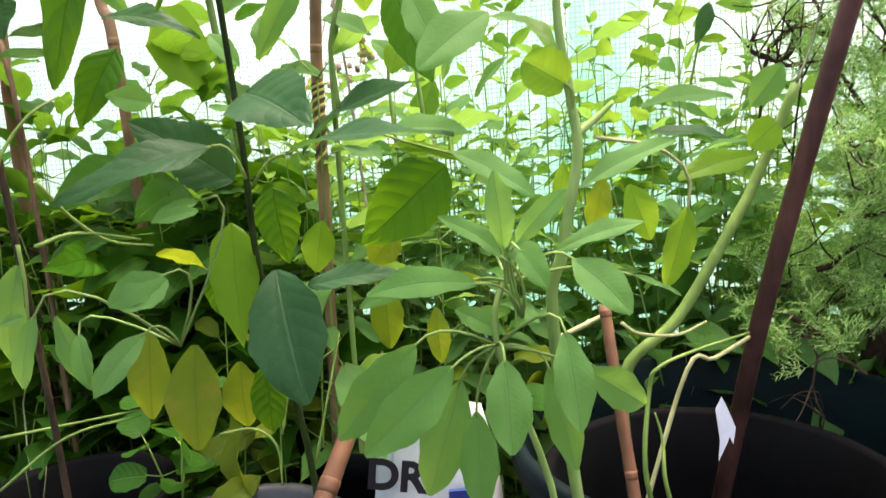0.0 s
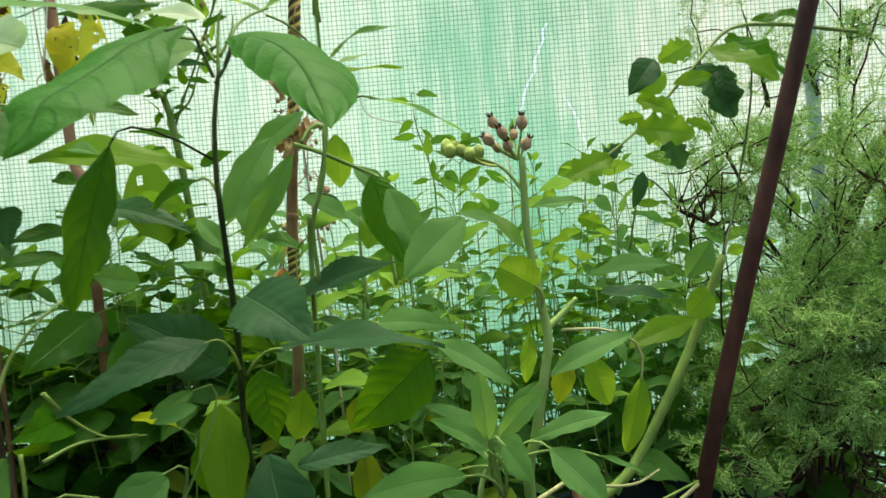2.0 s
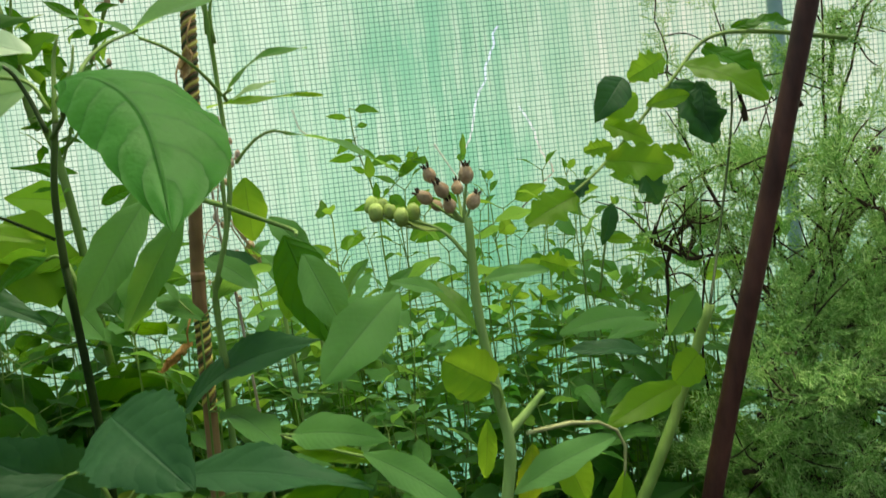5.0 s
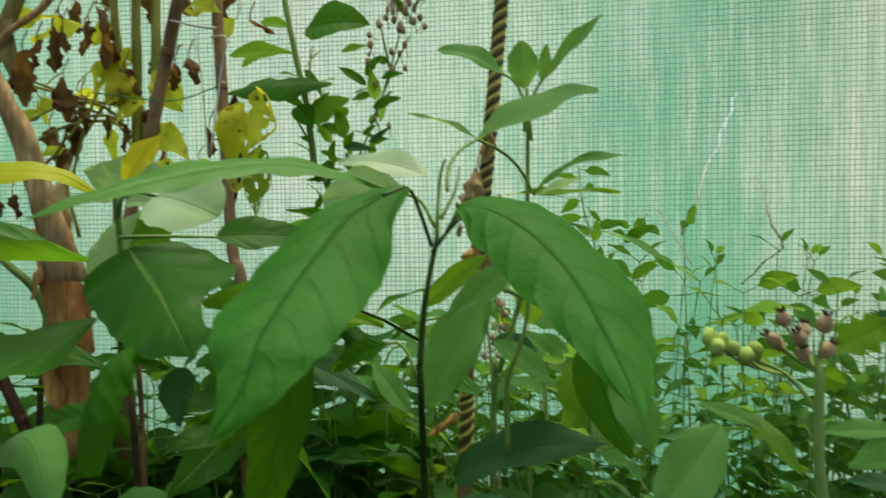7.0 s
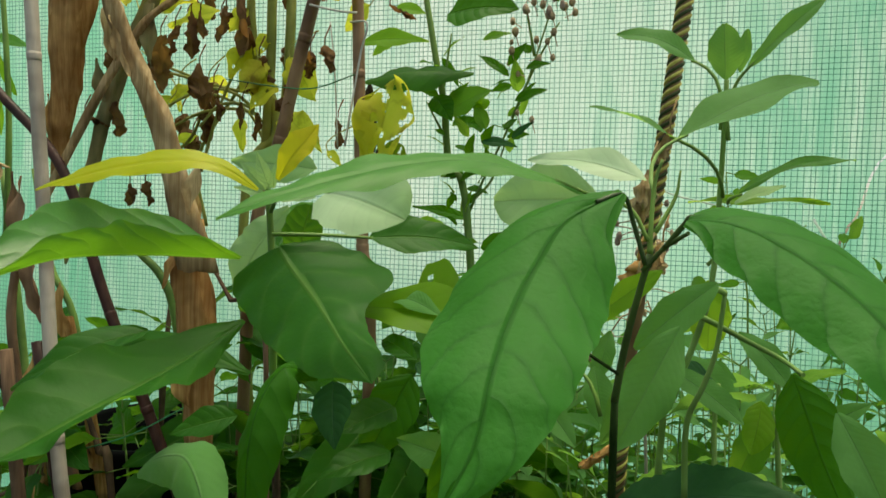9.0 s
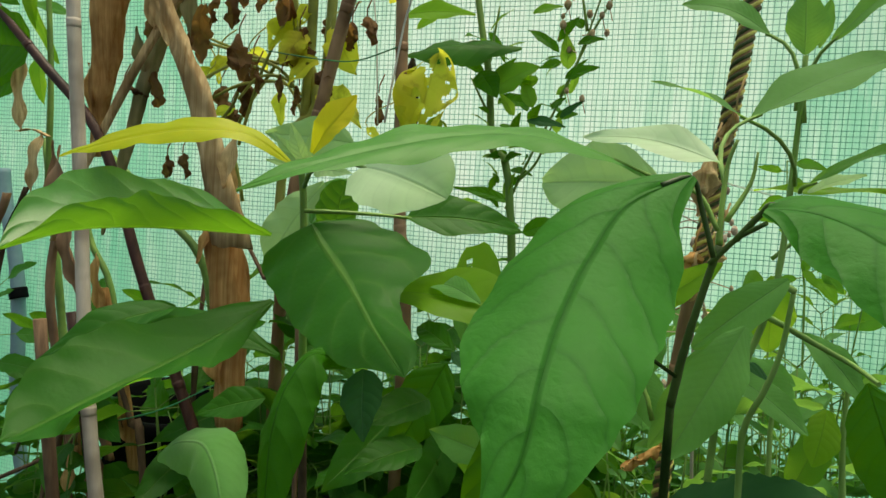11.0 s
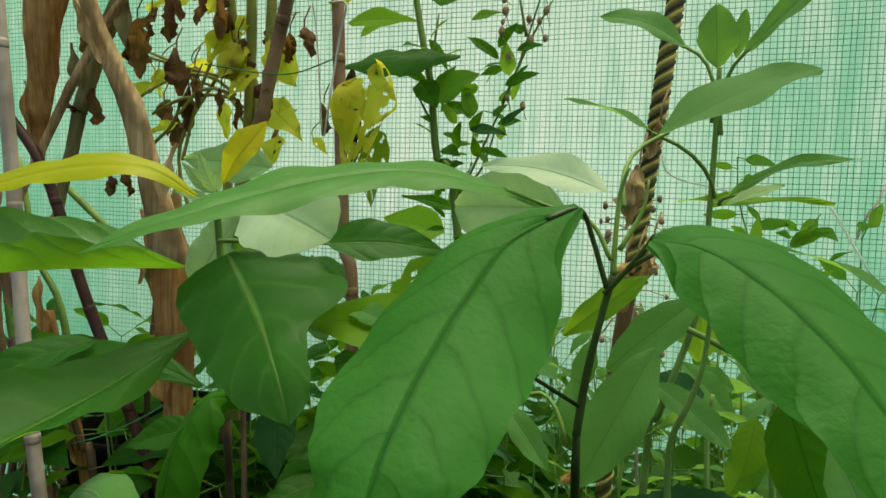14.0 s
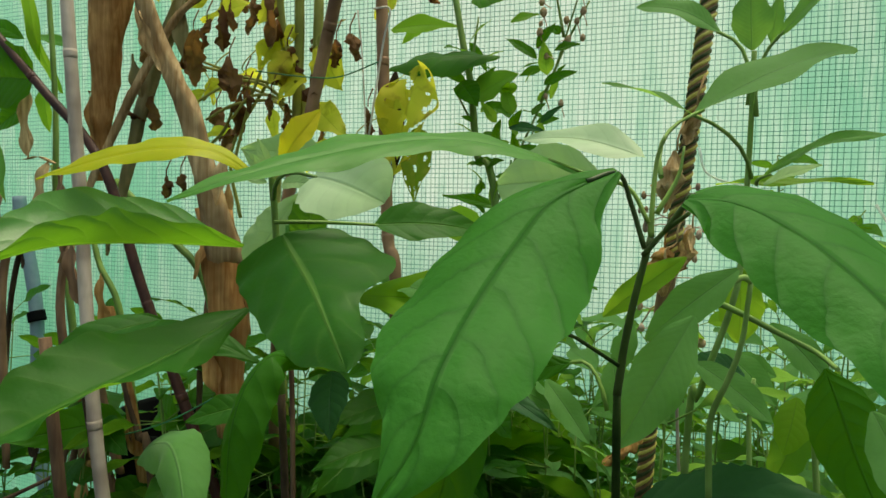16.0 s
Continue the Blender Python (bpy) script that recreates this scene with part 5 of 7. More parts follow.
Q = thing("reed_plant", "clump of arching green stems behind the canes", "plant", at=(-0.6, 1.05, 0.0))
for pts, r in (([(-0.497, 0.991, 0.508), (-0.510, 0.972, 0.631), (-0.552, 0.963, 0.683), (-0.644, 0.963, 0.754)], 0.0055), ([(-0.636, 0.991, 0.452), (-0.666, 0.991, 0.592), (-0.704, 0.991, 0.655), (-0.744, 1.000, 0.778)], 0.005), ([(-0.733, 1.000, 0.408), (-0.767, 1.000, 0.614), (-0.796, 1.000, 0.778)], 0.006), ([(-0.723, 0.944, 0.690), (-0.724, 0.944, 0.841), (-0.738, 0.944, 0.991), (-0.746, 0.940, 1.112)], 0.004)):
    stem(Q, pts, r, r * 0.7, STEM_GREEN)

leaf(Q, (-0.746, 0.940, 0.903), (-0.784, 0.940, 1.082), .13, "la", 85, .03, LEAF_LIME, nu=16)
leaf(Q, (-0.720, 0.950, 0.863), (-0.790, 0.950, 0.989), .12, "la", 85, .06, LEAF_LIME, nu=14)
leaf(Q, (-0.704, 0.900, 0.869), (-0.786, 0.900, 0.876), 1.0, "ro", 85, .03, LEAF_DARK)
leaf(Q, (-0.750, 0.930, 0.847), (-0.802, 0.920, 0.812), .6, "ov", 75, .05, LEAF_DARK)
leaf(Q, (-0.783, 0.910, 0.810), (-0.752, 0.900, 0.723), .28, "la", 80, .05, LEAF_SAGE)
leaf(Q, (-0.762, 0.930, 0.928), (-0.822, 0.920, 0.954), .35, "la", 60, .08, LEAF_DARK)
leaf(Q, (-0.709, 0.960, 0.923), (-0.791, 0.960, 0.943), .18, "la", 60, .05, LEAF_SAGE)
leaf(Q, (-0.775, 0.930, 1.025), (-0.806, 0.930, 1.011), .8, "ov", 80, .05, LEAF_DARK)
leaf(Q, (-0.764, 0.960, 0.876), (-0.752, 0.960, 0.815), .4, "ov", 85, .05, LEAF_LIME)
for pts, w, mat in (([(-0.772, 0.930, 0.703), (-0.798, 0.930, 0.609), (-0.788, 0.930, 0.380)], 0.0052, CANE_BROWN), ([(-0.765, 0.950, 0.712), (-0.804, 0.950, 0.622), (-0.824, 0.950, 0.457)], 0.0036, TWIG), ([(-0.638, 0.880, 0.684), (-0.616, 0.880, 0.644), (-0.596, 0.880, 0.601)], 0.0048, CANE_BROWN), ([(-0.657, 0.900, 0.518), (-0.679, 0.900, 0.470), (-0.705, 0.900, 0.400)], 0.0020, TWIG),
                    ([(-0.611, 0.910, 0.529), (-0.597, 0.910, 0.475), (-0.575, 0.910, 0.414)], 0.0055, CANE_BROWN), ([(-0.745, 0.920, 0.777), (-0.721, 0.920, 0.780), (-0.696, 0.920, 0.772)], 0.0040, HUSK_GREY), ([(-0.649, 0.920, 0.494), (-0.639, 0.920, 0.455), (-0.629, 0.920, 0.404)], 0.0030, HUSK), ([(-0.470, 0.950, 0.695), (-0.442, 0.950, 0.644), (-0.433, 0.950, 0.581)], 0.0040, HUSK), ([(-0.248, 0.960, 0.800), (-0.265, 0.960, 0.759), (-0.271, 0.960, 0.712)], 0.0030, TWIG)):
    husk(pts, [w, w * 1.1, w], mat, "thin dead stalk among the canes", 0.7)
pipe = thing("plastic_pipe", "slim blue-grey plastic pipe with a dark collar", "pipe", at=(-1.0, 1.2, 0.0))
stem(pipe, [(-0.98, 1.2, 0.0), (-1.067, 1.200, 0.252), (-1.083, 1.200, 0.535), (-1.121, 1.200, 0.690), (-1.129, 1.200, 0.742)], 0.012, 0.012, PLASTIC_BLUE, name="tube", sides=12, rough=0.0)
stem(pipe, [(-1.076, 1.197, 0.516), (-1.081, 1.197, 0.534)], 0.0155, 0.0155, POT_BLACK, name="collar", sides=12, rough=0.0)

# ---------------------------------------------------------------- withering vine with yellow and brown leaves
L = thing("withering_plant", "withering plant with yellow stems and shrivelled brown leaves", "plant", at=(-0.42, 1.04, 0.0))
for pts, r in (([(-0.40, 1.05, 0.0), (-0.421, 0.981, 0.701), (-0.382, 0.981, 0.824), (-0.407, 0.972, 0.911), (-0.409, 0.963, 1.002), (-0.40, 0.96, 1.2)], 0.0056), ([(-0.395, 0.981, 0.805), (-0.387, 0.972, 0.892), (-0.381, 0.963, 1.000), (-0.37, 0.96, 1.2)], 0.0058), ([(-0.380, 0.991, 0.825), (-0.369, 0.981, 0.906), (-0.367, 0.981, 1.006), (-0.35, 0.98, 1.2)], 0.0060),
               ([(-0.477, 0.991, 0.712), (-0.484, 0.981, 0.791), (-0.428, 0.972, 0.867), (-0.415, 0.972, 0.899)], 0.0022), ([(-0.396, 0.981, 0.811), (-0.426, 0.981, 0.850), (-0.488, 0.972, 0.869), (-0.511, 0.963, 0.848)], 0.0018), ([(-0.414, 0.972, 0.864), (-0.452, 0.963, 0.872), (-0.512, 0.963, 0.893)], 0.0018),
               ([(-0.407, 0.975, 0.846), (-0.429, 0.965, 0.863), (-0.460, 0.955, 0.866), (-0.495, 0.950, 0.850), (-0.518, 0.945, 0.835)], 0.0019),
               ([(-0.394, 0.970, 0.831), (-0.411, 0.960, 0.848), (-0.436, 0.950, 0.846), (-0.460, 0.950, 0.823)], 0.0019),
               ([(-0.460, 0.970, 0.871), (-0.484, 0.960, 0.880), (-0.518, 0.955, 0.888)], 0.0019),
               ([(-0.399, 0.970, 0.839), (-0.425, 0.960, 0.844), (-0.464, 0.955, 0.839), (-0.495, 0.950, 0.823)], 0.0019),
               ([(-0.471, 0.970, 0.775), (-0.453, 0.965, 0.825), (-0.435, 0.960, 0.864), (-0.404, 0.955, 0.918)], 0.0019),
               ([(-0.512, 0.970, 0.792), (-0.482, 0.965, 0.813), (-0.468, 0.960, 0.837), (-0.480, 0.950, 0.831)], 0.0019)):
    stem(L, pts, r, r * 0.8, STEM_YELLOW)
YEL = [((-0.406, 0.963, 0.918), (-0.427, 0.953, 0.876), .6), ((-0.388, 0.963, 0.896), (-0.406, 0.944, 0.858), .7), ((-0.353, 0.963, 0.894), (-0.320, 0.953, 0.849), .7), ((-0.373, 0.963, 0.870), (-0.395, 0.944, 0.836), .5), ((-0.424, 0.963, 0.909), (-0.402, 0.963, 0.883), .7),
       ((-0.387, 0.972, 0.929), (-0.402, 0.963, 0.902), .6), ((-0.484, 0.972, 0.875), (-0.511, 0.963, 0.851), .5), ((-0.478, 0.972, 0.816), (-0.517, 0.963, 0.802), .3), ((-0.370, 0.972, 0.841), (-0.307, 0.944, 0.794), .4), ((-0.453, 0.972, 0.958), (-0.514, 0.963, 0.939), .4),
       ((-0.537, 0.944, 0.953), (-0.463, 0.944, 0.958), .35), ((-0.349, 0.981, 0.880), (-0.370, 0.972, 0.847), .5)]
for b, t, r in YEL:
    leaf(L, b, t, r, "ov", 70, .06, LEAF_SPENT, wave=.07, nu=12, nv=4, holes=.03, twist=rng.uniform(-1, 1))
DEAD = [((-0.510, 0.944, 0.926), (-0.504, 0.944, 0.860), .42), ((-0.471, 0.944, 0.949), (-0.468, 0.944, 0.896), .3), ((-0.417, 0.944, 0.965), (-0.408, 0.944, 0.900), .45), ((-0.427, 0.944, 0.953), (-0.430, 0.944, 0.923), .4), ((-0.491, 0.944, 0.935), (-0.498, 0.944, 0.901), .4), ((-0.308, 0.944, 0.905), (-0.300, 0.944, 0.876), .5),
        ((-0.324, 0.944, 0.900), (-0.326, 0.944, 0.871), .5), ((-0.547, 0.925, 0.847), (-0.545, 0.925, 0.808), .5), ((-0.459, 0.944, 0.949), (-0.453, 0.944, 0.918), .3), ((-0.561, 0.925, 0.904), (-0.563, 0.925, 0.866), .5), ((-0.403, 0.944, 0.848), (-0.405, 0.944, 0.818), .3), ((-0.434, 0.944, 0.852), (-0.431, 0.944, 0.827), .35),
        ((-0.525, 0.944, 0.761), (-0.521, 0.944, 0.732), .4)]
MORE_DEAD = [((-0.546, 0.944, 0.758), (-0.547, 0.944, 0.732), .6), ((-0.348, 0.944, 0.847), (-0.346, 0.944, 0.814), .25), ((-0.593, 0.925, 0.835), (-0.562, 0.925, 0.819), .4), ((-0.237, 0.944, 0.942), (-0.209, 0.944, 0.927), .35), ((-0.393, 0.963, 0.840), (-0.395, 0.963, 0.808), .3)]
def shrivelled(parent, base, tip, ratio, material):
    """A dried leaf hanging from its stalk, rolled in lengthwise and crumpled."""
    base, tip = Vector(base), Vector(tip)
    d = tip - base
    length = d.length
    off = Vector((rng.uniform(-9, 9), rng.uniform(-9, 9), rng.uniform(-9, 9)))
    bm = bmesh.new()
    uvl = bm.loops.layers.uv.verify()
    rows = []
    a0, roll = rng.uniform(0, 6.28), rng.uniform(2.4, 4.6)
    for i in range(13):
        u = i / 12
        w = ratio * length * 0.30 * (math.sin(math.pi * min(1, u * 0.94 + 0.03)) ** 0.7) * (0.75 + 0.5 * noise.noise(off + Vector((0, 0, u * 4))))
        c = base + d * u + Vector((noise.noise(off + Vector((u * 3, 0, 0))), noise.noise(off + Vector((0, u * 3, 0))), 0)) * length * 0.10
        row = []
        for j in range(9):
            a = a0 + roll * (j / 8 - 0.5) + u * 1.6
            q = c + Vector((math.cos(a), math.sin(a), 0)) * w * (1 + 1.1 * noise.noise(off + Vector((u * 9, j * 1.1, 1)))) + Vector((0, 0, w * 1.1 * noise.noise(off + Vector((u * 6, j * 1.3, 4)))))
            row.append((bm.verts.new(q), (u, j / 8)))
        rows.append(row)
    for p, q in zip(rows, rows[1:]):
        for j in range(8):
            four = (p[j], p[j + 1], q[j + 1], q[j])
            fc = bm.faces.new([v for v, _ in four])
            fc.smooth = True
            for lp, (_, uv) in zip(fc.loops, four):
                lp[uvl].uv = uv
    tube(bm, [base + Vector((0.004, 0.004, 0.022)), base + Vector((0, 0, 0.008)), base], 0.0008, 0.0007, 5)
    part("dead_leaf", bm, material, parent, "shrivelled brown leaf")


for b, t, r in DEAD + MORE_DEAD:
    shrivelled(L, b, t, r * 1.9, LEAF_DEAD)
wither = random.Random(5)
for k in range(50):
    c = Vector((wither.uniform(-0.54, -0.27), wither.uniform(0.92, 1.04), wither.uniform(0.80, 1.12)))
    d = Vector((wither.uniform(-1, 1), wither.uniform(-0.5, 0.5), wither.uniform(-1.4, 0.1))).normalized() * wither.uniform(0.028, 0.055)
    if k % 5 < 3:
        leaf(L, c, c + d, wither.uniform(.4, .7), "ov", wither.uniform(40, 95), .06, LEAF_SPENT, c + Vector((wither.uniform(-0.03, 0.03), 0.01, 0.03)), 0.0007, STEM_YELLOW, wave=.06, nu=9, nv=3, holes=.03, twist=wither.uniform(-1, 1))
    else:
        shrivelled(L, c, c + Vector((0.15 * d.x, 0.1 * d.y, -d.length)), wither.uniform(.5, 1.0), LEAF_DEAD)
leaf(L, (-0.225, 0.934, 0.866), (-0.240, 0.910, 0.756), .5, "ov", 88, .04, LEAF_SPENT, wave=.09, holes=.15, nu=44, nv=14)
leaf(L, (-0.247, 0.930, 0.848), (-0.242, 0.910, 0.778), .45, "ov", 88, .04, LEAF_SPENT, wave=.05, holes=.08, nu=44, nv=14)
leaf(L, (-0.222, 0.934, 0.804), (-0.217, 0.910, 0.730), .4, "ov", 88, .04, LEAF_OLIVE, wave=.05, holes=.08, nu=44, nv=14)

# ---------------------------------------------------------------- seeding plant near the film
M = thing("seeding_plant", "upright plant with green leaves and dark seed heads", "plant", at=(-0.12, 1.06, 0.0))
stem(M, [(-0.12, 1.06, 0.0), (-0.155, 0.991, 0.693), (-0.181, 0.991, 0.782), (-0.190, 0.991, 0.854), (-0.206, 0.991, 0.927), (-0.218, 0.991, 1.012), (-0.20, 0.99, 1.12)], 0.0045, 0.0028, STEM_GREEN)
for pts in ([(-0.163, 0.991, 0.722), (-0.147, 0.991, 0.764), (-0.108, 0.991, 0.853), (-0.080, 0.991, 0.944)], [(-0.185, 0.991, 0.812), (-0.209, 0.991, 0.854)], [(-0.191, 0.991, 0.872), (-0.184, 0.991, 0.926)], [(-0.116, 0.991, 0.835), (-0.092, 0.991, 0.893), (-0.071, 0.991, 0.932)], [(-0.152, 0.991, 0.752), (-0.135, 0.991, 0.771), (-0.121, 0.991, 0.812)], [(-0.095, 0.991, 0.899), (-0.106, 0.991, 0.951)]):
    stem(M, pts, 0.0018, 0.0009, STEM_GREEN, name="branch", sides=6)
LOW_LEAVES = (((-0.181, 0.963, 0.937), (-0.105, 0.944, 0.932), .75, LEAF_DARK), ((-0.181, 0.972, 0.838), (-0.135, 0.972, 0.861), .7, LEAF_WEED), ((-0.119, 0.981, 0.877), (-0.152, 0.981, 0.899), .3, LEAF_DARK), ((-0.102, 0.981, 0.884), (-0.077, 0.981, 0.888), .45, LEAF_DARK),
                    ((-0.112, 0.981, 0.851), (-0.079, 0.981, 0.862), .4, LEAF_DARK), ((-0.150, 0.991, 0.918), (-0.120, 0.991, 0.923), .4, LEAF_WEED), ((-0.192, 0.963, 0.854), (-0.170, 0.953, 0.826), .7, LEAF_DARK), ((-0.146, 0.981, 0.810), (-0.106, 0.972, 0.803), .3, LEAF_BLUE), ((-0.134, 0.981, 0.790), (-0.103, 0.972, 0.781), .3, LEAF_DARK),
                    )
BACK_LEAVES = (((-0.166, 1.040, 0.730), (-0.237, 1.040, 0.744), .2, LEAF_DARK), ((-0.204, 1.100, 0.703), (-0.282, 1.100, 0.718), .6, LEAF_LIME), ((-0.163, 1.080, 0.698), (-0.117, 1.080, 0.713), .5, LEAF_DARK), ((-0.266, 1.040, 0.974), (-0.228, 1.040, 0.965), .5, LEAF_LIME), ((-0.307, 1.040, 0.936), (-0.224, 1.040, 0.933), .35, LEAF_LIME),
                    ((-0.272, 1.060, 0.944), (-0.301, 1.060, 0.925), .6, LEAF_LIME), ((-0.099, 0.991, 0.902), (-0.108, 0.991, 0.911), .9, LEAF_DARK), ((-0.114, 0.981, 0.813), (-0.091, 0.981, 0.830), .3, LEAF_BLUE), ((-0.139, 0.972, 0.821), (-0.152, 0.972, 0.849), .5, LEAF_WEED))
shaped_leaf(M, [(-0.151, 0.960, 0.876), (-0.187, 0.950, 0.877), (-0.226, 0.940, 0.873), (-0.261, 0.930, 0.861)], (0.0030, 0.0220, 0.0240, 0.0010), (0.0030, 0.0200, 0.0220, 0.0010), (0.0, -0.42, 0.9), LEAF_BROAD, (-30, -42, -30), (-6, 0, -4), nu=24, nv=7, wave=0.0016, seed=0.6)
for b, t, r, mt in LOW_LEAVES + BACK_LEAVES:
    leaf(M, b, t, r, "ov", 60, .06, mt, nu=10, nv=4)
seedy = random.Random(11)
for k in range(40):
    f = seedy.random()
    c = Vector((-0.147, 0.991, 0.764)).lerp(Vector((-0.080, 0.991, 0.944)), f) + Vector((seedy.uniform(-0.03, 0.02), seedy.uniform(-0.02, 0.02), seedy.uniform(-0.015, 0.015)))
    d = Vector((seedy.uniform(-1, 1), seedy.uniform(-1, 1), seedy.uniform(-0.3, 1))).normalized()
    if f > 0.62 and k % 2:
        bm = bmesh.new()
        ball(bm, c + d * 0.012, seedy.uniform(0.002, 0.0034), 1.2)
        tube(bm, [c, c + d * 0.012], 0.0005, 0.0005, 4)
        part("seed_head", bm, POD, M, "dark dry seed head")
    else:
        leaf(M, c, c + d * seedy.uniform(0.016, 0.034), seedy.uniform(.3, .5), "ov", seedy.uniform(20, 80), .06, LEAF_DARK if k % 3 else LEAF_WEED, nu=7, nv=2)
for k in range(26):
    c = Vector((-0.163, 0.991, 0.704)).lerp(Vector((-0.199, 0.991, 0.914)), k / 26)
    d = Vector((seedy.uniform(-1, 1), seedy.uniform(-1, 0.6), seedy.uniform(-0.4, 0.8))).normalized()
    leaf(M, c + d * 0.006, c + d * seedy.uniform(0.02, 0.045), seedy.uniform(.3, .5), "ov", seedy.uniform(20, 80), .06, LEAF_DARK if k % 3 else LEAF_WEED, nu=7, nv=2)
for c, k in (((-0.117, 0.981, 0.902), 3.4), ((-0.114, 0.981, 0.921), 3.6), ((-0.103, 0.981, 0.942), 3), ((-0.087, 0.981, 0.947), 3.4), ((-0.077, 0.981, 0.935), 3.2), ((-0.065, 0.981, 0.944), 3.4), ((-0.075, 0.981, 0.919), 3.2), ((-0.096, 0.981, 0.950), 3), ((-0.058, 0.981, 0.948), 3.2), ((-0.081, 0.981, 0.910), 2.6), ((-0.094, 0.981, 0.832), 2.6), ((-0.109, 0.981, 0.839), 2.4)):
    bm = bmesh.new()
    ball(bm, c, k * 0.001, 1.2)
    tube(bm, [Vector(c), Vector(c) + Vector((0.004, 0, -0.014))], 0.0005, 0.0005, 4)
    part("seed_head", bm, POD, M, "dark dry seed head")

HEAD_PINK = stem_material("seed_head_pinkish", (0.38, 0.27, 0.20), (0.60, 0.47, 0.38), 0.85, 300.0, 1.0)
for k in range(26):
    c = Vector((-0.076, 0.981, 0.951)).lerp(Vector((-0.059, 0.981, 0.991)), seedy.random()) + Vector((seedy.uniform(-0.035, 0.02), seedy.uniform(-0.02, 0.02), seedy.uniform(-0.02, 0.02)))
    bm = bmesh.new()
    ball(bm, c, seedy.uniform(0.0024, 0.0038), 1.7, 7, 5)
    tube(bm, smooth_path([c + Vector((0, 0, 0.003)), c + Vector((seedy.uniform(-0.006, 0.006), 0, 0.009)), c.lerp(Vector((-0.080, 0.991, 0.944)), 0.5)], 3), 0.0004, 0.0004, 4)
    part("seed_head", bm, HEAD_PINK, M, "pinkish dried flower head")

spike = thing("dried_flower_spike", "dried flower spike with pinkish papery pods beside a cane", "dried flower", at=(0.03, 0.90, 0.0))
SP = [(0.03, 0.91, 0.0), (0.035, 0.90, 0.35), (0.024, 0.900, 0.574), (0.018, 0.890, 0.645), (0.018, 0.880, 0.707), (0.015, 0.880, 0.741)]
stem(spike, SP, 0.0018, 0.0008, CANE_PALE)
spath = smooth_path(SP[2:], 12)
for k in range(34):
    p = seedy.choice(spath)
    q = p + Vector((seedy.uniform(-0.030, 0.026), seedy.uniform(-0.02, 0.02), seedy.uniform(-0.008, 0.012)))
    bm = bmesh.new()
    ball(bm, q, seedy.uniform(0.0014, 0.0029), 1.4, 7, 5)
    tube(bm, [p, p.lerp(q, 0.5) + Vector((0, 0, 0.002)), q], 0.0005, 0.0004, 4)
    part("dried_pod", bm, HEAD_PINK if k % 3 else POD, spike, "papery dried pod")
for c in ((0.031, 0.930, 0.641), (0.036, 0.930, 0.617), (0.041, 0.940, 0.614), (0.035, 0.930, 0.631), (0.029, 0.900, 0.710), (-0.022, 0.940, 0.602)):
    bm = bmesh.new()
    ball(bm, c, 0.0044, 0.9)
    tube(bm, [Vector(c), Vector(c).lerp(spath[20], 0.6) + Vector((0, 0, -0.008)), spath[14]], 0.0007, 0.0007, 4)
    part("seed_pod", bm, POD, spike, "round brown seed pod")

for b, t, r, mat in (((0.021, 0.830, 0.702), (0.013, 0.830, 0.663), 0.9, HUSK_GREY), ((0.019, 0.820, 0.765), (0.010, 0.820, 0.722), 0.7, HUSK_GREY), ((0.031, 0.820, 0.795), (0.025, 0.820, 0.769), 0.7, HUSK_GREY), ((0.001, 0.820, 0.560), (-0.022, 0.820, 0.539), 1.0, HUSK), ((0.013, 0.830, 0.698), (0.004, 0.830, 0.674), 1.2, HUSK), ((0.031, 0.850, 0.712), (0.018, 0.850, 0.677), 0.8, HUSK_GREY)):
    shrivelled(spike, b, t, r, mat)

POST = plain_material("post_blue_grey", (0.20, 0.33, 0.33), (0.30, 0.44, 0.43), 0.45, 8.0, bump=0.1)
post = thing("greenhouse_post", "slim blue-grey greenhouse post against the film", "post", at=(0.80, 1.29, 0.0))
stem(post, [(0.80, 1.29, 0.0), (0.80, 1.29, 2.0)], 0.011, 0.011, POST, name="tube", sides=16, rough=0.0)
stem(post, [(0.80, 1.279, 0.95), (0.80, 1.279, 0.99)], 0.013, 0.013, POST, name="clip", sides=12, rough=0.0)

# ---------------------------------------------------------------- dried tendrils on the film
tm = Mat("tendril_straw", 0.6, spec=0.2)
tcol = tm.ramp(tm.noise(tm.coord("Object"), 60.0), (0.3, (0.90, 0.92, 0.82)), (0.7, (0.97, 0.98, 0.93)))
tm.base(tcol)
tm.translucent(tcol, 0.5)
TENDRIL = tm.m
for pts in ([(0.248, 1.310, 0.751), (0.269, 1.292, 0.708), (0.289, 1.274, 0.667)], [(0.036, 1.323, 0.828), (0.052, 1.323, 0.789), (0.126, 1.320, 0.768)]):
    s = thing("dry_tendril", "thin pale dried tendril against the greenhouse film", "tendril", "dry tendrils", at=pts[0])
    stem(s, pts, 0.0021, 0.0014, TENDRIL, name="strand", sides=5)

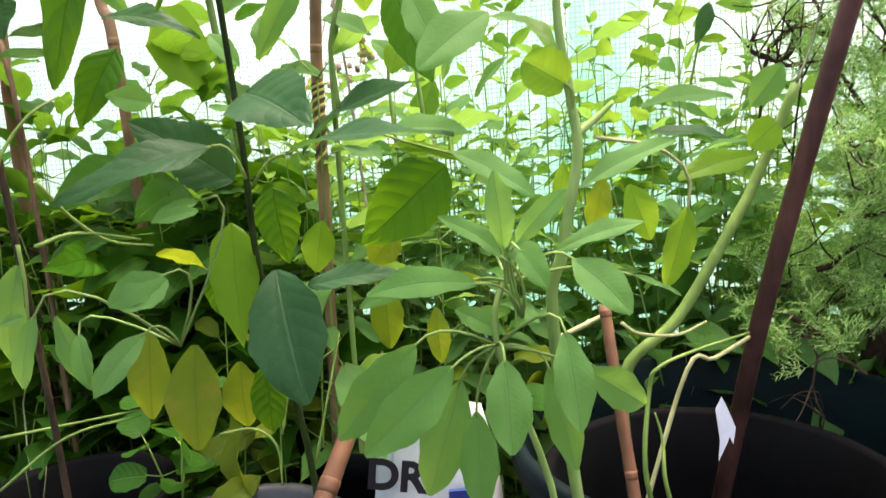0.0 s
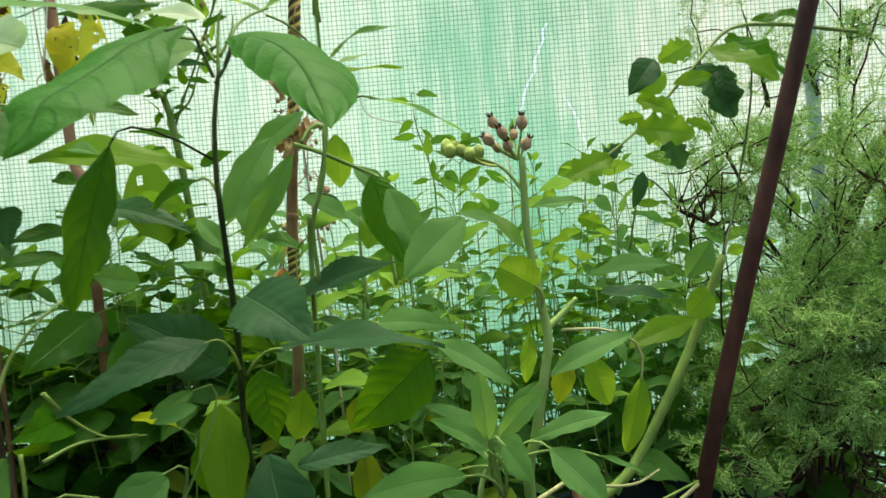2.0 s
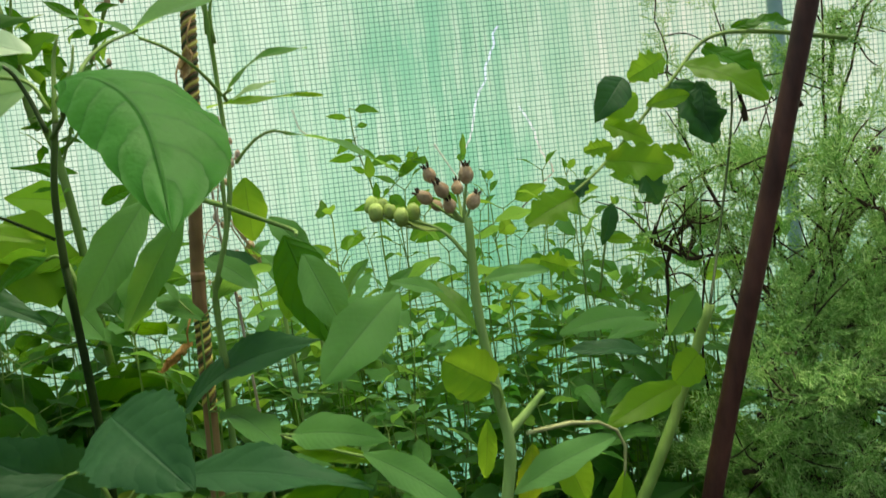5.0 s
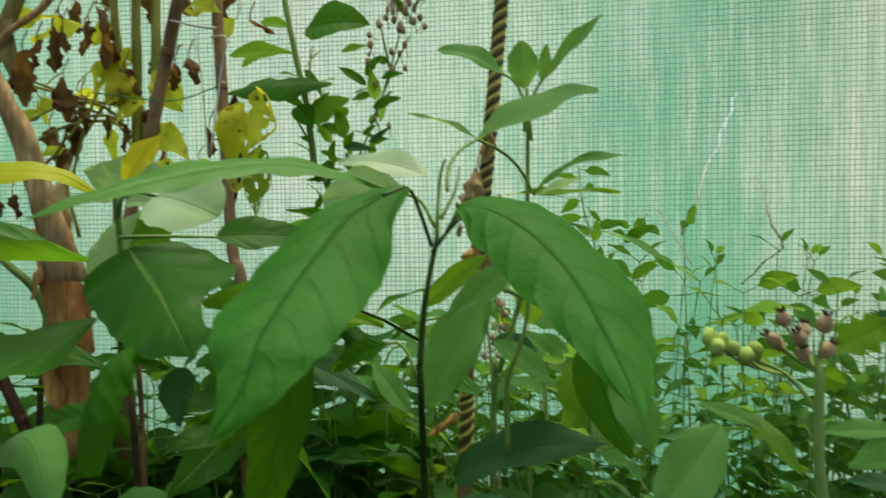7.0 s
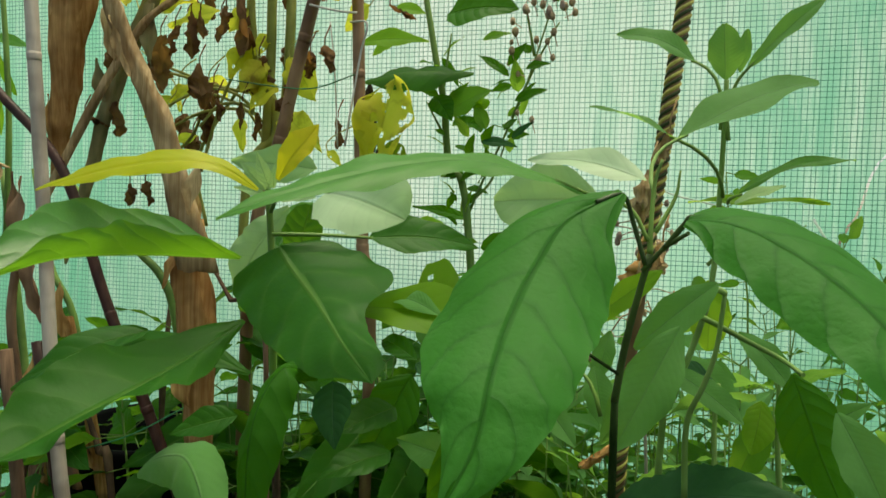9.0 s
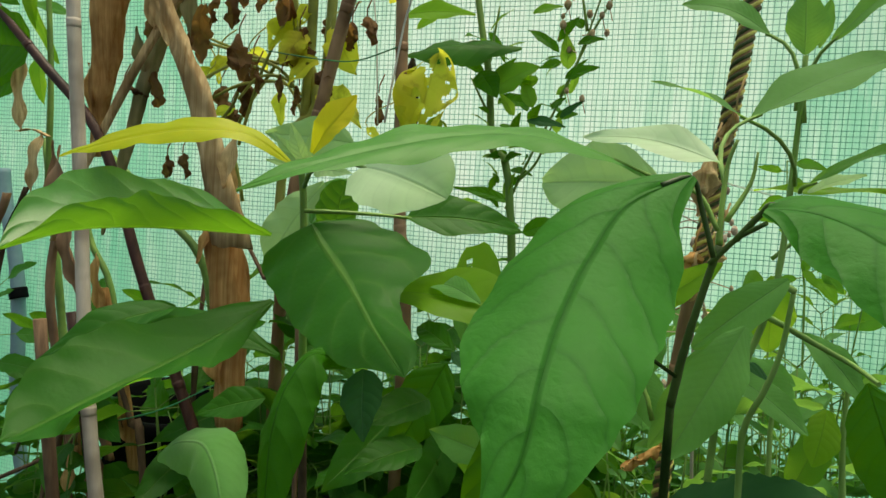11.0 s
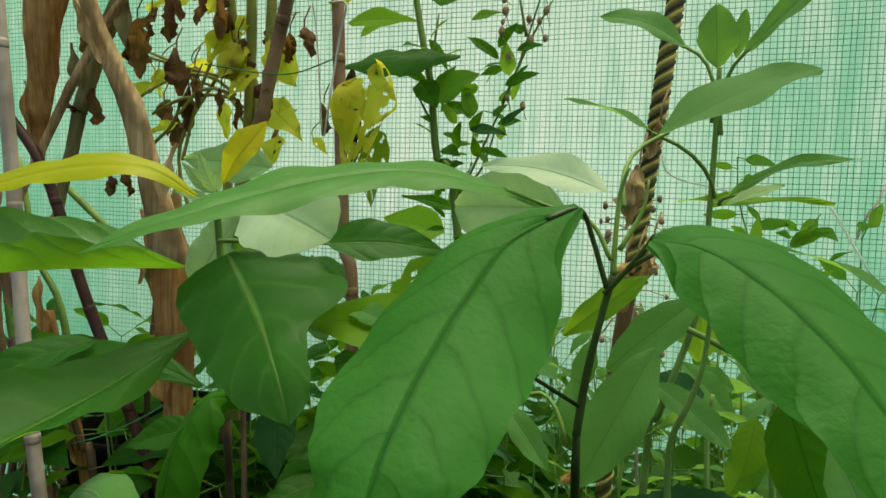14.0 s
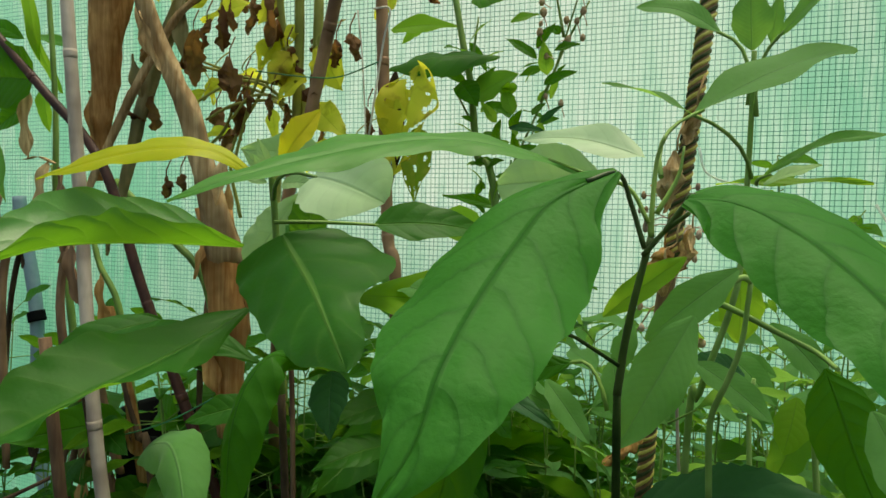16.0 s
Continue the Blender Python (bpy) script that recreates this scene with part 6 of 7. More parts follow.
# ---------------------------------------------------------------- feathery grey-green bush
def feathery_bush():
    bush = thing("feathery_bush", "feathery grey-green bush with thread-fine foliage on dark twisted twigs", "shrub", at=(0.62, 0.95, 0.0))
    r = random.Random(3)
    shoots = []
    stem(bush, [(0.57, 0.98, 0.0), (0.58, 0.98, 0.25), (0.62, 0.97, 0.48), (0.69, 0.95, 0.66)], 0.012, 0.006, TWIG, name="trunk", rough=0.3)
    limbs = [
        [(0.681, 0.930, 0.623), (0.656, 0.920, 0.607), (0.616, 0.900, 0.584), (0.577, 0.880, 0.562), (0.540, 0.860, 0.538), (0.526, 0.860, 0.508)],
        [(0.654, 0.900, 0.523), (0.629, 0.890, 0.513), (0.591, 0.870, 0.497), (0.543, 0.850, 0.497), (0.518, 0.840, 0.506)],
        [(0.635, 0.880, 0.456), (0.612, 0.870, 0.448), (0.558, 0.850, 0.436), (0.516, 0.830, 0.441), (0.478, 0.820, 0.454)],
        [(0.558, 0.850, 0.436), (0.561, 0.840, 0.456), (0.574, 0.830, 0.471)],
        [(0.511, 0.930, 0.598), (0.482, 0.930, 0.607), (0.455, 0.930, 0.592), (0.448, 0.930, 0.572), (0.447, 0.940, 0.546), (0.441, 0.950, 0.484)],
        [(0.453, 0.930, 0.575), (0.433, 0.930, 0.588), (0.436, 0.930, 0.605)],
        [(0.451, 0.930, 0.576), (0.466, 0.920, 0.570), (0.500, 0.910, 0.571)],
        [(0.590, 0.920, 0.638), (0.560, 0.920, 0.645), (0.531, 0.920, 0.654), (0.489, 0.930, 0.651), (0.454, 0.930, 0.635)],
        [(0.462, 0.930, 0.575), (0.470, 0.920, 0.590), (0.465, 0.920, 0.612)],
        [(0.565, 0.980, 0.703), (0.561, 0.980, 0.740), (0.560, 0.980, 0.780)],
        [(0.637, 0.900, 0.524), (0.610, 0.880, 0.503), (0.568, 0.860, 0.496)],
        [(0.657, 0.970, 0.729), (0.666, 0.970, 0.776), (0.671, 0.970, 0.811)],
        [(0.618, 0.960, 0.712), (0.603, 0.960, 0.748)],
        [(0.466, 0.860, 0.372), (0.489, 0.850, 0.388), (0.520, 0.840, 0.410), (0.544, 0.840, 0.427)],
        [(0.439, 0.860, 0.334), (0.462, 0.830, 0.311), (0.482, 0.800, 0.291)],
        [(0.485, 0.860, 0.425), (0.505, 0.840, 0.423), (0.538, 0.830, 0.433)],
    ]
    for pts in limbs:
        path = [p + noise.noise_vector(p * 41) * 0.005 for p in smooth_path(pts, 6)]
        thick = 0.0046 if pts is limbs[0] else 0.0030
        bm = bmesh.new()
        tube(bm, path, thick, 0.0011, 7, 0.35, knots=5)
        for j in range(3 + len(path) // 6):
            p = r.choice(path[2:])
            q = p + Vector((r.uniform(-0.05, 0.05), r.uniform(-0.05, 0.03), r.uniform(-0.03, 0.06)))
            tube(bm, smooth_path([p, p.lerp(q, 0.5) + Vector((0, 0, r.uniform(-0.01, 0.012))), q], 3), 0.0011, 0.0005, 5, 0.3)
            shoots.append((q, q - p))
        part("branch", bm, TWIG, bush)
        shoots += [(p, r.choice(path) - p) for p in path[3::3]]
    for k in range(64):
        z0 = r.uniform(0.08, 0.5)
        a = Vector((0.60, 0.975, z0))
        end = Vector((r.uniform(0.45, 0.86), r.uniform(0.78, 0.97), r.uniform(0.10, 0.68)))
        if k % 4 == 0:
            end = Vector((r.uniform(0.47, 0.95), r.uniform(0.95, 1.15), r.uniform(0.5, 0.92)))
        mid = a.lerp(end, 0.5) + Vector((r.uniform(-0.05, 0.05), r.uniform(-0.05, 0.05), r.uniform(-0.06, 0.03)))
        path = [p + noise.noise_vector(p * 27) * 0.016 * min(1, i / 4) for i, p in enumerate(smooth_path([a, mid, end], 8))]
        bm = bmesh.new()
        tube(bm, path, 0.0025, 0.0008, 6, 0.3)
        for i in range(6, len(path), 2):
            q = path[i] + Vector((r.uniform(-0.05, 0.05), r.uniform(-0.05, 0.03), r.uniform(-0.03, 0.05)))
            tube(bm, smooth_path([path[i], path[i].lerp(q, 0.5) + Vector((0, 0, r.uniform(-0.01, 0.012))), q], 3), 0.0010, 0.0005, 4)
            shoots += [(q, q - path[i]), (path[i], path[i] - path[i - 1])]
        shoots.append((path[-1], path[-1] - path[-3]))
        part("branch", bm, TWIG, bush)
    verts, faces = [], []

    def needle(p, q, w):
        s = (q - p).cross(Vector((r.uniform(-1, 1), r.uniform(-1, 1), r.uniform(-1, 1)))).normalized() * w
        k = len(verts)
        verts.extend((p - s, p + s, q + s * 0.45, q - s * 0.45))
        faces.append((k, k + 1, k + 2, k + 3))

    def any_way():
        return Vector((r.uniform(-1, 1), r.uniform(-1, 1), r.uniform(-1, 1)))

    def thread_leaf(base, d, length):
        """One leaf cut into threads: an axis, side threads in pairs, each forked again."""
        flat = d.cross(any_way() + Vector((0, -0.6, 0.3))).normalized()
        bend = any_way() * 0.25
        at = base
        steps = 6
        for i in range(steps):
            d = (d + bend * 0.12).normalized()
            end = at + d * length / steps
            needle(at, end, 0.00055)
            if i:
                for side in (-1, 1):
                    e = (d * 0.8 + flat * side + any_way() * 0.22).normalized()
                    ln = length * 0.34 * (1.15 - 0.11 * i) * r.uniform(0.8, 1.15)
                    q = at + e * ln
                    needle(at, q, 0.0005)
                    for fork in (0.45, 0.75):
                        g = at.lerp(q, fork)
                        needle(g, g + (e + flat * r.choice((-0.7, 0.7)) + d * 0.3 + any_way() * 0.2).normalized() * ln * 0.45, 0.00045)
            at = end

    for tip, way in shoots:
        if tip.z < 0.27 + 0.06 * r.random() or (tip.x < 0.50 and tip.z > 0.50 and r.random() < 0.8):
            continue
        way = (way.normalized() if way.length > 1e-5 else Vector((0, 0, 1))) * 0.7 + Vector((0, -0.25, 0.55))
        way = (way + any_way() * 0.35).normalized()
        length = r.uniform(0.022, 0.042)
        needle(tip, tip + way * length, 0.0008)
        for k in range(9):
            p = tip + way * length * (k / 8)
            d = (way * 0.55 + any_way().normalized()).normalized()
            thread_leaf(p, d, r.uniform(0.018, 0.032))
    me = bpy.data.meshes.new("foliage")
    me.from_pydata(verts, [], faces)
    me.materials.append(NEEDLE)
    ob = new("foliage", me)
    ob.parent = bush
    ob.matrix_parent_inverse = Matrix.Translation(bush.location).inverted()
    tagged(ob, "fine feathery grey-green foliage", kind="stuff")


nm = Mat("needle_grey_green", 0.7, spec=0.2)
nrand = nm.t.nodes.new("ShaderNodeNewGeometry").outputs["Random Per Island"]
ncol = nm.ramp(nrand, (0.0, (0.12, 0.30, 0.055)), (0.6, (0.29, 0.53, 0.15)), (1.0, (0.55, 0.72, 0.30)))
nm.base(ncol)
nm.translucent(ncol, 0.4)
NEEDLE = nm.m
feathery_bush()

# ---------------------------------------------------------------- pots, bag and label
def pot(centre, r_top, r_bottom, height, material, label, rim=0.012):
    p = thing("plant_pot", label, "pot", "plant pots", at=centre)
    bm = bmesh.new()
    prof = [(r_bottom * 0.2, 0.004), (r_bottom, 0.0), (r_top - 0.006, height - 0.03), (r_top - 0.006, height - 0.028), (r_top + 0.004, height - 0.026), (r_top + 0.005, height - 0.003), (r_top + 0.002, height), (r_top - 0.004, height), (r_top - 0.007, height - 0.004), (r_top - 0.016, height - 0.06), (r_top - 0.026, height - 0.125)]
    rings = [[bm.verts.new((centre[0] + rr * math.cos(2 * math.pi * k / 48), centre[1] + rr * math.sin(2 * math.pi * k / 48), centre[2] + z)) for k in range(48)] for rr, z in prof]
    for a, b in zip(rings, rings[1:]):
        for k in range(48):
            bm.faces.new((a[k], a[(k + 1) % 48], b[(k + 1) % 48], b[k])).smooth = True
    part("body", bm, material, p)
    bm = bmesh.new()
    c = bm.verts.new((centre[0], centre[1], centre[2] + height - 0.11))
    ring = []
    for k in range(48):
        ring.append(bm.verts.new((centre[0] + (r_top - 0.024) * math.cos(2 * math.pi * k / 48), centre[1] + (r_top - 0.024) * math.sin(2 * math.pi * k / 48), centre[2] + height - 0.117 + 0.008 * rng.random())))
    for k in range(48):
        bm.faces.new((c, ring[k], ring[(k + 1) % 48])).smooth = True
    part("soil", bm, SOIL, p, "dark potting soil")
    return p


pot((0.375, 0.800, 0.0), 0.20, 0.165, 0.25, POT_TEAL, "large dark teal plastic tub holding another pot")
pot((0.335, 0.725, 0.03), 0.135, 0.105, 0.21, POT_BLACK, "black plastic plant pot standing in a teal tub")
pot((-0.045, 0.69, 0.0), 0.085, 0.066, 0.21, POT_GREY, "dark grey plastic plant pot")
pot((-0.23, 0.74, 0.0), 0.09, 0.07, 0.22, POT_BLACK, "black plastic plant pot")
pot((-0.60, 1.08, 0.0), 0.12, 0.09, 0.44, POT_BLACK, "tall black plastic plant pot among canes")
pot((0.03, 0.90, 0.0), 0.09, 0.07, 0.22, POT_BLACK, "black plastic plant pot")
pot((-0.30, 1.06, 0.0), 0.09, 0.07, 0.41, POT_GREY, "tall dark grey plastic plant pot")


# ---------------------------------------------------------------- bag, label, onion and loose stems
def fertiliser_bag():
    bag = thing("plastic_bag", "crumpled white plastic bag with black lettering", "bag", at=(0.105, 0.757, 0.0))
    bm = bmesh.new()
    rows = []
    for i in range(15):
        v = i / 14
        row = []
        for k in range(28):
            a = 2 * math.pi * k / 28
            cx, sx = math.cos(a), math.sin(a)
            w = 0.062 * (1 - 0.25 * v ** 3)
            dp = 0.034 * (1 - 0.75 * v ** 4)
            q = Vector((0.105 + w * math.copysign(abs(cx) ** 0.6, cx), 0.757 + dp * math.copysign(abs(sx) ** 0.7, sx), 0.29 * v))
            row.append(bm.verts.new(q + Vector((1, 1, 0.5)) * 0.006 * noise.noise(q * 30)))
        rows.append(row)
    for a, b in zip(rows, rows[1:]):
        for k in range(28):
            bm.faces.new((a[k], a[(k + 1) % 28], b[(k + 1) % 28], b[k])).smooth = True
    bm.faces.new(rows[-1])
    part("body", bm, BAG_WHITE, bag)
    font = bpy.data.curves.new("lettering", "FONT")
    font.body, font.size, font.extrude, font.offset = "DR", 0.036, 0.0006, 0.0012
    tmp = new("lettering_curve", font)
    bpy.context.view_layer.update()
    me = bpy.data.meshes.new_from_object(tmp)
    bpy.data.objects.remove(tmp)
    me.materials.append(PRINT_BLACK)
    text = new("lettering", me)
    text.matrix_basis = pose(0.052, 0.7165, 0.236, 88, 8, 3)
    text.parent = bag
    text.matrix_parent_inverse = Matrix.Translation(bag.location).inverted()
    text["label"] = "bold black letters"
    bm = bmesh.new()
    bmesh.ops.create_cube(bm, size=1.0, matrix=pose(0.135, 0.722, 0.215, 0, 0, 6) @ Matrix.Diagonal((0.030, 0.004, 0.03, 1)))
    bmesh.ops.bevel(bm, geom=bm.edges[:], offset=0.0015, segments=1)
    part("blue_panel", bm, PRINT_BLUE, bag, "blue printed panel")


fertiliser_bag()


def plant_label():
    tag = thing("plant_label", "torn white plastic plant label stuck in a pot", "label", at=(0.338, 0.712, 0.255))
    bm = bmesh.new()
    o = Vector((0.338, 0.712, 0.272))
    shape2d = [(-0.008, -0.02), (-0.006, 0.0), (-0.009, 0.03), (-0.003, 0.042), (0.0, 0.036), (0.009, 0.012), (0.006, -0.004), (0.003, 0.004), (0.001, -0.002)]
    shape2d = [(0.8 * x, 0.8 * z) for x, z in shape2d]
    front = [bm.verts.new(o + Vector((x, 0.10 * z, z))) for x, z in shape2d]
    back = [bm.verts.new(o + Vector((x, 0.10 * z + 0.0008, z))) for x, z in shape2d]
    bm.faces.new(front)
    bm.faces.new(back[::-1])
    for k in range(len(front)):
        j = (k + 1) % len(front)
        bm.faces.new((front[j], front[k], back[k], back[j]))
    part("blade", bm, PLASTIC_WHITE, tag)


plant_label()
O = thing("onion_plant", "young onion with bent hollow green leaves", "plant", at=(0.27, 0.70, 0.2))
stem(O, [(0.285, 0.70, 0.2), (0.273, 0.692, 0.260), (0.281, 0.710, 0.315), (0.288, 0.710, 0.332), (0.320, 0.728, 0.339), (0.373, 0.765, 0.341)], 0.0022, 0.001, STEM_GREEN, name="leaf")
stem(O, [(0.30, 0.69, 0.2), (0.286, 0.683, 0.251), (0.286, 0.692, 0.282), (0.281, 0.692, 0.304)], 0.0022, 0.0006, STEM_GREEN, name="leaf")
stem(O, [(0.27, 0.71, 0.2), (0.316, 0.738, 0.320), (0.340, 0.747, 0.326), (0.380, 0.774, 0.337)], 0.0018, 0.0018, STEM_PALE, name="dry_leaf")
stem(O, [(0.212, 0.692, 0.363), (0.231, 0.701, 0.369), (0.249, 0.710, 0.375)], 0.0022, 0.0018, STEM_PALE, name="dry_leaf")
stem(O, [(0.270, 0.765, 0.354), (0.284, 0.765, 0.344), (0.318, 0.774, 0.339), (0.344, 0.783, 0.347)], 0.0016, 0.0012, STEM_PALE, name="dry_leaf")
U = thing("trailing_stem", "pale green trailing stems across the bed", "plant", at=(-0.287, 0.738, 0.275))
for pts in ([(-0.261, 0.710, 0.289), (-0.182, 0.710, 0.302), (-0.125, 0.710, 0.312)], [(-0.236, 0.673, 0.260), (-0.186, 0.692, 0.296), (-0.131, 0.710, 0.306)], [(-0.103, 0.590, 0.503), (-0.099, 0.612, 0.479), (-0.088, 0.633, 0.460), (-0.070, 0.655, 0.453)], [(-0.095, 0.571, 0.465), (-0.080, 0.590, 0.470), (-0.066, 0.633, 0.460)], [(-0.134, 0.590, 0.498), (-0.130, 0.601, 0.523), (-0.117, 0.612, 0.545), (-0.110, 0.633, 0.558)],
            [(-0.151, 0.552, 0.468), (-0.148, 0.552, 0.446), (-0.147, 0.552, 0.431)], [(-0.121, 0.590, 0.465), (-0.120, 0.590, 0.441), (-0.122, 0.590, 0.413)], [(-0.005, 0.692, 0.294), (0.002, 0.710, 0.329), (0.026, 0.747, 0.345)], [(0.014, 0.710, 0.261), (0.024, 0.728, 0.312), (0.028, 0.765, 0.355)], [(-0.056, 0.692, 0.295), (-0.027, 0.692, 0.299), (-0.010, 0.692, 0.284), (-0.009, 0.692, 0.251)]):
    stem(U, pts, 0.0013, 0.0008, STEM_GREEN, sides=6)
for b, t, r in (((-0.125, 0.590, 0.572), (-0.146, 0.571, 0.568), .55), ((-0.158, 0.571, 0.508), (-0.141, 0.571, 0.509), .5), ((-0.039, 0.612, 0.435), (-0.058, 0.590, 0.420), .8), ((-0.141, 0.612, 0.415), (-0.160, 0.612, 0.410), .4), ((-0.168, 0.655, 0.401), (-0.185, 0.655, 0.350), .25), ((-0.152, 0.655, 0.405), (-0.131, 0.655, 0.348), .3), ((-0.023, 0.633, 0.477), (-0.045, 0.612, 0.472), .4), ((-0.176, 0.655, 0.444), (-0.193, 0.655, 0.372), .4)):
    leaf(U, b, t, r, "el", 60, .06, LEAF_SAGE)

# ---------------------------------------------------------------- slender weed climbing up the film
W = thing("climbing_weed", "slender weed with narrow bright leaves against the film", "plant", at=(0.20, 1.22, 0.0))
stem(W, [(0.20, 1.22, 0.0), (0.158, 1.200, 0.532), (0.152, 1.220, 0.667), (0.132, 1.240, 0.750), (0.127, 1.250, 0.808)], 0.0016, 0.0007, STEM_GREEN, sides=6)
stem(W, [(0.152, 1.220, 0.667), (0.192, 1.220, 0.703), (0.220, 1.230, 0.741)], 0.0010, 0.0006, STEM_GREEN, name="branch", sides=5)
climb = random.Random(17)
for a, b in (((0.152, 1.220, 0.667), (0.127, 1.250, 0.808)), ((0.152, 1.220, 0.667), (0.220, 1.230, 0.741))):
    a, b = Vector(a), Vector(b)
    for k in range(11):
        p = a.lerp(b, k / 10)
        d = Vector((climb.uniform(-1, 1), climb.uniform(-0.6, 0.2), climb.uniform(-0.7, 0.7))).normalized() * climb.uniform(0.022, 0.05)
        leaf(W, p + d * 0.2, p + d, climb.uniform(.3, .55), "ov", climb.uniform(50, 95), .06, LEAF_LIME if k % 2 else LEAF_WEED, p, 0.0006, nu=8, nv=2)

# ---------------------------------------------------------------- undergrowth
def leafy_weed(height, size, ratio, material, label, seed, pairs=7, kind="weed", shape="ov", droop=-0.2, joined=False):
    """One plant of the undergrowth at the origin: a thin stem, with its leaves in pairs."""
    global rng
    rng = random.Random(seed)
    w = thing(kind, label, "plant", kind.replace("_", " ") + "s among the pots")
    bend = Vector((rng.uniform(-0.06, 0.06), rng.uniform(-0.04, 0.04), 0))
    path = smooth_path([(0, 0, 0), Vector((0, 0, height * 0.5)) + bend * 0.4, Vector((0, 0, height)) + bend], 8)
    bm = bmesh.new()
    tube(bm, path, 0.0018, 0.0007, 5)
    leaves = bmesh.new() if joined else None
    for k in range(pairs):
        p = path[int((0.2 + 0.8 * k / (pairs - 1)) * (len(path) - 1))]
        turn = rng.uniform(0, 6.28)
        for side in (0, math.pi):
            a = turn + side + rng.uniform(-0.4, 0.4)
            out = Vector((math.cos(a), math.sin(a), rng.uniform(droop, 0.6) + (0.6 if k == pairs - 1 else 0.0))).normalized()
            s = size * rng.uniform(0.6, 1.2) * (1.15 - 0.4 * k / pairs)
            tube(bm, [p, p + out * s * 0.4], 0.0007, 0.0005, 4)
            b, t, face, bow = p + out * s * 0.38, p + out * s * 1.38 + Vector((0, 0, -0.25 * s)), rng.uniform(0, 70), rng.uniform(0.02, 0.14)
            if joined:
                blade(leaves, b, t, ratio, shape, face, bow, nu=7, nv=2, seed=rng.random() * 6)
            else:
                leaf(w, b, t, ratio, shape, face, bow, material, nu=8, nv=2, wave=0.035, twist=rng.uniform(-0.5, 0.5))
    part("stem", bm, STEM_GREEN, w)
    if joined:
        part("leaves", leaves, material, w)
    return w


def grass_tuft(seed, height=0.3):
    global rng
    rng = random.Random(seed)
    w = thing("grass_tuft", "tuft of thin arching green grass blades", "grass", "grass tufts")
    for k in range(11):
        a = rng.uniform(0, 6.28)
        o = Vector((math.cos(a), math.sin(a), 0))
        h = height * rng.uniform(0.6, 1.2)
        bm = bmesh.new()
        tube(bm, smooth_path([o * 0.01, o * 0.03 + Vector((0, 0, h * 0.6)), o * rng.uniform(0.06, 0.16) + Vector((0, 0, h * rng.uniform(0.7, 1.0)))], 4), 0.0012, 0.0003, 4, flat=0.4)
        part("blade", bm, STEM_GREEN if k % 3 else STEM_PALE, w)
    return w


def scatter(first, spots):
    """Sets the first plant on the first spot and copies of it on the others. A spot: x, y, scale, turn."""
    for k, (x, y, sc, turn) in enumerate(spots):
        m = pose(x, y, 0.0, rng.uniform(-6, 6), rng.uniform(-6, 6), turn)
        if k:
            ob = copy_thing(first, m)
            ob.scale = (sc, sc, sc)
        else:
            first.matrix_basis, first.scale = m, (1, 1, 1)


place_rng = random.Random(21)


def spots(n, x0, x1, y0, y1, s0, s1):
    """Random spots in a stretch of the bed, leaving the large pots free."""
    out = []
    while len(out) < n:
        x, y = place_rng.uniform(x0, x1), place_rng.uniform(y0, y1)
        if not (x > 0.18 and y < 1.0) and not (x > 0.0 and y < 0.86):
            out.append((x, y, place_rng.uniform(s0, s1), place_rng.uniform(0, 360)))
    return out


scatter(leafy_weed(0.60, 0.055, 0.52, LEAF_WEED, "thin upright weed with small green leaves", 1, 12, joined=True), spots(26, -0.05, 0.66, 1.05, 1.28, 0.72, 1.08))
scatter(leafy_weed(0.66, 0.045, 0.34, LEAF_WEED, "tall thin weed with narrow leaves beside the film", 15, 13, joined=True), spots(22, 0.12, 0.66, 1.16, 1.29, 0.85, 1.05))
scatter(leafy_weed(0.56, 0.062, 0.45, LEAF_FRESH, "thin upright weed with bright green leaves", 2, 10, joined=True), spots(14, -0.05, 0.66, 1.0, 1.26, 0.72, 1.08))
scatter(leafy_weed(0.50, 0.095, 0.34, LEAF_SAGE, "young sage shoot with felted leaves", 3, 9, "sage_shoot", "el"), spots(36, -0.12, 0.62, 0.80, 1.18, 0.85, 1.18))
scatter(leafy_weed(0.52, 0.085, 0.42, LEAF_FRESH, "leafy shoot with fresh green leaves", 4, 9, "leafy_shoot", "ov"), spots(16, -0.12, 0.60, 0.82, 1.2, 0.8, 1.08))
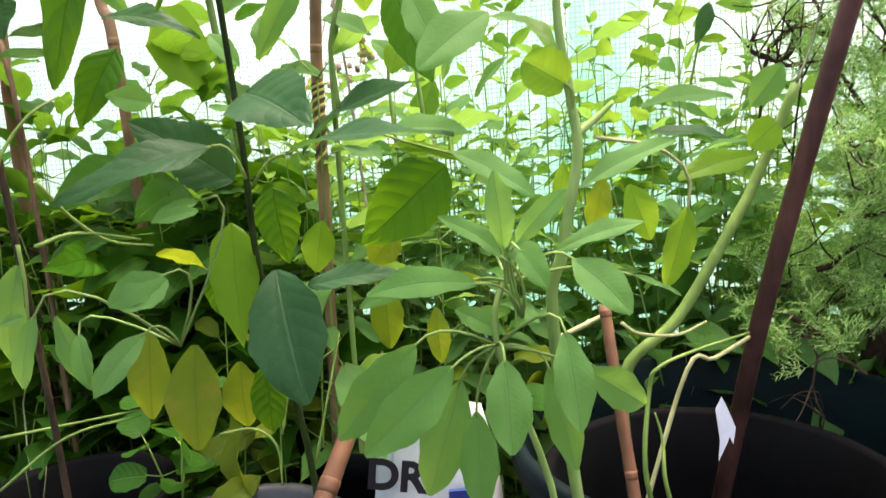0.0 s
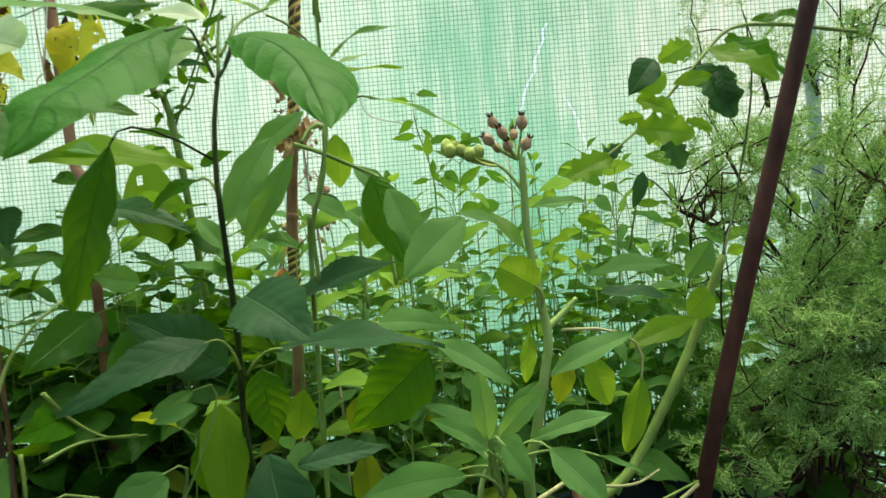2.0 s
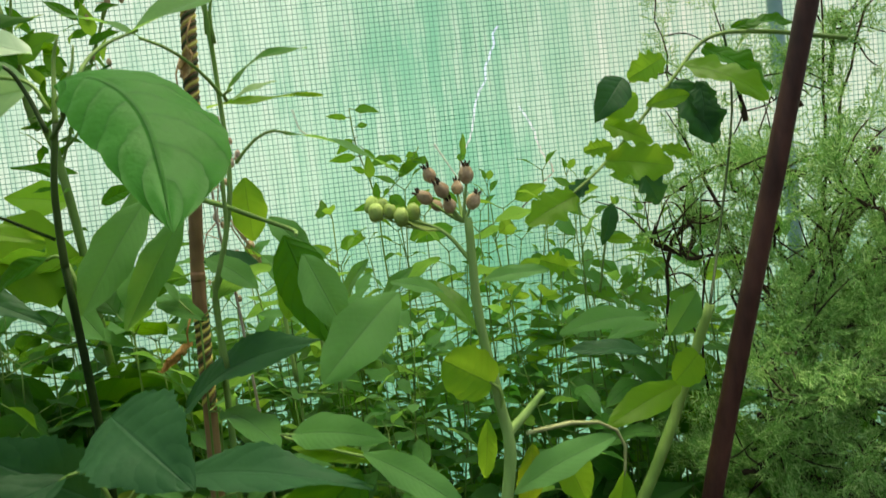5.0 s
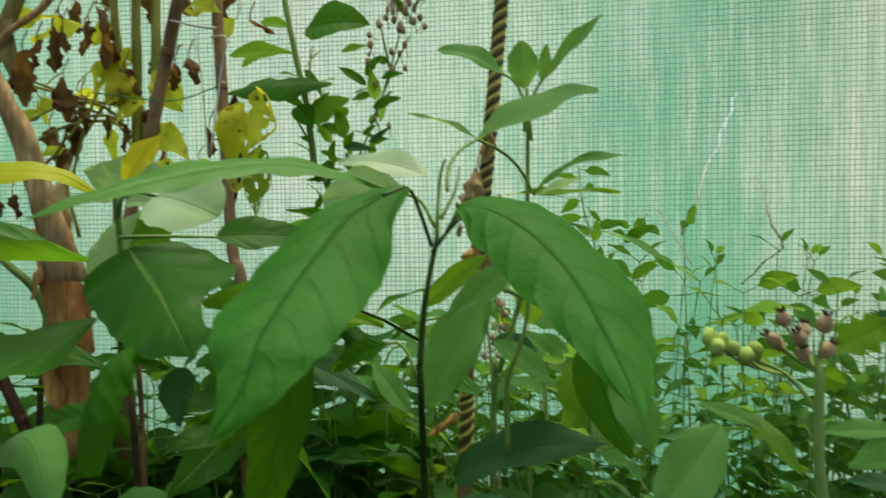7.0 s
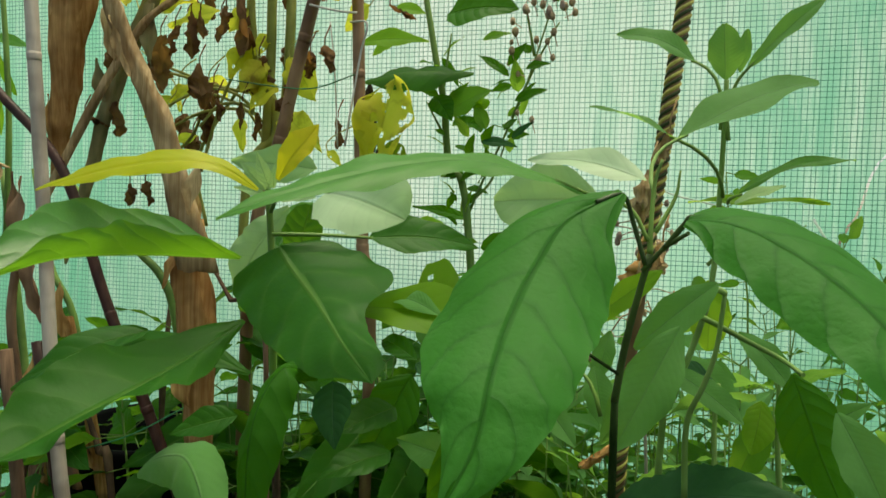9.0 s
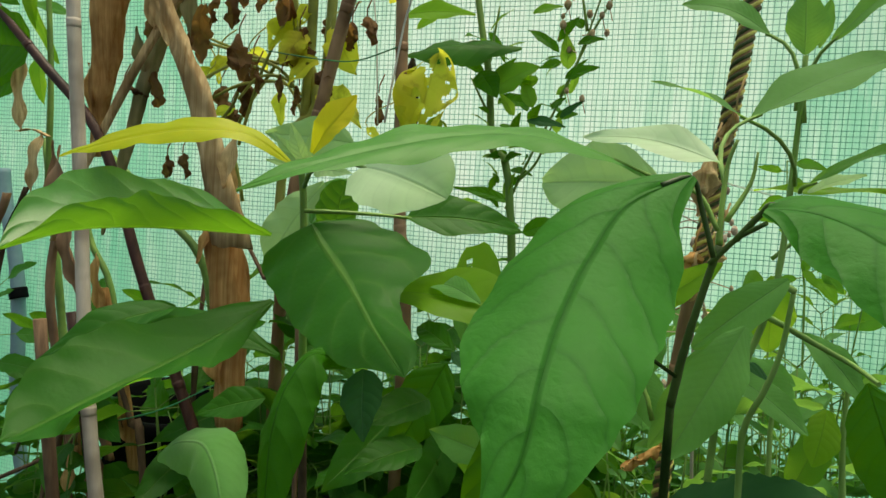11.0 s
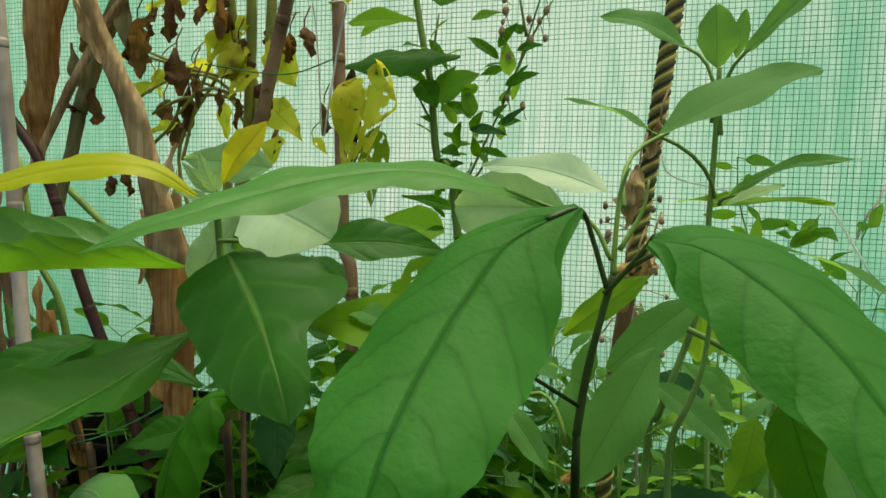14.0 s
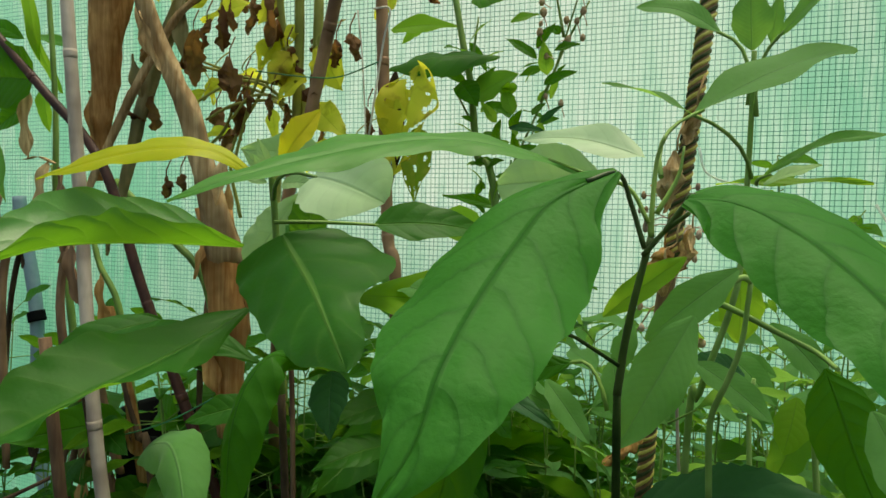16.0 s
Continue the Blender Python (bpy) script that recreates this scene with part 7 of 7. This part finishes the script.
scatter(leafy_weed(0.40, 0.100, 0.45, LEAF_OLIVE, "low shoot with fading olive leaves", 5, 7, "leafy_shoot", "el", -0.9), spots(6, -0.20, 0.45, 0.78, 0.98, 0.75, 1.0))
scatter(leafy_weed(0.44, 0.045, 0.55, LEAF_WEED, "low weed with small green leaves", 6, 10), spots(36, -0.95, 0.0, 0.86, 1.25, 0.85, 1.12))
# Round low weeds get the dark broad-leaf colour in place of deep shade.
scatter(leafy_weed(0.24, 0.045, 0.75, LEAF_BROAD, "low ground weed with small round leaves", 7, 8, "weed", "ro", joined=True), spots(40, -0.95, 0.1, 0.72, 1.2, 0.75, 1.25))
scatter(leafy_weed(0.46, 0.105, 0.42, LEAF_DARK, "low leafy shoot with dark green leaves", 8, 8, "leafy_shoot", "ov", -0.4), spots(24, -0.60, -0.05, 0.88, 1.08, 0.85, 1.18))
scatter(leafy_weed(0.58, 0.110, 0.42, LEAF_BROAD, "leafy shoot with dark green leaves", 11, 9, "leafy_shoot", "ov", -0.5), spots(26, -0.45, -0.05, 0.92, 1.12, 0.85, 1.06))
scatter(leafy_weed(0.50, 0.080, 0.50, LEAF_BROAD, "upright weed with dark green leaves", 12, 10), spots(26, -0.95, -0.2, 0.88, 1.15, 0.92, 1.14))
scatter(leafy_weed(0.56, 0.070, 0.40, LEAF_SAGE, "sage shoot with narrow felted leaves", 13, 10, "sage_shoot", "el"), spots(20, -0.12, 0.34, 0.86, 1.12, 0.85, 1.1))
scatter(leafy_weed(0.64, 0.060, 0.42, LEAF_WEED, "tall weed with broad green leaves against the film", 35, 11, joined=True), spots(3, 0.22, 0.36, 1.24, 1.29, 1.0, 1.12))
# These two low weeds also carry the shade near the ground as dark colour.
scatter(leafy_weed(0.28, 0.075, 0.62, LEAF_BROAD, "low weed at the film's foot, its leaves coloured dark for shade", 31, 9, "weed", "ov", joined=True), spots(44, -0.15, 0.85, 0.98, 1.27, 0.8, 1.25))
scatter(leafy_weed(0.22, 0.050, 0.70, LEAF_BROAD, "low weed with small round leaves in the bed", 32, 8, "weed", "ro", joined=True), spots(9, -0.30, 0.20, 0.90, 1.15, 0.5, 0.9))
scatter(grass_tuft(9), spots(10, -0.4, 0.6, 0.8, 1.25, 0.8, 1.3))
